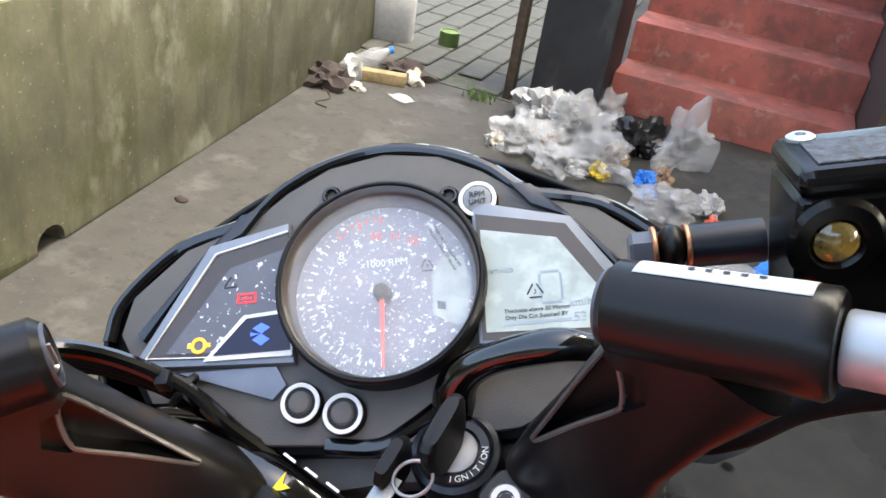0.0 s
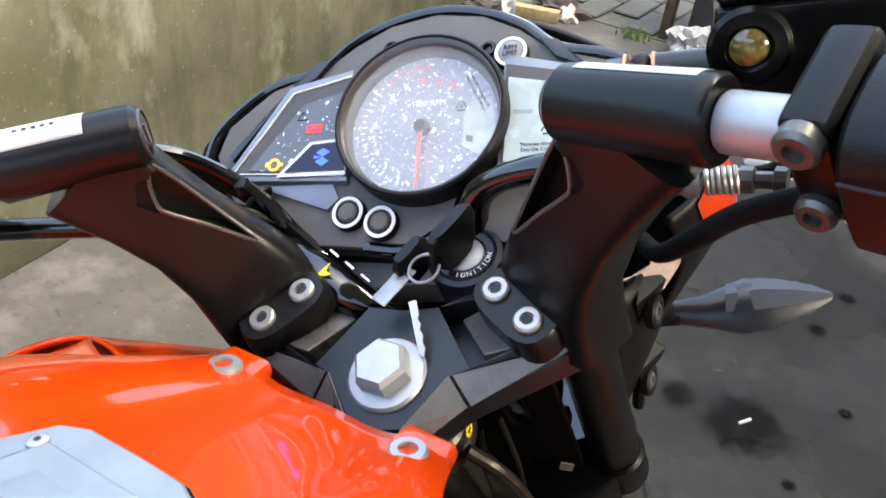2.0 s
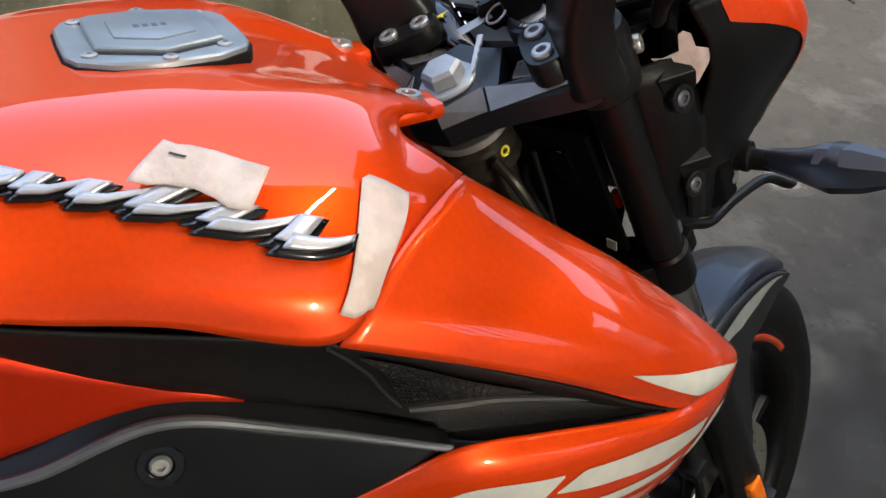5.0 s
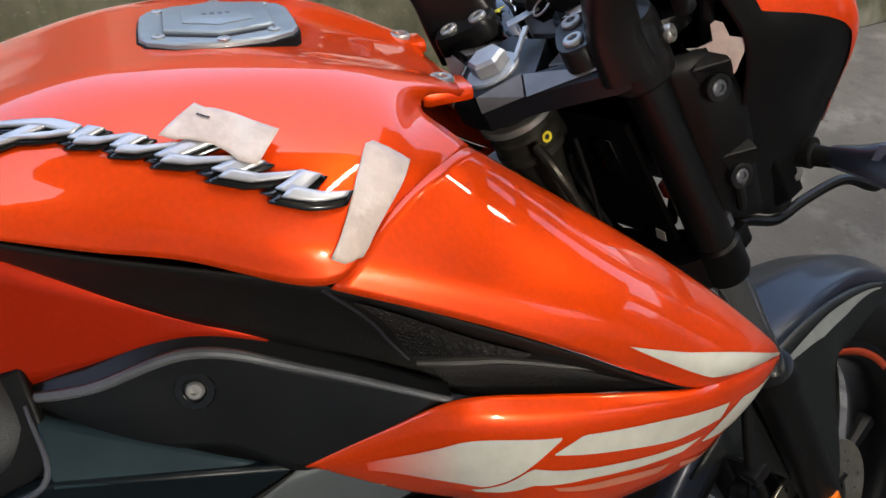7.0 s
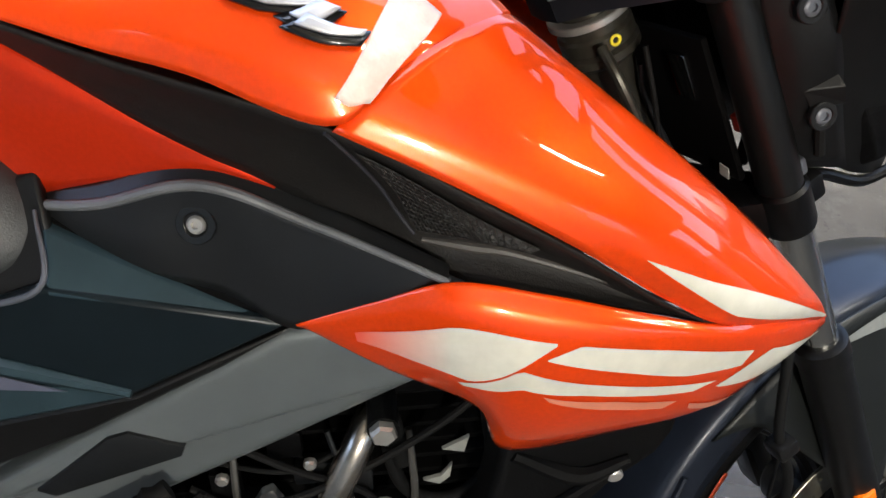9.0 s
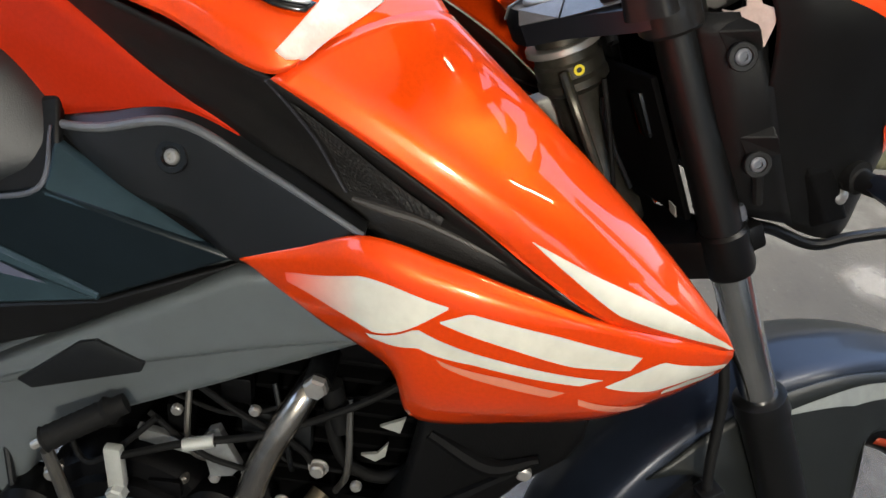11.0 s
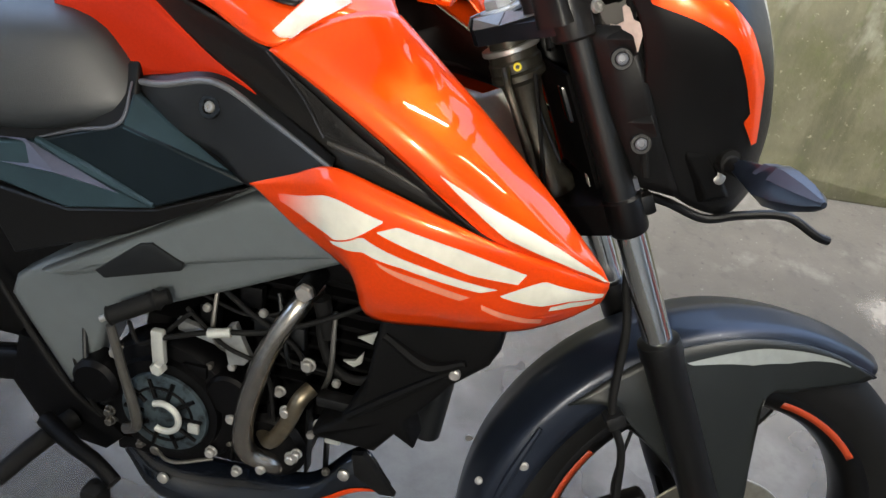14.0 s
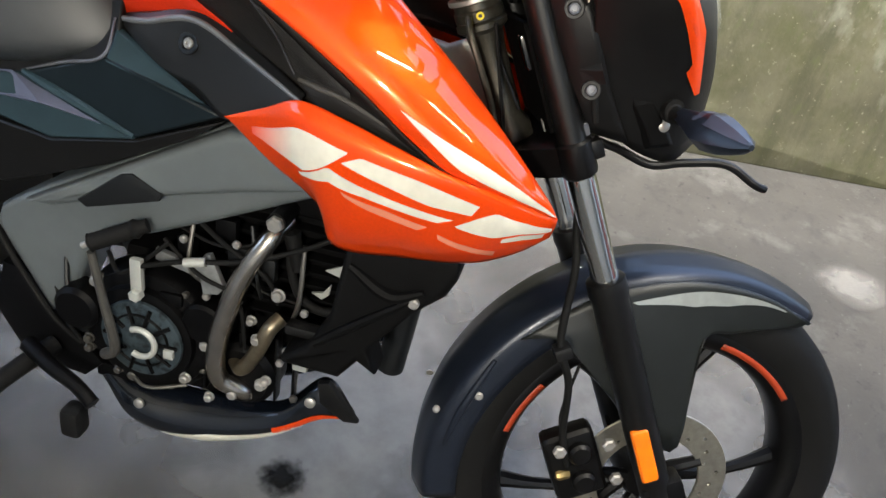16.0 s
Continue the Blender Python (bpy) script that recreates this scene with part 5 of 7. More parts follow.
for k in range(31):
    a = radians(268 - 5.9 * k)
    c_, s_ = math.cos(a), math.sin(a)
    ln = .004 if k % 3 == 0 else .0022
    w = Matrix.Translation((0, .050, 0)) @ Matrix.Rotation(a, 4, "Z")
    part("tick", moved(box((.0395 - ln, -.0004, .0003), (.0395, .0004, .0007)), DASH @ w), NEEDLE if k > 23 else WHITE, tach, smooth=0)
part("lcd_window", prism([(.0246, .0535), (.030, .0635), (.0405, .0635), (.044, .047), (.0405, .030), (.036, .0275), (.025, .034)], DASH, 0, .0009), LCD, tach, "pale lcd window")
part("lcd_marker", prism([(.027, .037), (.031, .036), (.031, .040), (.027, .041)], DASH, .0009, .0012), GREY_TRIM, tach)
nd = part("needle", prism([(-.0012, .050), (.0012, .050), (.0009, .0085), (-.0002, .0085)], DASH, .004, .0052), NEEDLE, tach, "red needle")
part("needle_hub", moved(turned((0, .047, .0), (0, 0, 1), [(.0045, 0), (.0042, .006), (.003, .007)], 24), DASH), DASH_GREY, tach)


def recycling_mark(c, size, parent):
    for k in range(3):
        a, b = radians(90 + 120 * k + 14), radians(90 + 120 * (k + 1) - 14)
        p, q = (c[0] + size * math.cos(a), c[1] + size * math.sin(a), c[2]), (c[0] + size * math.cos(b), c[1] + size * math.sin(b), c[2])
        part("arrow", moved(hose([p, q], .0004, 6), DASH), INK, parent)
    lettering("number", "3", size * .8, DASH @ pose(*c), INK, parent)


recycling_mark((.0225, .0595, .001), .0034, tach)
for k, txt in enumerate(("Thickness above 50 Micron", "Only Die Cut Supplied BY")):
    lettering("film_text", txt, .0024, DASH @ pose(.0305 + .0028 * k, .0675 + .0012 * k, .0014, 0, 0, -62), INK, tach)
part("glass", moved(turned((0, .052, .0065), (0, 0, 1), [(.0480, 0), (.0480, .0006)], 64), DASH), CLEAR, tach, "clear cover with film")

# left warning lamps
lp = part("warning_panel", prism([(-.131, .020), (-.093, .083), (-.05, .0915), (-.045, .016)], DASH, -.004, .001, .002), TRIM_LIGHT, clus, "warning lamp panel with bluetooth light")
part("panel_wall", prism([(-.1235, .0235), (-.089, .0775), (-.05, .086), (-.046, .019)], DASH, .001, .0016), BROWN_WALL, lp)
part("white_line", moved(hose([(-.047, .0195, .0019), (-.1225, .0240, .0019), (-.0885, .0772, .0019), (-.05, .0858, .0019)], .0007, 6, 4), DASH), WHITE, lp)
part("lens", prism([(-.112, .0255), (-.0805, .0685), (-.05, .0765), (-.047, .022)], DASH, .0016, .0022), POD, lp, "grey film-covered lens")
part("light_bezel", prism([(-.0915, .020), (-.0715, .0420), (-.0465, .0435), (-.0455, .0195)], DASH, .0022, .003), WHITE, lp, "white-edged bezel")
part("light_field", prism([(-.0862, .0225), (-.0697, .0400), (-.0475, .0412), (-.0465, .0222)], DASH, .003, .0036), BLUE_FIELD, lp)
for pts in ([(-.066, .0345), (-.0615, .0370), (-.057, .0345), (-.0615, .0315)], [(-.066, .0285), (-.0615, .0315), (-.057, .0285), (-.0615, .0255)], [(-.067, .0305), (-.0625, .0315), (-.067, .0325)]):
    part("blue_symbol", prism(pts, DASH, .0036, .004), LED_BLUE, lp, "glowing blue symbol")
for lo, hi in (((-.0755, .0485), (-.0655, .0493)), ((-.0755, .0530), (-.0655, .0538)), ((-.0755, .0485), (-.0747, .0538)), ((-.0663, .0485), (-.0655, .0538)), ((-.073, .0505), (-.068, .0515))):
    part("red_symbol", moved(box((*lo, .0022), (*hi, .0028)), DASH), LED_RED, lp, "glowing red symbol", smooth=0)
part("amber_symbol", moved(ring((-.0945, .0285, .0022), (0, 0, 1), .0026, .0042, .0007, 20, .0001), DASH), LED_AMBER, lp, "glowing amber symbol")
for lo, hi in (((-.1005, .0275), (-.0985, .0295)), ((-.0905, .0275), (-.0885, .0295))):
    part("amber_symbol", moved(box((*lo, .0022), (*hi, .0028)), DASH), LED_AMBER, lp, smooth=0)
part("hazard_symbol", moved(hose([(-.083, .058, .0024), (-.0795, .0635, .0024), (-.076, .058, .0024), (-.083, .058, .0024)], .0003, 6, 4), DASH), INK, lp)
part("corner_wedge", prism([(-.108, .0165), (-.055, .0160), (-.0495, .006), (-.0565, -.001)], DASH, -.006, -.0015, .001), TRIM_BLUE, clus, "pale blue-grey wedge")

# right speed display
rp = part("speed_panel", prism([(.046, .0895), (.053, .0915), (.062, .088), (.095, .079), (.1225, .036), (.116, .012), (.046, .015)], DASH, -.004, .001, .002), TRIM_LIGHT, clus, "lcd speed display panel")
part("panel_wall", prism([(.048, .0845), (.092, .0745), (.1155, .036), (.111, .0165), (.048, .019)], DASH, .001, .0016), BROWN_WALL, rp)
part("lcd", prism([(.05, .0755), (.087, .0675), (.1075, .036), (.104, .0205), (.05, .0225)], DASH, .0016, .0022), LCD, rp, "pale lcd showing speed")
part("bottom_bar", prism([(.046, .0125), (.116, .0105), (.117, .015), (.046, .0175)], DASH, .001, .0026, .0006), BLACK, rp)
LZ = .0024
lettering("lcd_text", "km/h", .0055, DASH @ pose(.0955, .0335, LZ), LCD_INK, rp)
lettering("lcd_text", "STAND", .0034, DASH @ pose(.0595, .0525, LZ), LCD_INK, rp)
lettering("lcd_text", "53", .0065, DASH @ pose(.0945, .0262, LZ), LCD_INK, rp)
for lo, hi in (((.0775, .0495), (.0865, .0508)), ((.0775, .034), (.0865, .0353)), ((.0765, .0355), (.0778, .049)), ((.0865, .0355), (.0878, .049))):
    part("digit_bar", moved(box((*lo, LZ - .0002), (*hi, LZ)), DASH), LCD_INK, rp, smooth=0)
recycling_mark((.0745, .0405, LZ), .004, rp)
lettering("film_text", "Thickness above 50 Micron", .0028, DASH @ pose(.0745, .0318, LZ), INK, rp)
lettering("film_text", "Only Die Cut Supplied BY", .0028, DASH @ pose(.0742, .0285, LZ), INK, rp)
part("film_bar", moved(box((.058, .0246, LZ - .0002), (.0905, .0262, LZ)), DASH), LCD_INK, rp, smooth=0)

# buttons
for r_, s_, h_, mt in ((-.0415, -.004, .004, DASH_GREY), (-.0205, -.0105, .004, DASH_GREY), (.0495, .0935, .003, BUTTON)):
    bt = part("button", moved(turned((r_, s_, -.015), (0, 0, 1), [(.0108, 0), (.0104, .011 + h_), (.0098, .012 + h_)], 32), DASH), BLACK, clus, "round button with white ring")
    part("button_ring", moved(ring((r_, s_, -.0035 + h_), (0, 0, 1), .0076, .0098, .0012, 36, .0003), DASH), WHITE, bt)
    part("button_top", moved(turned((r_, s_, -.0035 + h_), (0, 0, 1), [(.0058, 0), (.0058, .001), (.0048, .0022), (.0025, .0027)] if s_ < .05 else [(.0074, 0), (.0072, .001), (.004, .0018)], 28), DASH), mt, bt)
    if s_ > .05:
        lettering("letter", "RPM", .0044, DASH @ pose(r_, s_ + .0018, .0019), INK, bt)
        lettering("letter", "LIMIT", .0038, DASH @ pose(r_, s_ - .0022, .0019), INK, bt)
part("panel_screw", moved(ring((.0345, .0985, -.004), (0, 0, 1), .0026, .0052, .0025, 20), DASH), BLACK_GLOSS, clus)
part("panel_screw", moved(ring((-.028, .106, -.004), (0, 0, 1), .0026, .0052, .0025, 20), DASH), BLACK_GLOSS, clus)
# shell under the panel, cables across it
part("panel_shell", moved(prism(both([(0, .05), (.06, .05), (.085, .0), (.07, -.03), (.035, -.045), (0, -.042)]), I4, -.055, -.02, .006), DASH), DASH_GREY, clus, "grey lower shell")
part("shell_groove", moved(hose([(-.03, -.024, -.006), (-.005, -.026, -.006), (.012, -.018, -.006), (.03, -.006, -.006)], .0046, 10), DASH), BLACK_GLOSS, clus)
part("black_duct", hose([(.03, .085, -.01), (.034, .098, .012), (.05, .102, .026), (.08, .101, .036), (.098, .098, .036)], [.012, .010, .0075, .008, .006], 12), BLACK_GLOSS, moto, "glossy black cable boot", STEER)
for off, r_ in ((0, .0052), (.006, .0042), (-.007, .0048)):
    part("control_cable", hose([(-.19, .095, .075 + off * .5), (-.137, .107, .052 + off), (-.1, .103, .022 + off), (-.075, .086, .004 + off), (-.05, .066 + off, -.012), (-.02, .05, -.03), (.0, .04, -.06)], r_, 10, 40), RUBBER if off <= 0 else BLACK_GLOSS, moto, "black control cable", STEER)
part("clutch_cable", hose([(-.32, .025, .098), (-.24, .034, .084), (-.175, .042, .074), (-.14, .052, .062), (-.11, .085, .03), (-.08, .095, .0)], [.0062, .0064, .0062, .0058, .0055, .005], 12, 40), BLACK_GLOSS, moto, "thick glossy black clutch cable", STEER)
tie = part("cable_tie", ring((-.101, .104, .0195), (.7, -.4, -.5), .009, .0108, .004, 20), BLACK, moto, "black cable tie", STEER)
part("tie_head", box((-.106, .098, .028), (-.099, .106, .036), .001), BLACK, tie)
part("sticker_strip", hose([(-.098, .088, .008), (-.075, .073, -.003), (-.055, .062, -.0075), (-.035, .052, -.014), (-.012, .046, -.026)], [.009, .0125, .0138, .012, .008], 16, 30), BLACK_GLOSS, moto, "glossy black harness cover", STEER)
part("yellow_arrow", prism([(-.052, .056), (-.046, .064), (-.047, .0585), (-.043, .056), (-.048, .055)], I4, .006, .0068), YELLOW, moto, "yellow arrow sticker", STEER)
for k in range(3):
    part("print_bar", moved(box((-.004, -.0006, 0), (.004, .0006, .0005)), Matrix.Translation((-.045 + .010 * k, .0705 - .0065 * k, .0065 - .003 * k)) @ Matrix.Rotation(radians(-38), 4, "Z")), WHITE, moto, "small unreadable white print", STEER, smooth=0)

# -- headlight cowl --
LAMP_BOLT = (.099, .150, -.219)
COWL_LINE = [(.74, .47), (1.37, .72), (1.78, .91), (2.28, 1.14), (2.6, 1.55), (2.85, 1.98), (2.62, 2.04), (2.95, 2.3)]
COWL = Sheet([
    [(.138, .092, .0), (.142, .096, -.05), (.112, .088, -.13), (.086, .085, -.2)],
    [(.152, .108, .002), (.158, .118, -.055), (.122, .115, -.14), (.085, .12, -.245)],
    [(.158, .140, .008), (.171, .157, -.067), (.128, .155, -.148), (.078, .155, -.27)],
    [(.140, .178, .015), (.158, .188, -.08), (.122, .188, -.165), (.062, .185, -.268)],
    [(.065, .222, .03), (.085, .235, -.08), (.075, .226, -.18), (.035, .205, -.268)],
    [(0, .236, .034), (0, .25, -.08), (0, .24, -.18), (0, .21, -.266)],
])
for sgn in (1, -1):
    mir = sgn < 0
    cw = part("headlight_cowl", COWL.shape(36, 20, False, mir), BLACK, moto, "black headlight cowl with orange edge", STEER, 40, solid=0.003)
    st = COWL.patch([(.85, .08), (1.31, .06), (2.14, .36), (2.88, .9), (3.22, 1.5), (3.15, 2.28)], COWL_LINE, 40, 8, -0.0015)
    part("orange_edge", sided(sgn, st), ORANGE, cw, "orange edge stripe", smooth=60)
    for q in ((.123, .078, -.066), (.113, .079, -.153)):
        cup = part("bolt_cup", sided(sgn, ring(q, (.95, -.2, .1), .006, .0105, .006, 20)), BLACK, cw)
        part("bolt", sided(sgn, turned((q[0] + .002, q[1], q[2]), (.95, -.2, .1), [(.006, 0), (.006, .003), (.0045, .004), (.003, .004), (.0028, .002)], 14)), GREY_TRIM, cw)
    bk = Sheet([[(.104, .058, -.03), (.118, .075, -.035), (.124, .095, -.04)], [(.102, .058, -.1), (.117, .07, -.1), (.128, .095, -.1)], [(.094, .058, -.16), (.105, .072, -.16), (.112, .1, -.165)], [(.082, .062, -.2), (.09, .08, -.21), (.094, .11, -.23)]])
    part("side_bracket", sided(sgn, bk.shape(12, 8)), BLACK, cw, smooth=30, solid=.004)
    for q in ((.112, .07, -.128), (.118, .068, -.045)):
        vs_ = [(q[0], q[1], q[2]), (q[0] + .016, q[1] + .022, q[2] - .006), (q[0] + .002, q[1] + .026, q[2] + .010), (q[0], q[1] + .004, q[2] - .02), (q[0] + .012, q[1] + .024, q[2] - .022), (q[0] - .01, q[1] + .02, q[2] - .01)]
        part("bracket_ledge", sided(sgn, (vs_, [(0, 1, 2), (0, 3, 4, 1), (1, 4, 5, 2), (2, 5, 3, 0), (5, 4, 3)])), BLACK, cw, smooth=0, bevel=.001)
    part("lamp_bolt", sided(sgn, turned(LAMP_BOLT, (1, .2, 0), [(.007, 0), (.007, .004), (.004, .006)], 16)), STEEL, cw)
    part("lower_duct", sided(sgn, rings([[(x0, .112 + dy, z0 - .006), (x0 + .012, .118 + dy, z0), (x0 + .012, .138 + dy, z0 - .004), (x0, .146 + dy, z0 - .012)] for x0, z0, dy in ((.098, -.150, 0), (.098, -.185, .004), (.092, -.215, .012), (.088, -.238, .016))])), BLACK_ROUGH, cw, smooth=0, bevel=.002)
    part("flasher_stalk_mount", sided(sgn, turned((.085, .158, -.2), (1, .1, -.05), [(.017, 0), (.017, .014), (.012, .02), (.0115, .03)], 20)), RUBBER, cw)
lamp = part("headlamp", rings([rounded((0, f_, -.10), (1, 0, 0), (0, 0, 1), w_, h_, 3, 28) for f_, w_, h_ in ((.205, .07, .09), (.238, .066, .085), (.252, .05, .065), (.257, .02, .03))]), LAMP_GLASS, moto, "pale glass headlamp lens", STEER)
# Black sheet added where the space between the forks is only dark.
part("fork_gap_fill", box((-.070, .034, -.2), (.070, .040, -.075), .002), ENGINE_MATT, moto, "added black sheet for the darkness between the forks", STEER)
part("headlamp_housing", rings([rounded((0, f_, -.115), (1, 0, 0), (0, 0, 1), w_, h_, 4, 24) for f_, w_, h_ in ((.085, .03, .05), (.095, .06, .085), (.16, .08, .10), (.2, .07, .09))]), BLACK_ROUGH, moto, "black headlamp housing behind the cowl", STEER)
part("hose_strap", hose([(.121, .097, -.05), (.119, .094, -.09), (.112, .085, -.14), (.106, .078, -.19)], [.004, .0045, .0045, .004], 8), RUBBER, moto, "black hose strap", STEER)
part("plate_bracket", hose([(.085, .05, -.18), (.088, .062, -.203), (.08, .1, -.235), (.08, .133, -.266), (.083, .17, -.275), (.09, .215, -.29), (.097, .24, -.32), (.095, .252, -.331)], .005, 10, 40), BLACK_PAINT, moto, "bent black bracket rod", STEER)
part("bracket_clamp", box((.078, .045, -.205), (.1, .072, -.19), .003), GREY_TRIM, moto, "small bracket clamp", STEER)

# indicators: angular body, paler lens along the top
for sgn in (1, -1):
    secs = []
    for x, f_, a_, hw, hh in [(.128, .163, -.206, .009, .009), (.15, .166, -.209, .014, .012), (.178, .173, -.214, .024, .02), (.2, .178, -.217, .021, .017), (.226, .183, -.218, .012, .009), (.24, .185, -.217, .003, .003)]:
        c = Vector((x, f_, a_))
        secs.append([tuple(c + Vector((0, y * hw, z * hh))) for y, z in ((-1, .1), (-.55, .75), (.1, 1), (.7, .75), (1, .05), (.6, -.75), (0, -1), (-.65, -.7))])
    ind = part("indicator", sided(sgn, rings(secs)), INDIC, moto, "blue-grey angular front indicator", STEER, smooth=50)
    lens = []
    for x, f_, a_, hw, hh in [(.165, .17, -.2115, .0195, .0168), (.19, .1755, -.2155, .0222, .0186), (.215, .181, -.2178, .0158, .0126), (.236, .1845, -.2172, .0052, .0046)]:
        c = Vector((x, f_, a_))
        lens.append([tuple(c + Vector((0, y * hw, z * hh))) for y, z in ((-.55, .78), (.1, 1.06), (.72, .78), (.72, .6), (.1, .8), (-.55, .6))])
    part("lens", sided(sgn, rings(lens)), LENS, ind, "pale smoked lens", smooth=25)
    part("stalk", sided(sgn, turned((.092, .158, -.204), (1, .12, -.08), [(.0115, 0), (.0115, .006), (.0095, .007), (.0115, .009), (.0115, .014), (.0095, .015), (.0115, .017), (.0115, .022), (.009, .024), (.0085, .04)], 20)), RUBBER, ind)

# -- engine and lower parts --
eng = part("engine", join(box((-.09, -.38, .30), (.09, -.20, .52), .02), box((-.07, -.23, .40), (.07, -.06, .66), .012)), ENGINE_MATT, moto, "black air-cooled engine with bright bolts")
for k in range(9):
    part("cooling_fin", box((-.088, -.235, .462 + .019 * k), (.088, -.045, .467 + .019 * k), .0015), ENGINE_MATT, eng)
cv = part("clutch_cover", turned((.088, -.33, .41), (1, 0, 0), [(.098, 0), (.098, .022), (.09, .034), (.074, .037), (.072, .046), (.05, .05)], 44), ENGINE_BLACK, eng, "round clutch cover")
part("cover_plate", turned((.138, -.325, .412), (1, 0, 0), [(.058, 0), (.057, .004), (.05, .006)], 40), ENGINE_BLUE, cv, "blue-grey ribbed plate")
for k in range(10):
    a = radians(36 * k)
    part("cover_rib", hose([(.146, -.325 + .026 * math.cos(a), .412 + .026 * math.sin(a)), (.144, -.325 + .052 * math.cos(a), .412 + .052 * math.sin(a))], .003, 6), ENGINE_BLACK, cv)
arc = [(.152, -.321 + .021 * math.cos(radians(a)), .414 + .021 * math.sin(radians(a))) for a in range(120, -125, -15)]
part("white_ring", hose(arc, .0042, 10, 40), PALE, cv, "pale open ring")
for y, z in ((-.41, .381), (-.41, .366), (-.294, .40), (-.368, .341), (-.346, .338), (-.27, .356), (-.201, .351), (-.182, .47), (-.126, .441), (-.162, .379), (-.155, .388), (-.148, .518), (-.40, .47), (-.24, .42), (-.21, .5), (-.17, .45), (-.235, .335)):
    x0 = .128 if z < .46 else .118
    r_ = .0052 + .002 * abs(math.sin(97 * y + 31 * z))
    part("engine_bolt", turned((x0, y, z), (1, 0, 0), [(r_ * 1.35, 0), (r_ * 1.35, .0015), (r_, .002), (r_, .007), (r_ * .75, .009)], 12), STEEL_DARK if z < .39 and y < -.3 else STEEL, eng, smooth=20)
for k in range(9):
    a = radians(40 * k + 12)
    part("engine_bolt", turned((.112, -.33 + .091 * math.cos(a), .41 + .091 * math.sin(a)), (1, 0, 0), [(.0045, 0), (.0045, .009), (.003, .0105)], 10), STEEL_DARK, cv, smooth=20)
part("cover_rib", ring((.143, -.325, .412), (1, 0, 0), .038, .041, .004, 40, .0008), ENGINE_BLACK, cv)
for k in range(6):
    part("case_rib", box((.088, -.25 + .024 * k, .335), (.118 - .003 * k, -.246 + .024 * k, .44), .0015), ENGINE_BLACK, eng)
part("wire", hose([(.12, -.30, .56), (.128, -.25, .525), (.125, -.20, .50), (.118, -.19, .42)], .0028, 8), RUBBER, eng)
part("wire", hose([(.11, -.27, .60), (.122, -.22, .575), (.12, -.165, .54), (.112, -.15, .50)], .0034, 8), RUBBER, eng)
part("wire", hose([(.118, -.38, .52), (.13, -.36, .50), (.132, -.33, .52), (.125, -.29, .56)], .003, 8), RUBBER, eng)
part("wire_clip", box((.122, -.205, .495), (.131, -.193, .505), .0015), PALE, eng)
part("bolt_boss", rod((.09, -.146, .632), (.142, -.146, .632), .012, n=20), ENGINE_BLACK, eng)
part("head_bolt", turned((.142, -.146, .632), (1, 0, 0), [(.0105, 0), (.0105, .006), (.0085, .0085)], 6), STEEL, eng, smooth=20)
part("lug", box((.118, -.118, .424), (.138, -.098, .444), .003), PALE, eng)
part("clutch_arm", box((.14, -.332, .490), (.15, -.316, .538), .003), PALE, eng, "pale clutch arm clamp")
part("clamp_nut", turned((.146, -.323, .488), (1, 0, 0), [(.009, 0), (.009, .01), (.007, .012)], 6), PALE, eng, smooth=0)
part("cable_bracket", prism([(-.31, .545), (-.255, .535), (-.245, .552), (-.236, .556), (-.217, .512), (-.226, .5), (-.246, .496), (-.25, .518), (-.31, .53)], YZ, .118, .126, .002), ALLOY, eng, "grey cable bracket")
part("clutch_cable", hose([(.146, -.32, .528), (.14, -.26, .548), (.128, -.19, .56), (.11, -.1, .6), (.09, -.02, .66)], .0035, 8), RUBBER, eng)
part("cable_end", rod((.142, -.262, .547), (.137, -.236, .552), .006, n=12), PALE, eng)
part("pale_tab", prism([(-.097, .556), (-.074, .569), (-.078, .551)], YZ, .094, .098, .001), PALE, eng)
part("pale_tab", prism([(-.113, .519), (-.098, .523), (-.088, .537), (-.090, .521), (-.099, .513)], YZ, .094, .098, .001), PALE, eng)
for k, (y0, z0, y1, z1, x0, r_) in enumerate([(-.30, .575, -.16, .585, .112, .0022), (-.265, .59, -.245, .50, .121, .003), (-.19, .60, -.175, .50, .118, .0026), (-.215, .57, -.13, .50, .112, .002), (-.125, .585, -.135, .47, .108, .0034), (-.44, .50, -.40, .40, .13, .0035), (-.47, .47, -.42, .35, .125, .003), (-.36, .35, -.27, .34, .135, .0025)]):
    mid = (x0 + .006, (y0 + y1) / 2 + .008 * (-1) ** k, (z0 + z1) / 2 - .012)
    part("wire", hose([(x0 - .01, y0, z0), mid, (x0 - .01, y1, z1)], r_, 8, 14), (RUBBER, STEEL_DARK, FRAME_DARK)[k % 3], eng)
for k, (y0, z0, w_, h_, x0) in enumerate([(-.275, .545, .012, .02, .114), (-.20, .555, .02, .012, .112), (-.225, .585, .014, .014, .108), (-.165, .545, .009, .016, .114), (-.29, .475, .016, .009, .128), (-.435, .405, .02, .03, .118), (-.385, .315, .03, .012, .112)]):
    part("engine_lug", box((x0 - .014, y0 - w_, z0 - h_), (x0, y0 + w_, z0 + h_), .003), (ENGINE_BLACK, FRAME_DARK)[k % 2], eng)
for y, z in ((-.205, .575), (-.275, .565), (-.245, .488), (-.19, .53), (-.113, .50), (-.12, .36), (-.142, .413), (-.30, .455), (-.375, .475), (-.438, .372), (-.455, .42)):
    part("engine_bolt", turned((.116, y, z), (1, 0, 0), [(.0055, 0), (.0055, .004), (.004, .006)], 8), STEEL if z > .4 else STEEL_DARK, eng, smooth=20)
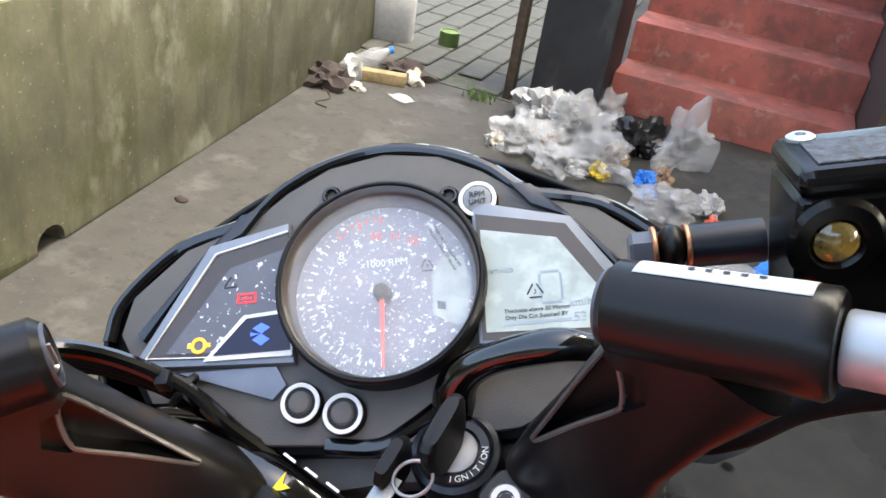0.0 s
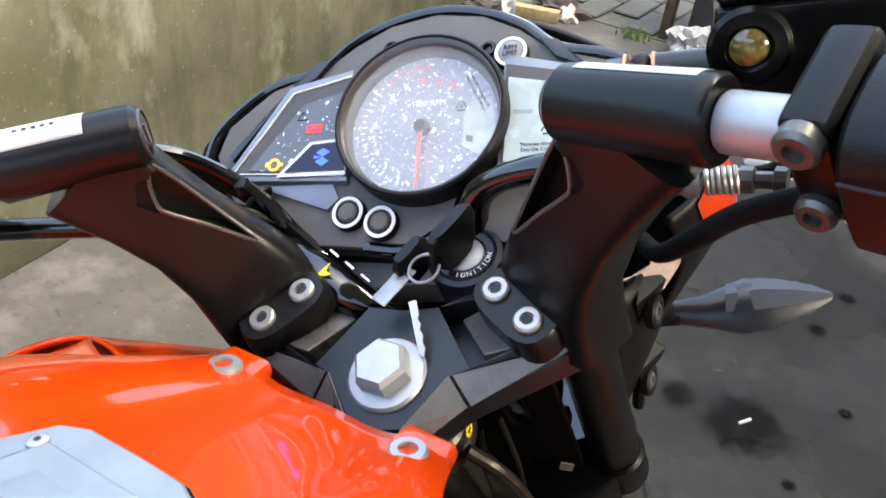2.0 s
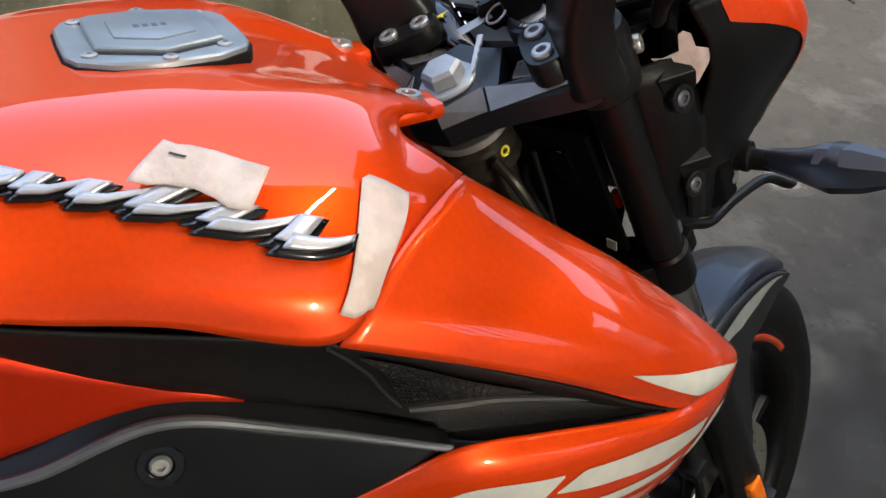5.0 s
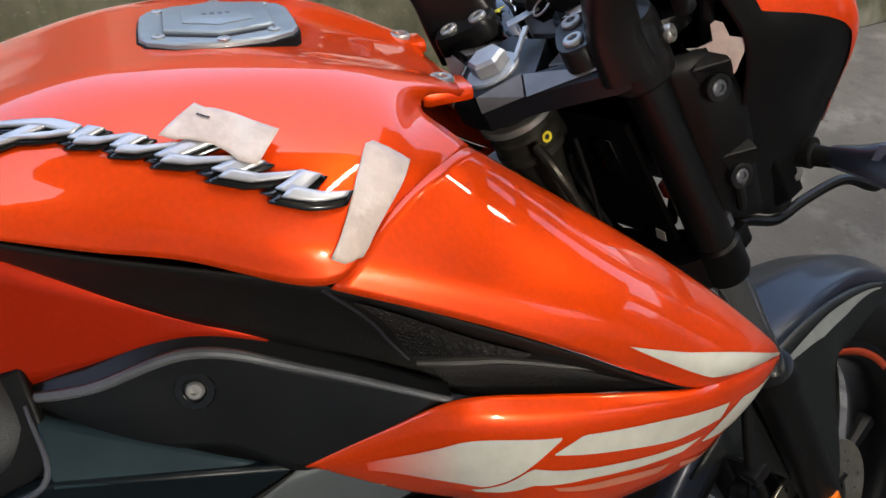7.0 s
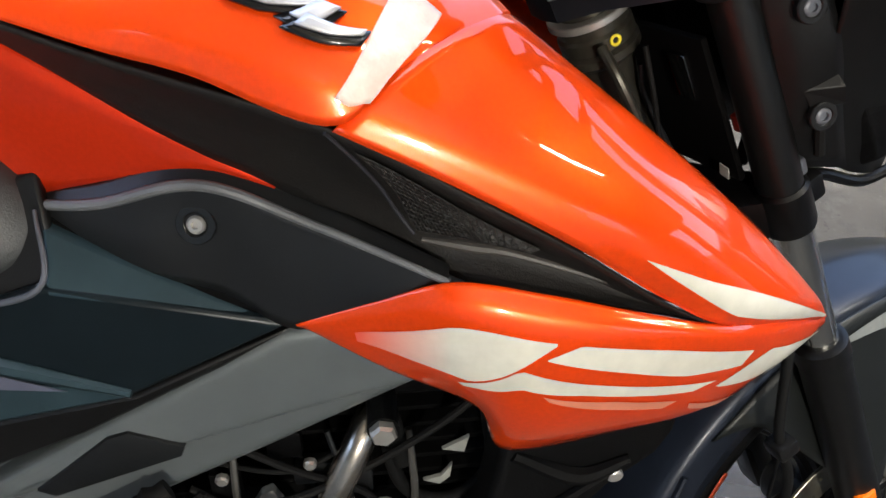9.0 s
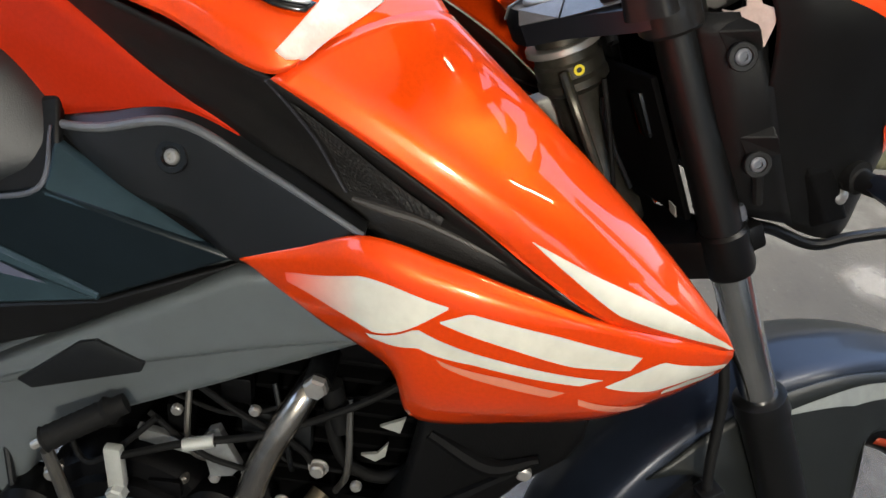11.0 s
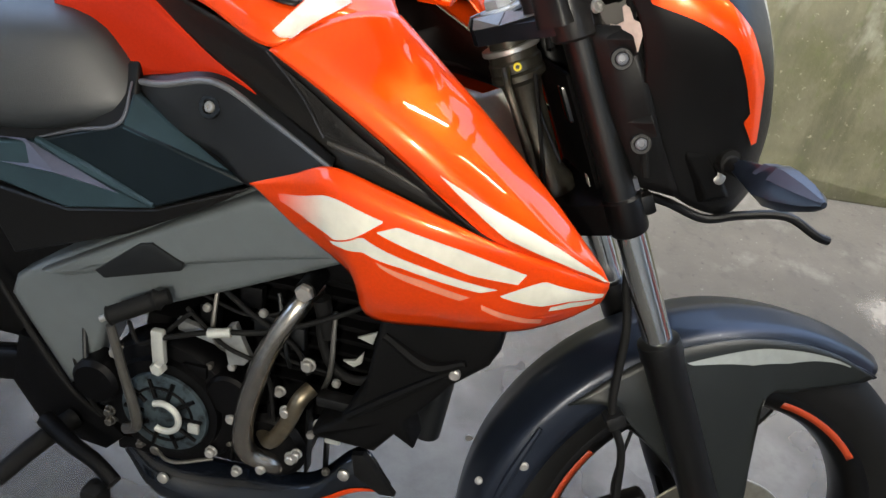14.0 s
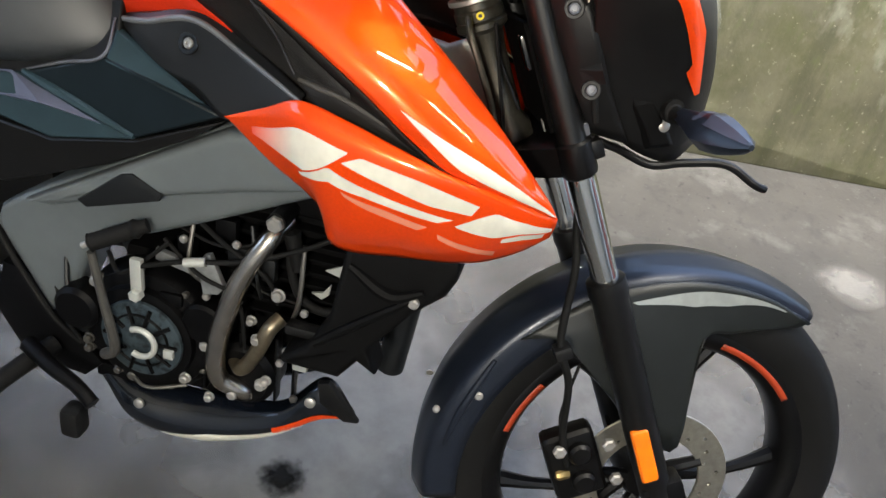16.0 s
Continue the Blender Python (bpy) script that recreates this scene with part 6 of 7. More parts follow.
part("plate_lug", box((.146, -.289, .399), (.152, -.275, .412), .0015), PALE, cv, "pale square lug")
part("starter_case", rod((.06, -.2, .37), (.115, -.2, .37), .05, n=28, bevel=.008), ENGINE_BLACK, eng)
part("crank_cap", rod((.1, -.245, .45), (.132, -.245, .45), .03, n=24, bevel=.004), ENGINE_BLACK, eng)
part("exhaust_header", hose([(.085, -.15, .61), (.114, -.166, .588), (.13, -.195, .53), (.137, -.219, .44), (.13, -.222, .375), (.112, -.19, .345), (.08, -.21, .32)], [.0115, .013, .0132, .0132, .0132, .0132, .0132], 16, 50), EXHAUST, moto, "bent bare-metal exhaust header")
part("oil_pipe", hose([(.11, -.146, .478), (.124, -.156, .466), (.126, -.172, .425), (.122, -.192, .392), (.108, -.208, .39)], .0105, 12, 30), BRASS_DARK, moto, "tarnished metal oil pipe")
part("coolant_hose", hose([(.095, -.143, .60), (.1, -.14, .55), (.1, -.125, .51), (.1, -.095, .497), (.1, -.068, .512), (.1, -.055, .545), (.095, -.06, .6)], .0062, 12, 40), RUBBER, moto, "curved black rubber hose")
part("spark_cap", rod((.1, -.142, .6), (.1, -.13, .55), .011, .009, 14), RUBBER, moto, "rubber spark plug cap")
part("brake_spring_cover", turned((.172, -.372, .560), (-.03, .062, .026), [(.004, 0), (.012, .004)] + [(.0112 if k % 2 else .0106, .006 + .0035 * k) for k in range(15)] + [(.013, .06), (.009, .066), (.009, .075)], 24), RUBBER, moto, "ribbed black rubber boot")
part("boot_tip", rod((.174, -.377, .557), (.172, -.369, .562), .004, n=10), STEEL, moto, "steel tip of the boot")
part("kick_arm", hose([(.165, -.372, .545), (.16, -.365, .48), (.155, -.355, .40), (.14, -.38, .37)], [.0055, .006, .007, .008], 10), STEEL_DARK, moto, "dark steel kick arm")
part("swingarm_pivot", turned((.11, -.418, .433), (1, 0, 0), [(.032, 0), (.032, .03), (.026, .036), (.012, .036)], 28), ENGINE_BLACK, moto, "round swingarm pivot cover")
part("foot_rest_hanger", prism([(-.54, .46), (-.49, .45), (-.44, .37), (-.40, .33), (-.43, .30), (-.52, .31), (-.56, .38)], YZ, .10, .118, .004), ENGINE_BLACK, moto, "black foot-rest hanger")
part("foot_rest", hose([(.12, -.47, .345), (.17, -.49, .335), (.23, -.505, .325)], [.014, .013, .012], 12), RUBBER, moto, "black rubber foot rest")
pd = part("brake_pedal", hose([(.15, -.49, .36), (.17, -.44, .35), (.18, -.40, .34), (.19, -.37, .325)], [.012, .011, .01, .01], 12), ENGINE_BLACK, moto, "black brake pedal")
part("pedal_pad", box((.176, -.412, .268), (.206, -.385, .312), .007), RUBBER, pd).matrix_basis = Matrix.Rotation(0, 4, "X")
part("rear_cable", hose([(.12, -.56, .55), (.13, -.5, .46), (.13, -.46, .4), (.12, -.43, .36)], .004, 10), RUBBER, moto, "black rubber hose by the frame")

BELLY = Sheet([
    [(.085, -.41, .33), (.105, -.408, .318), (.112, -.405, .3), (.10, -.40, .285)],
    [(.09, -.35, .312), (.125, -.35, .293), (.132, -.35, .26), (.10, -.352, .225)],
    [(.09, -.26, .308), (.12, -.26, .288), (.128, -.26, .25), (.08, -.26, .21)],
    [(.09, -.15, .325), (.112, -.15, .314), (.118, -.155, .282), (.075, -.16, .25)],
    [(.09, -.085, .388), (.108, -.09, .37), (.112, -.085, .333), (.085, -.085, .312)],
    [(.098, -.04, .35), (.102, -.036, .344), (.103, -.033, .340), (.098, -.034, .334)],
])
for sgn in (1, -1):
    bp = part("belly_pan", BELLY.shape(36, 14, True, sgn < 0), NAVY_DARK, moto, "dark blue belly pan with ivory and orange flashes", smooth=50, solid=.003)
    part("ivory_flash", sided(sgn, BELLY.patch([(1.5, 2.0), (2.2, 1.7), (3.3, 1.8)], [(1.9, 2.35), (2.6, 2.3), (3.7, 2.2)], 16, 4, -.0008)), DECAL, bp, smooth=60)
    part("orange_flash", sided(sgn, BELLY.patch([(3.05, 1.55), (3.6, 1.75), (4.6, 1.9)], [(3.1, 1.85), (3.6, 2.1), (4.6, 2.15)], 16, 4, -.0008)), ORANGE, bp, smooth=60)
    for q in ((.13, -.339, .29), (.112, -.098, .357)):
        part("pan_bolt", sided(sgn, turned(q, (1, 0, .1), [(.0075, 0), (.0075, .004), (.005, .0055)], 16)), STEEL, bp)
    part("pan_fin", sided(sgn, prism([(-.09, .392), (-.075, .396), (-.03, .342), (-.05, .338), (-.085, .36)], YZ, .104, .113, .002)), BLACK, bp)
    GUARD = [(-.055, .64), (.075, .652), (.0735, .62), (.064, .598), (.03, .565), (-.018, .498), (-.006, .462), (-.03, .476), (-.052, .445), (-.126, .446), (-.128, .455), (-.095, .481), (-.07, .53)]
    du = part("cooling_duct", sided(sgn, prism(GUARD, YZ, .115, .158, .010, 3)), BLACK_ROUGH, moto, "black plastic cooling duct", smooth=40)
    part("duct_ridge", sided(sgn, hose([(.156, -.05, .61), (.16, .0, .585), (.161, .04, .60)], [.006, .008, .004], 8)), BLACK_ROUGH, du)
    part("duct_ridge", sided(sgn, hose([(.158, -.085, .49), (.160, -.04, .53), (.160, .03, .588)], [.005, .006, .004], 8)), BLACK_ROUGH, du)
    part("duct_tail", sided(sgn, box((.12, -.13, .478), (.14, -.075, .492), .004)), BLACK, du)
    for q in ((.158, .03, .583), (.150, -.036, .494)):
        part("duct_bolt", sided(sgn, turned(q, (1, 0, 0), [(.0065, 0), (.0065, .005), (.0045, .0065)], 16)), STEEL, du)
part("frame_downtube", rod((.0, .02, .72), (.0, -.02, .36), .02, n=20), FRAME_DARK, moto, "dark frame down tube")
part("air_box", box((-.10, -.36, .62), (.10, -.08, .86), .02), ENGINE_BLACK, moto, "black air box under the tank")
part("inner_fairing", box((-.105, -.1, .66), (.105, .0, .80), .02), ENGINE_BLACK, moto, "black inner shroud body")
part("rear_inner_guard", box((-.09, -.80, .42), (.09, -.47, .74), .03), BLACK_ROUGH, moto, "black inner rear mudguard")
for sgn in (1, -1):
    part("swingarm", sided(sgn, rings([rounded((.10, y, z), (1, 0, 0), (0, 0, 1), .016, h, 4, 16) for y, z, h in ((-.40, .425, .03), (-.5, .41, .026), (-.7, .37, .022), (-.85, .34, .02))])), ENGINE_BLACK, moto, "black box-section swingarm")

# -- fuel cap: octagonal plate, hinged flap with raised chevrons, screws --
CAPM = Matrix.Translation((0, -.1875, .9945)) @ Matrix.Rotation(radians(-5), 4, "X")
plate = [(.0, .0510), (.026, .0505), (.038, .0455), (.0495, .028), (.0535, 0), (.0495, -.028), (.038, -.0455), (.026, -.0505), (0, -.0510)]
plate = [(x * .97, y * .97) for x, y in plate]
plate = plate + [(-x, y) for x, y in reversed(plate[1:-1])]
cap = part("fuel_cap", prism(plate, CAPM, -.006, .0042, .003, 3), CAP_SILVER, moto, "silver-grey fuel filler cap", smooth=30)
part("cap_gasket", prism([(x * 1.03, y * 1.03) for x, y in plate], CAPM, -.008, .0005, .001), RUBBER, cap)
flap = part("cap_flap", prism([(-.041, 0), (-.027, -.034), (.027, -.034), (.041, 0), (.027, .034), (-.027, .034)], CAPM, .0042, .0075, .0022, 3), CAP_SILVER, cap, "raised six-sided cap flap")
part("key_shutter", prism([(-.016, -.022), (.016, -.022), (.026, 0), (.016, .022), (-.016, .022), (-.026, 0)], CAPM, .0075, .0086, .001), CAP_SILVER, flap)
for sgn in (1, -1):
    part("flap_groove", moved(sided(sgn, hose([(.0285, .0345, .0044), (.0425, 0, .0044), (.0285, -.0345, .0044)], .0012, 6, 3)), CAPM), INK, cap)
for k in range(4):
    part("print_bar", moved(box((-.003, -.009 + .005 * k, .0085), (.002, -.006 + .005 * k, .0088)), CAPM), GREY_TRIM, flap, smooth=0)
for x, y in ((-.0335, .0330), (.0335, .0330), (.0472, .001), (-.0472, .001), (.0317, -.0370), (-.0317, -.0370)):
    sc_ = part("cap_screw", moved(turned((x, y, .0042), (0, 0, 1), [(.0042, 0), (.0042, .001), (.003, .0016), (.0015, .0016), (.0014, .0006)], 14), CAPM), STEEL, cap)
    part("screw_socket", moved(turned((x, y, .0049), (0, 0, 1), [(.0014, 0), (.0014, .0002)], 8), CAPM), INK, sc_)

# -- steering-head gusset --
gus = part("head_gusset", prism([(-.035, .825), (-.013, .822), (.033, .845), (.054, .797), (.087, .737), (.06, .69), (.0, .73)], YZ, -.055, -.035, .005, 3), GUSSET_GREY, moto, "light grey painted head gusset", smooth=40)
part("gusset_edge", hose([(-.034, .035, .845), (-.033, .055, .797), (-.032, .088, .738)], .0055, 10), BRASS_DARK, gus)
part("gusset_hose", hose([(.021, .055, .86), (.021, .062, .835), (.021, .092, .785)], .0022, 10), FRAME_DARK, gus)

# -- tank emblem: an abstract running wave of slanted silver strokes on a black backing --
def emblem():
    a, z = np.array((1.62, 3.78)), np.array((4.22, 5.68))
    run = z - a
    along = run / np.linalg.norm(run)
    up = np.array((.55, -.83)) * .30

    def stroke(pts, half, side, order):
        c = [a + run * q[0] + up * q[1] for q in pts]
        for grow, drop, mt, lift, nm, tag in ((.055, .16, BLACK_GLOSS, -.0026, "emblem_backing", "gloss black emblem backing"), (0, 0, EMBLEM, -.0052, "emblem_stroke", "satin silver emblem stroke")):
            d0, d1 = c[1] - c[0], c[-1] - c[-2]
            e = [c[0] - d0 / np.linalg.norm(d0) * grow, *c[1:-1], c[-1] + d1 / np.linalg.norm(d1) * grow]
            e = [q - up * drop for q in e]
            part(nm, TANK.patch([q - side * (w + grow) for q, w in zip(e, half)], [q + side * (w + grow) for q, w in zip(e, half)], 10, 3, lift - .00012 * order), mt, tank, tag, solid=.0022)

    flat = up / np.linalg.norm(up)
    stroke([(-.005, -1.15), (.035, -.2), (.075, 1.15)], (.075, .10, .085), along, 0)
    stroke([(-.07, 1.20), (.08, 1.05), (.20, .62)], (.05, .085, .10), flat, 1)
    stroke([(.20, .62), (.13, .10), (.03, -.10)], (.085, .06, .03), flat, 2)
    for k in range(5):
        c = .23 + .155 * k
        tall = 1.95 if k == 2 else 1.0
        stroke([(c + .025 * tall, tall), (c, .0)], (.10, .09), along, 3 + 2 * k)
        if k < 4:
            stroke([(c + .005, .0), (c + .07, .16), (c + .15, .86)], (.085, .07, .04), flat, 4 + 2 * k)
    stroke([(.85, .02), (.93, .14), (1.02, .42)], (.085, .06, .03), flat, 14)


emblem()


# ---- loose things on the motorcycle ----
def on_bike(name, shape, material, label, category, m=None, **kw):
    return solo(name, shape, material, label, category, m=BIKE @ m if m is not None else BIKE, **kw)


on_bike("masking_tape", TANK.patch([(4.66, 5.02), (4.75, 5.03), (4.95, 5.3), (5.13, 5.58), (5.25, 5.82)], [(4.06, 6.45), (4.2, 6.68), (4.4, 6.82), (4.55, 7.05), (4.72, 7.12)], 16, 16, -0.0022), TAPE, "strip of pale masking tape across the tank seam", "tape", smooth=60, solid=0.0003)
torn = on_bike("masking_tape", TANK.patch([(3.33, 3.80), (3.40, 3.93), (3.47, 3.97), (3.6, 4.12), (3.70, 4.27), (3.77, 4.36), (3.89, 4.50)], [(3.02, 4.42), (3.14, 4.53), (3.25, 4.55), (3.4, 4.66), (3.50, 4.82), (3.55, 4.95), (3.67, 5.03)], 24, 8, -0.0075), TAPE, "torn square of pale masking tape over the emblem", "tape", smooth=60, solid=0.0003)
part("pen_mark", TANK.patch([(3.34, 4.06), (3.39, 4.13), (3.43, 4.17)], [(3.325, 4.09), (3.375, 4.16), (3.415, 4.20)], 6, 2, -0.0083), INK, torn, "short dark pen mark", smooth=0)
TAPE_M = STEER @ Matrix(((.85, .08, .519, .126), (.52, .02, -.852, .088), (-.08, .995, -.025, -.043), (0, 0, 0, 1)))
on_bike("masking_tape", prism([(-.019, .007), (-.012, .0055), (-.001, .009), (.0, .022), (.0035, .024), (.008, .021), (.010, .010), (.0195, .006), (.017, -.004), (.012, -.013), (.008, -.02), (-.004, -.0205), (-.009, -.014), (-.012, -.003)], TAPE_M, -.0004, .0004), TAPE, "torn piece of pale masking tape behind the headlight cowl", "tape")


def bar_label(sgn, s0, s1, ang, span, label):
    """A paper sticker wrapped on a handlebar riser, with unreadable print."""
    a0, a1 = BAR_IN, BAR_OUT
    ax = (a1 - a0).normalized()
    f = (Vector((0, 1, 0)) - ax * ax.y).normalized()
    u = ax.cross(f)

    def strip(p0, p1, b0, b1, r, n=8):
        vs, fs = [], []
        for i in range(9):
            for j in range(n + 1):
                s = p0 + (p1 - p0) * i / 8
                b = radians(b0 + (b1 - b0) * j / n)
                vs.append(tuple(a0 + ax * s + (f * math.cos(b) + u * math.sin(b)) * (r + .0011 * s / .06)))
        for i in range(8):
            for j in range(n):
                q = i * (n + 1) + j
                fs.append((q, q + 1, q + n + 2, q + n + 1))
        return vs, fs

    ob = on_bike("paper_label", sided(sgn, strip(s0, s1, ang - span / 2, ang + span / 2, .0163)), LABEL, label, "sticker", m=STEER, smooth=60, solid=0.0002)
    for k in range(5):
        p = s0 + (s1 - s0) * (.3 + .1 * k)
        part("print_bar", sided(sgn, strip(p, p + .0022, ang - 3, ang + 3, .0168, 3)), INK, ob)


bar_label(1, .010, .064, 52, 42, "white paper sticker with faint print on a bar riser")
bar_label(-1, .024, .066, 78, 70, "torn white paper sticker on a bar riser")

# keys
key = thing("ignition_key", "black-headed key turned in the ignition lock", "key", m=BIKE @ STEER)
KM = Matrix.Translation((.030, .068, .018)) @ Matrix.Rotation(radians(-26), 4, "Z") @ Matrix.Rotation(radians(-8), 4, "X")
part("key_head", moved(rings([rounded((0, 0, z), (1, 0, 0), (0, 1, 0), .0035, w, 4, 20) for z, w in ((-.012, .010), (-.006, .0155), (.008, .018), (.014, .0165), (.016, .013))]), KM), BLACK, key, "ribbed black plastic key head")
part("key_blade", moved(box((-.0012, -.004, -.022), (.0012, .004, -.01)), KM), STEEL, key)
ringm = thing("key_ring", "steel key ring with a grey tag and a spare key", "keys", m=BIKE @ STEER)
circ = [(.0155 + .0092 * math.cos(t), .0525 + .0066 * math.sin(t), .016 + .004 * math.sin(t + .6)) for t in np.linspace(0, 2 * math.pi, 26)]
part("ring", hose(circ, .0009, 8, 60), STEEL, ringm)
part("tag", moved(box((-.013, -.005, -.0006), (.013, .005, .0006), .0005), Matrix.Translation((-.001, .045, .012)) @ Matrix.Rotation(radians(58), 4, "Z")), ALLOY, ringm, "grey metal tag")
part("spare_head", moved(rings([rounded((0, 0, z), (1, 0, 0), (0, 1, 0), .003, w, 4, 16) for z, w in ((-.012, .006), (-.005, .011), (.006, .013), (.011, .009))]), Matrix.Translation((.006, .061, .011)) @ Matrix.Rotation(radians(-30), 4, "Z")), BLACK, ringm, "black spare key head")
part("spare_blade", moved(prism([(-.002, 0), (.0022, 0), (.0022, -.008), (.001, -.010), (.002, -.013), (.0008, -.016), (.002, -.019), (.001, -.023), (.0018, -.026), (0, -.031), (-.002, -.028)], Matrix.Translation((.0105, .036, .010)) @ Matrix.Rotation(radians(18), 4, "Z") @ Matrix.Rotation(radians(18), 4, "X"), -.0009, .0009), I4), STEEL, ringm, "cut steel blade")


# ---- litter in the yard ----
def crumpled(size, flat, seed, rough=0.5, sub=3):
    """A crumpled bag or wrapper resting on the floor: creased, uneven, flattened below."""
    bm = bmesh.new()
    bmesh.ops.create_icosphere(bm, subdivisions=sub, radius=1.0)
    for v in bm.verts:
        d = v.co.normalized()
        n1 = noise.noise(d * 1.6 + Vector((seed, 0, 0)))
        n2 = abs(noise.noise(d * 4.0 + Vector((0, seed, 0))))
        n3 = abs(noise.noise(d * 9.0 + Vector((0, 0, seed))))
        r = 1 + rough * n1 - rough * 0.8 * n2 - rough * 0.4 * n3
        v.co = Vector((d.x * r * size[0], d.y * r * size[1], max(d.z * r, -flat) * size[2]))
    lo = min(v.co.z for v in bm.verts)
    for v in bm.verts:
        v.co.z -= lo
    return from_bm(bm)


def flake(w, h, seed, lift=0.02):
    """A torn sheet, wavy, lying on the floor."""
    vs, fs, n = [], [], 8
    for i in range(n + 1):
        for j in range(n + 1):
            x, y = (i / n - .5) * w, (j / n - .5) * h
            e = 1 + .18 * noise.noise((i * .7, j * .7, seed))
            vs.append((x * e, y * e, .002 + lift * abs(noise.noise((x * 14, y * 14, seed + 3)))))
    for i in range(n):
        for j in range(n):
            q = i * (n + 1) + j
            fs.append((q, q + n + 1, q + n + 2, q + 1))
    return vs, fs


HEAP = [
    ("plastic_bag", (-.80, 2.72), (.17, .11, .09), PLASTIC_CLEAR, "crumpled clear plastic bag on the floor"),
    ("plastic_bag", (-.62, 2.92), (.19, .15, .16), PLASTIC_CLEAR, "puffed clear plastic bag in the litter heap"),
    ("plastic_bag", (-.78, 3.05), (.16, .14, .12), PLASTIC_WHITE, "white carrier bag in the litter heap"),
    ("plastic_bag", (-.48, 2.72), (.15, .12, .10), PLASTIC_CLEAR, "crumpled clear plastic bag in the litter heap"),
    ("plastic_bag", (-.40, 3.02), (.11, .10, .11), PLASTIC_BLACK, "shiny black bin bag on the litter heap"),
    ("plastic_bag", (-.22, 3.02), (.12, .10, .19), PLASTIC_CLEAR, "upright clear plastic bag by the steps"),
    ("plastic_bag", (-.60, 3.28), (.16, .10, .10), PLASTIC_CLEAR, "clear plastic bag against the black pillar"),
    ("plastic_bag", (-.62, 2.62), (.12, .09, .07), PLASTIC_CLEAR, "flattened clear plastic bag"),
    ("plastic_bag", (-.18, 2.52), (.13, .09, .07), PLASTIC_CLEAR, "crumpled clear bag near the heap"),
    ("paper_wad", (-.45, 2.86), (.06, .05, .05), CARD, "crumpled piece of orange-brown paper"),
    ("paper_wad", (-.05, 2.62), (.055, .05, .06), PLASTIC_WHITE, "white crumpled paper ball"),
    ("paper_wad", (-.70, 2.80), (.05, .04, .05), CARD, "crumpled piece of brown card"),
    ("paper_wad", (-.88, 2.66), (.03, .04, .05), PAPER, "pinkish crumpled paper scrap"),
    ("paper_wad", (-.25, 2.80), (.05, .04, .04), CARD, "crumpled brown card scrap"),
    ("wrapper", (-.47, 2.66), (.06, .045, .04), PLASTIC_YELLOW, "yellow and white snack wrapper"),
    ("wrapper", (-.54, 2.64), (.05, .04, .04), PLASTIC_WHITE, "white crumpled snack wrapper"),
    ("wrapper", (-.30, 2.70), (.05, .035, .05), PLASTIC_BLUE, "bright blue plastic wrapper"),
    ("wrapper", (-.27, 2.62), (.045, .035, .03), PLASTIC_BLUE, "small blue plastic wrapper scrap"),
    ("wrapper", (-.02, 2.50), (.04, .03, .03), PLASTIC_RED, "pinkish red wrapper scrap"),
]
for k, (nm, at, size, mt, label) in enumerate(HEAP):
    solo(nm, crumpled(size, .35, 7.3 * k + 1, .68, 4), mt, label, "litter", "litter heap by the steps", m=pose(at[0], at[1], 0, 0, 0, 47 * k), smooth=30)
for k, (x, y, w, h, mt, label) in enumerate([(-.30, 2.35, .16, .10, PLASTIC_CLEAR, "thin clear plastic sheet on the floor"), (.06, 2.2, .2, .12, PLASTIC_CLEAR, "clear plastic sheet on the floor"), (.18, 2.3, .12, .08, PLASTIC_BLUE, "blue and yellow wrapper on the floor"), (.30, 2.0, .28, .2, PLASTIC_CLEAR, "large clear plastic sheet on the floor"), (.16, 2.08, .1, .05, PAPER, "scrap of pale paper on the floor"), (-1.38, 2.86, .12, .07, PLASTIC_CLEAR, "grey-violet plastic scrap on the floor")]):
    solo("plastic_sheet", flake(w, h, 3.1 * k), mt, label, "litter", "loose sheets", m=pose(x, y, 0, 0, 0, 30 * k), smooth=40, solid=.0006)
# corner by the wall
solo("rag", crumpled((.12, .09, .09), .3, 41, .8), SOOT, "dark matted rag against the wall", "rag", m=pose(-1.70, 2.78, 0))
solo("rag", crumpled((.13, .07, .06), .3, 43, .8), SOOT, "black cloth behind the wood block", "rag", m=pose(-1.50, 3.12, 0, 0, 0, 20))
solo("cloth", crumpled((.06, .05, .09), .3, 45, .5), PLASTIC_WHITE, "greyish white cloth against the wall", "cloth", m=pose(-1.66, 2.93, 0))
solo("paper_wad", crumpled((.05, .04, .05), .3, 47, .6), PAPER, "pinkish paper by the black cloth", "litter", m=pose(-1.42, 3.08, 0))
solo("paper_wad", crumpled((.035, .03, .03), .3, 49, .6), PAPER, "beige scrap beside the rag", "litter", m=pose(-1.57, 2.82, 0))
solo("wood_block", box((-.1, -.028, 0), (.1, .028, .05), .006), WOOD, "short weathered block of wood on the floor", "wood", m=pose(-1.53, 2.99, 0, 0, 0, 18))
bot = thing("plastic_bottle", "empty clear plastic bottle with a blue cap lying by the wall", "bottle", m=pose(-1.66, 3.10, .05, 0, 62, 30))
part("bottle_body", turned((0, 0, -.10), (0, 0, 1), [(.03, 0), (.042, .01), (.042, .06), (.038, .075), (.042, .09), (.042, .14), (.02, .185), (.014, .2)], 20), PLASTIC_CLEAR, bot)
part("bottle_cap", turned((0, 0, .1), (0, 0, 1), [(.016, 0), (.016, .016), (.013, .018)], 16), PLASTIC_BLUE, bot)
solo("wrapper", crumpled((.03, .025, .03), .3, 53, .6), PLASTIC_YELLOW, "yellow scrap by the bottle", "litter", m=pose(-1.74, 3.06, 0))
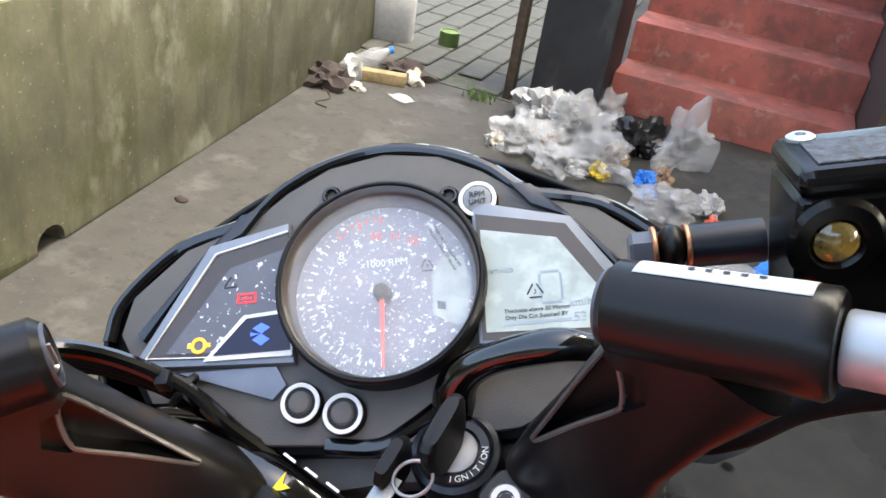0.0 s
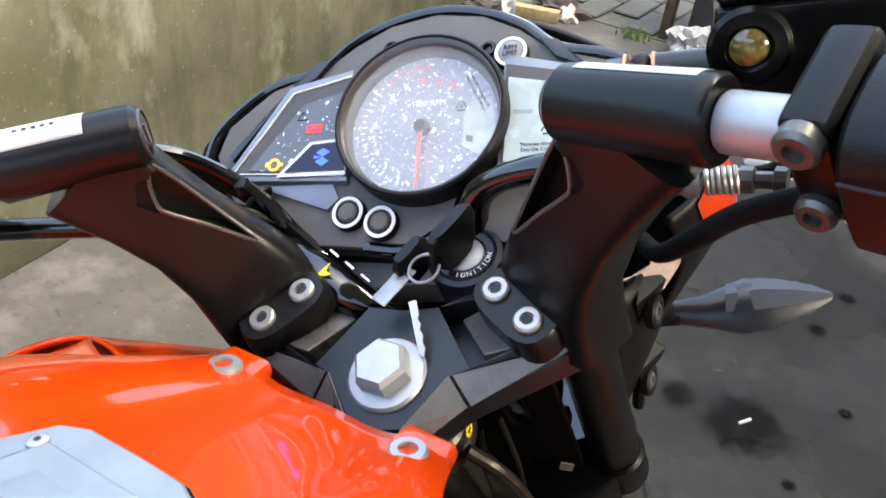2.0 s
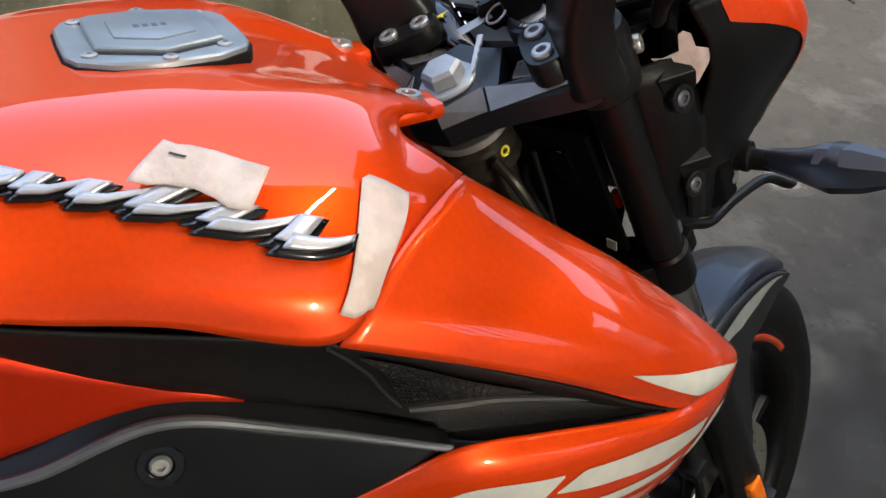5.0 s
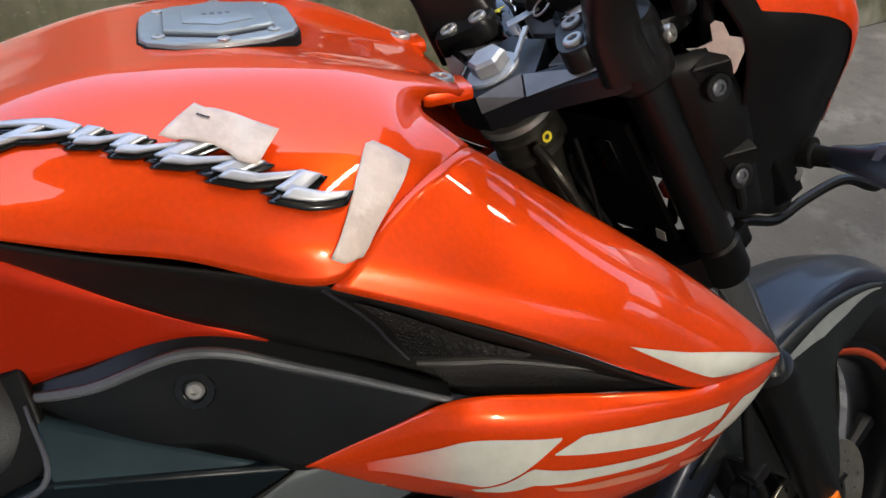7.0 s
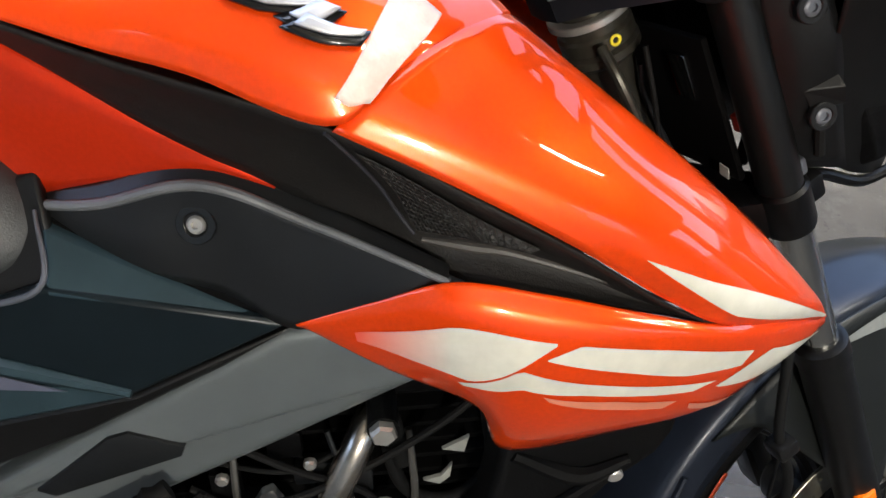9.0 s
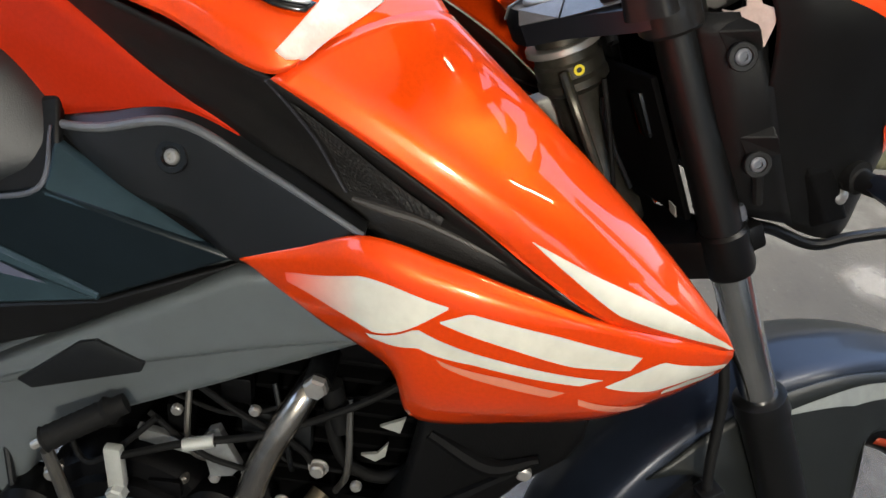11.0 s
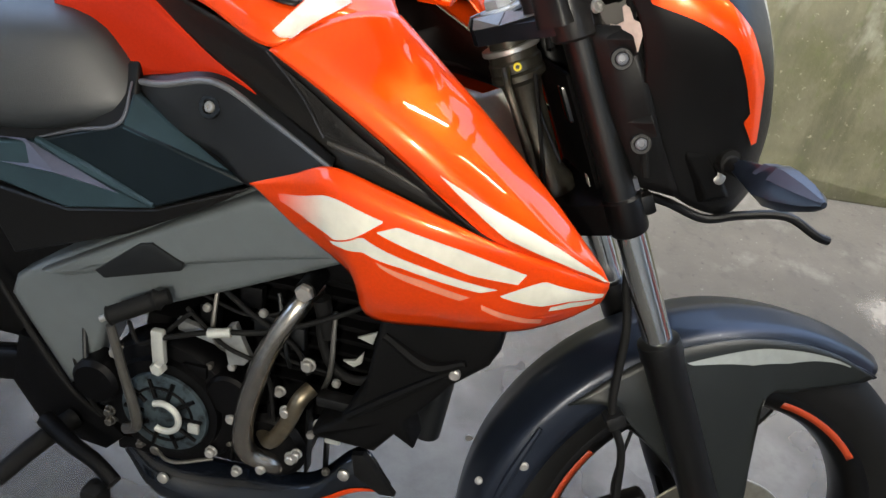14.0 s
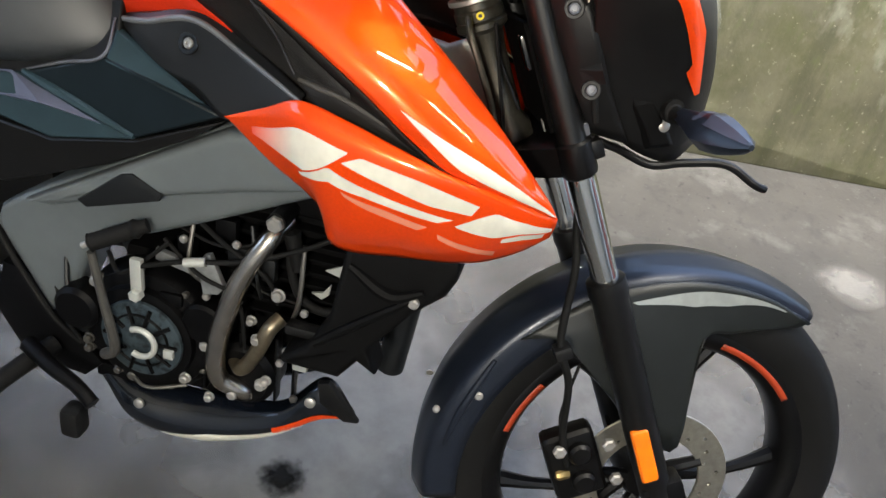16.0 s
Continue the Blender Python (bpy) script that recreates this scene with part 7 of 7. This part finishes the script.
solo("plastic_can", rings([rounded((0, 0, z), (1, 0, 0), (0, 1, 0), w, w * .8, 4, 24) for z, w in ((0, .10), (.02, .115), (.22, .115), (.27, .09), (.3, .03), (.33, .03))]), PLASTIC_WHITE, "white plastic can by the path", "can", m=pose(-1.80, 3.62, 0, 8, 0, 20))
solo("green_tin", turned((0, 0, 0), (0, 0, 1), [(.05, 0), (.052, .004), (.05, .07), (.052, .075), (.045, .075), (.044, .07)], 24), GREEN, "small green tin on the path", "tin", m=pose(-1.52, 3.72, .016))
wd = []
for k in range(40):
    a, h = random.uniform(0, 6.28), random.uniform(.03, .07)
    x, y = random.gauss(0, .035), random.gauss(0, .025)
    wd.append(([(x - .004, y, 0), (x + .004, y, 0), (x + .02 * math.cos(a), y + .02 * math.sin(a), h)], [(0, 1, 2)]))
solo("weeds", join(*wd), GREEN, "tuft of small green weeds at the gate post", "weeds", kind="stuff", m=pose(-1.13, 3.12, 0))
solo("string", hose([(-1.66, 2.72, .004), (-1.6, 2.64, .003), (-1.62, 2.56, .003), (-1.56, 2.54, .003)], .004, 6), SOOT, "dark length of string on the floor", "string")
solo("pebble", crumpled((.022, .018, .014), .4, 61, .3, 2), SOOT, "small dark stone near the wall", "stone", m=pose(-1.50, 1.57, 0))


def blot(r, seed):
    n = 48
    vs = [(0, 0, 0)] + [(r * (1 + .2 * noise.noise((math.cos(t), math.sin(t), seed)) + .06 * noise.noise((math.cos(t) * 5, math.sin(t) * 5, seed))) * math.cos(t), r * (1 + .2 * noise.noise((math.cos(t), math.sin(t), seed)) + .06 * noise.noise((math.cos(t) * 5, math.sin(t) * 5, seed))) * math.sin(t), 0) for t in np.linspace(0, 2 * math.pi, n, endpoint=False)]
    return vs, [(0, 1 + k, 1 + (k + 1) % n) for k in range(n)]


for k, (x, y, r) in enumerate([(-.02, 1.12, .11), (-.16, 1.12, .05), (-.10, 1.50, .055), (.03, 1.56, .03), (.10, 1.02, .02), (.06, 1.75, .03), (-.05, -.19, .05), (-.75, .75, .03), (.15, 1.3, .02)]):
    solo("oil_stain", blot(1, 2.7 * k), OIL, "dark oily blot on the concrete floor", "stain", "oil blots", m=pose(x, y, .004) @ Matrix.Diagonal((r, r, 1, 1)), smooth=0)
# Broad patches put the shade on this floor into its colour.
for k, (x, y, r) in enumerate([(.25, 1.35, .75), (.05, .95, .4), (-.25, 1.75, .5)]):
    solo("shade_patch", blot(1, 50 + 2.1 * k), FLOOR_SHADE, "broad dark patch painted for shade on the concrete floor", "stain", "oil films", m=pose(x, y, .0012 + .0004 * k) @ Matrix.Diagonal((r, r, 1, 1)), smooth=0)
solo("match_stick", box((-.016, -.003, 0), (.016, .003, .005), .001), LABEL, "short white stick on the oil blot", "stick", m=pose(-.02, 1.13, .004, 0, 0, 60))
# First four: worn cement. The broad four paint added brightness into the floor.
for k, (x, y, r) in enumerate([(-1.04, .9, .11), (-.8, 1.4, .1), (-.35, .78, .05), (-.55, .55, .08), (-.25, -.08, .8), (-.45, .42, .5), (-.25, -.55, .42), (-.1, .25, .3)]):
    solo("pale_patch", blot(1, 90 + 3 * k), PALE_FLOOR, "pale patch of worn cement and painted floor brightness", "stain", "pale patches", m=pose(x, y, .0022 + .0003 * k) @ Matrix.Diagonal((r, r, 1, 1)), smooth=0)
for lx, ly, ang in ((0.14, 0.86, 133), (0.60, 1.90, 112)):
    fx = thing("tube_light", "lit tube lamp on the porch ceiling", "lamp", "tube lamps", m=pose(lx, ly, 2.75, 0, 0, ang))
    part("housing", box((-.52, -.03, -.05), (.52, .03, 0), .008), WHITEWASH, fx)
    for s in (-1, 1):
        part("holder", box((s * .51 - .012, -.018, -.10), (s * .51 + .012, .018, -.05), .004), WHITEWASH, fx)

lamp = thing("wall_bulb", "lit round bulb in a white holder on the house wall", "lamp", m=Matrix.Translation((2.2, 0.1, 1.83)))
part("holder", turned((0, 0, .16), (0, 0, -1), [(.0, 0), (.05, .0), (.05, .02), (.022, .03), (.022, .1), (.0, .1)], 20), WHITE, lamp, "white bulb holder")
part("arm", rod((0, 0, .15), (.2, 0, .15), .012), WHITE, lamp)
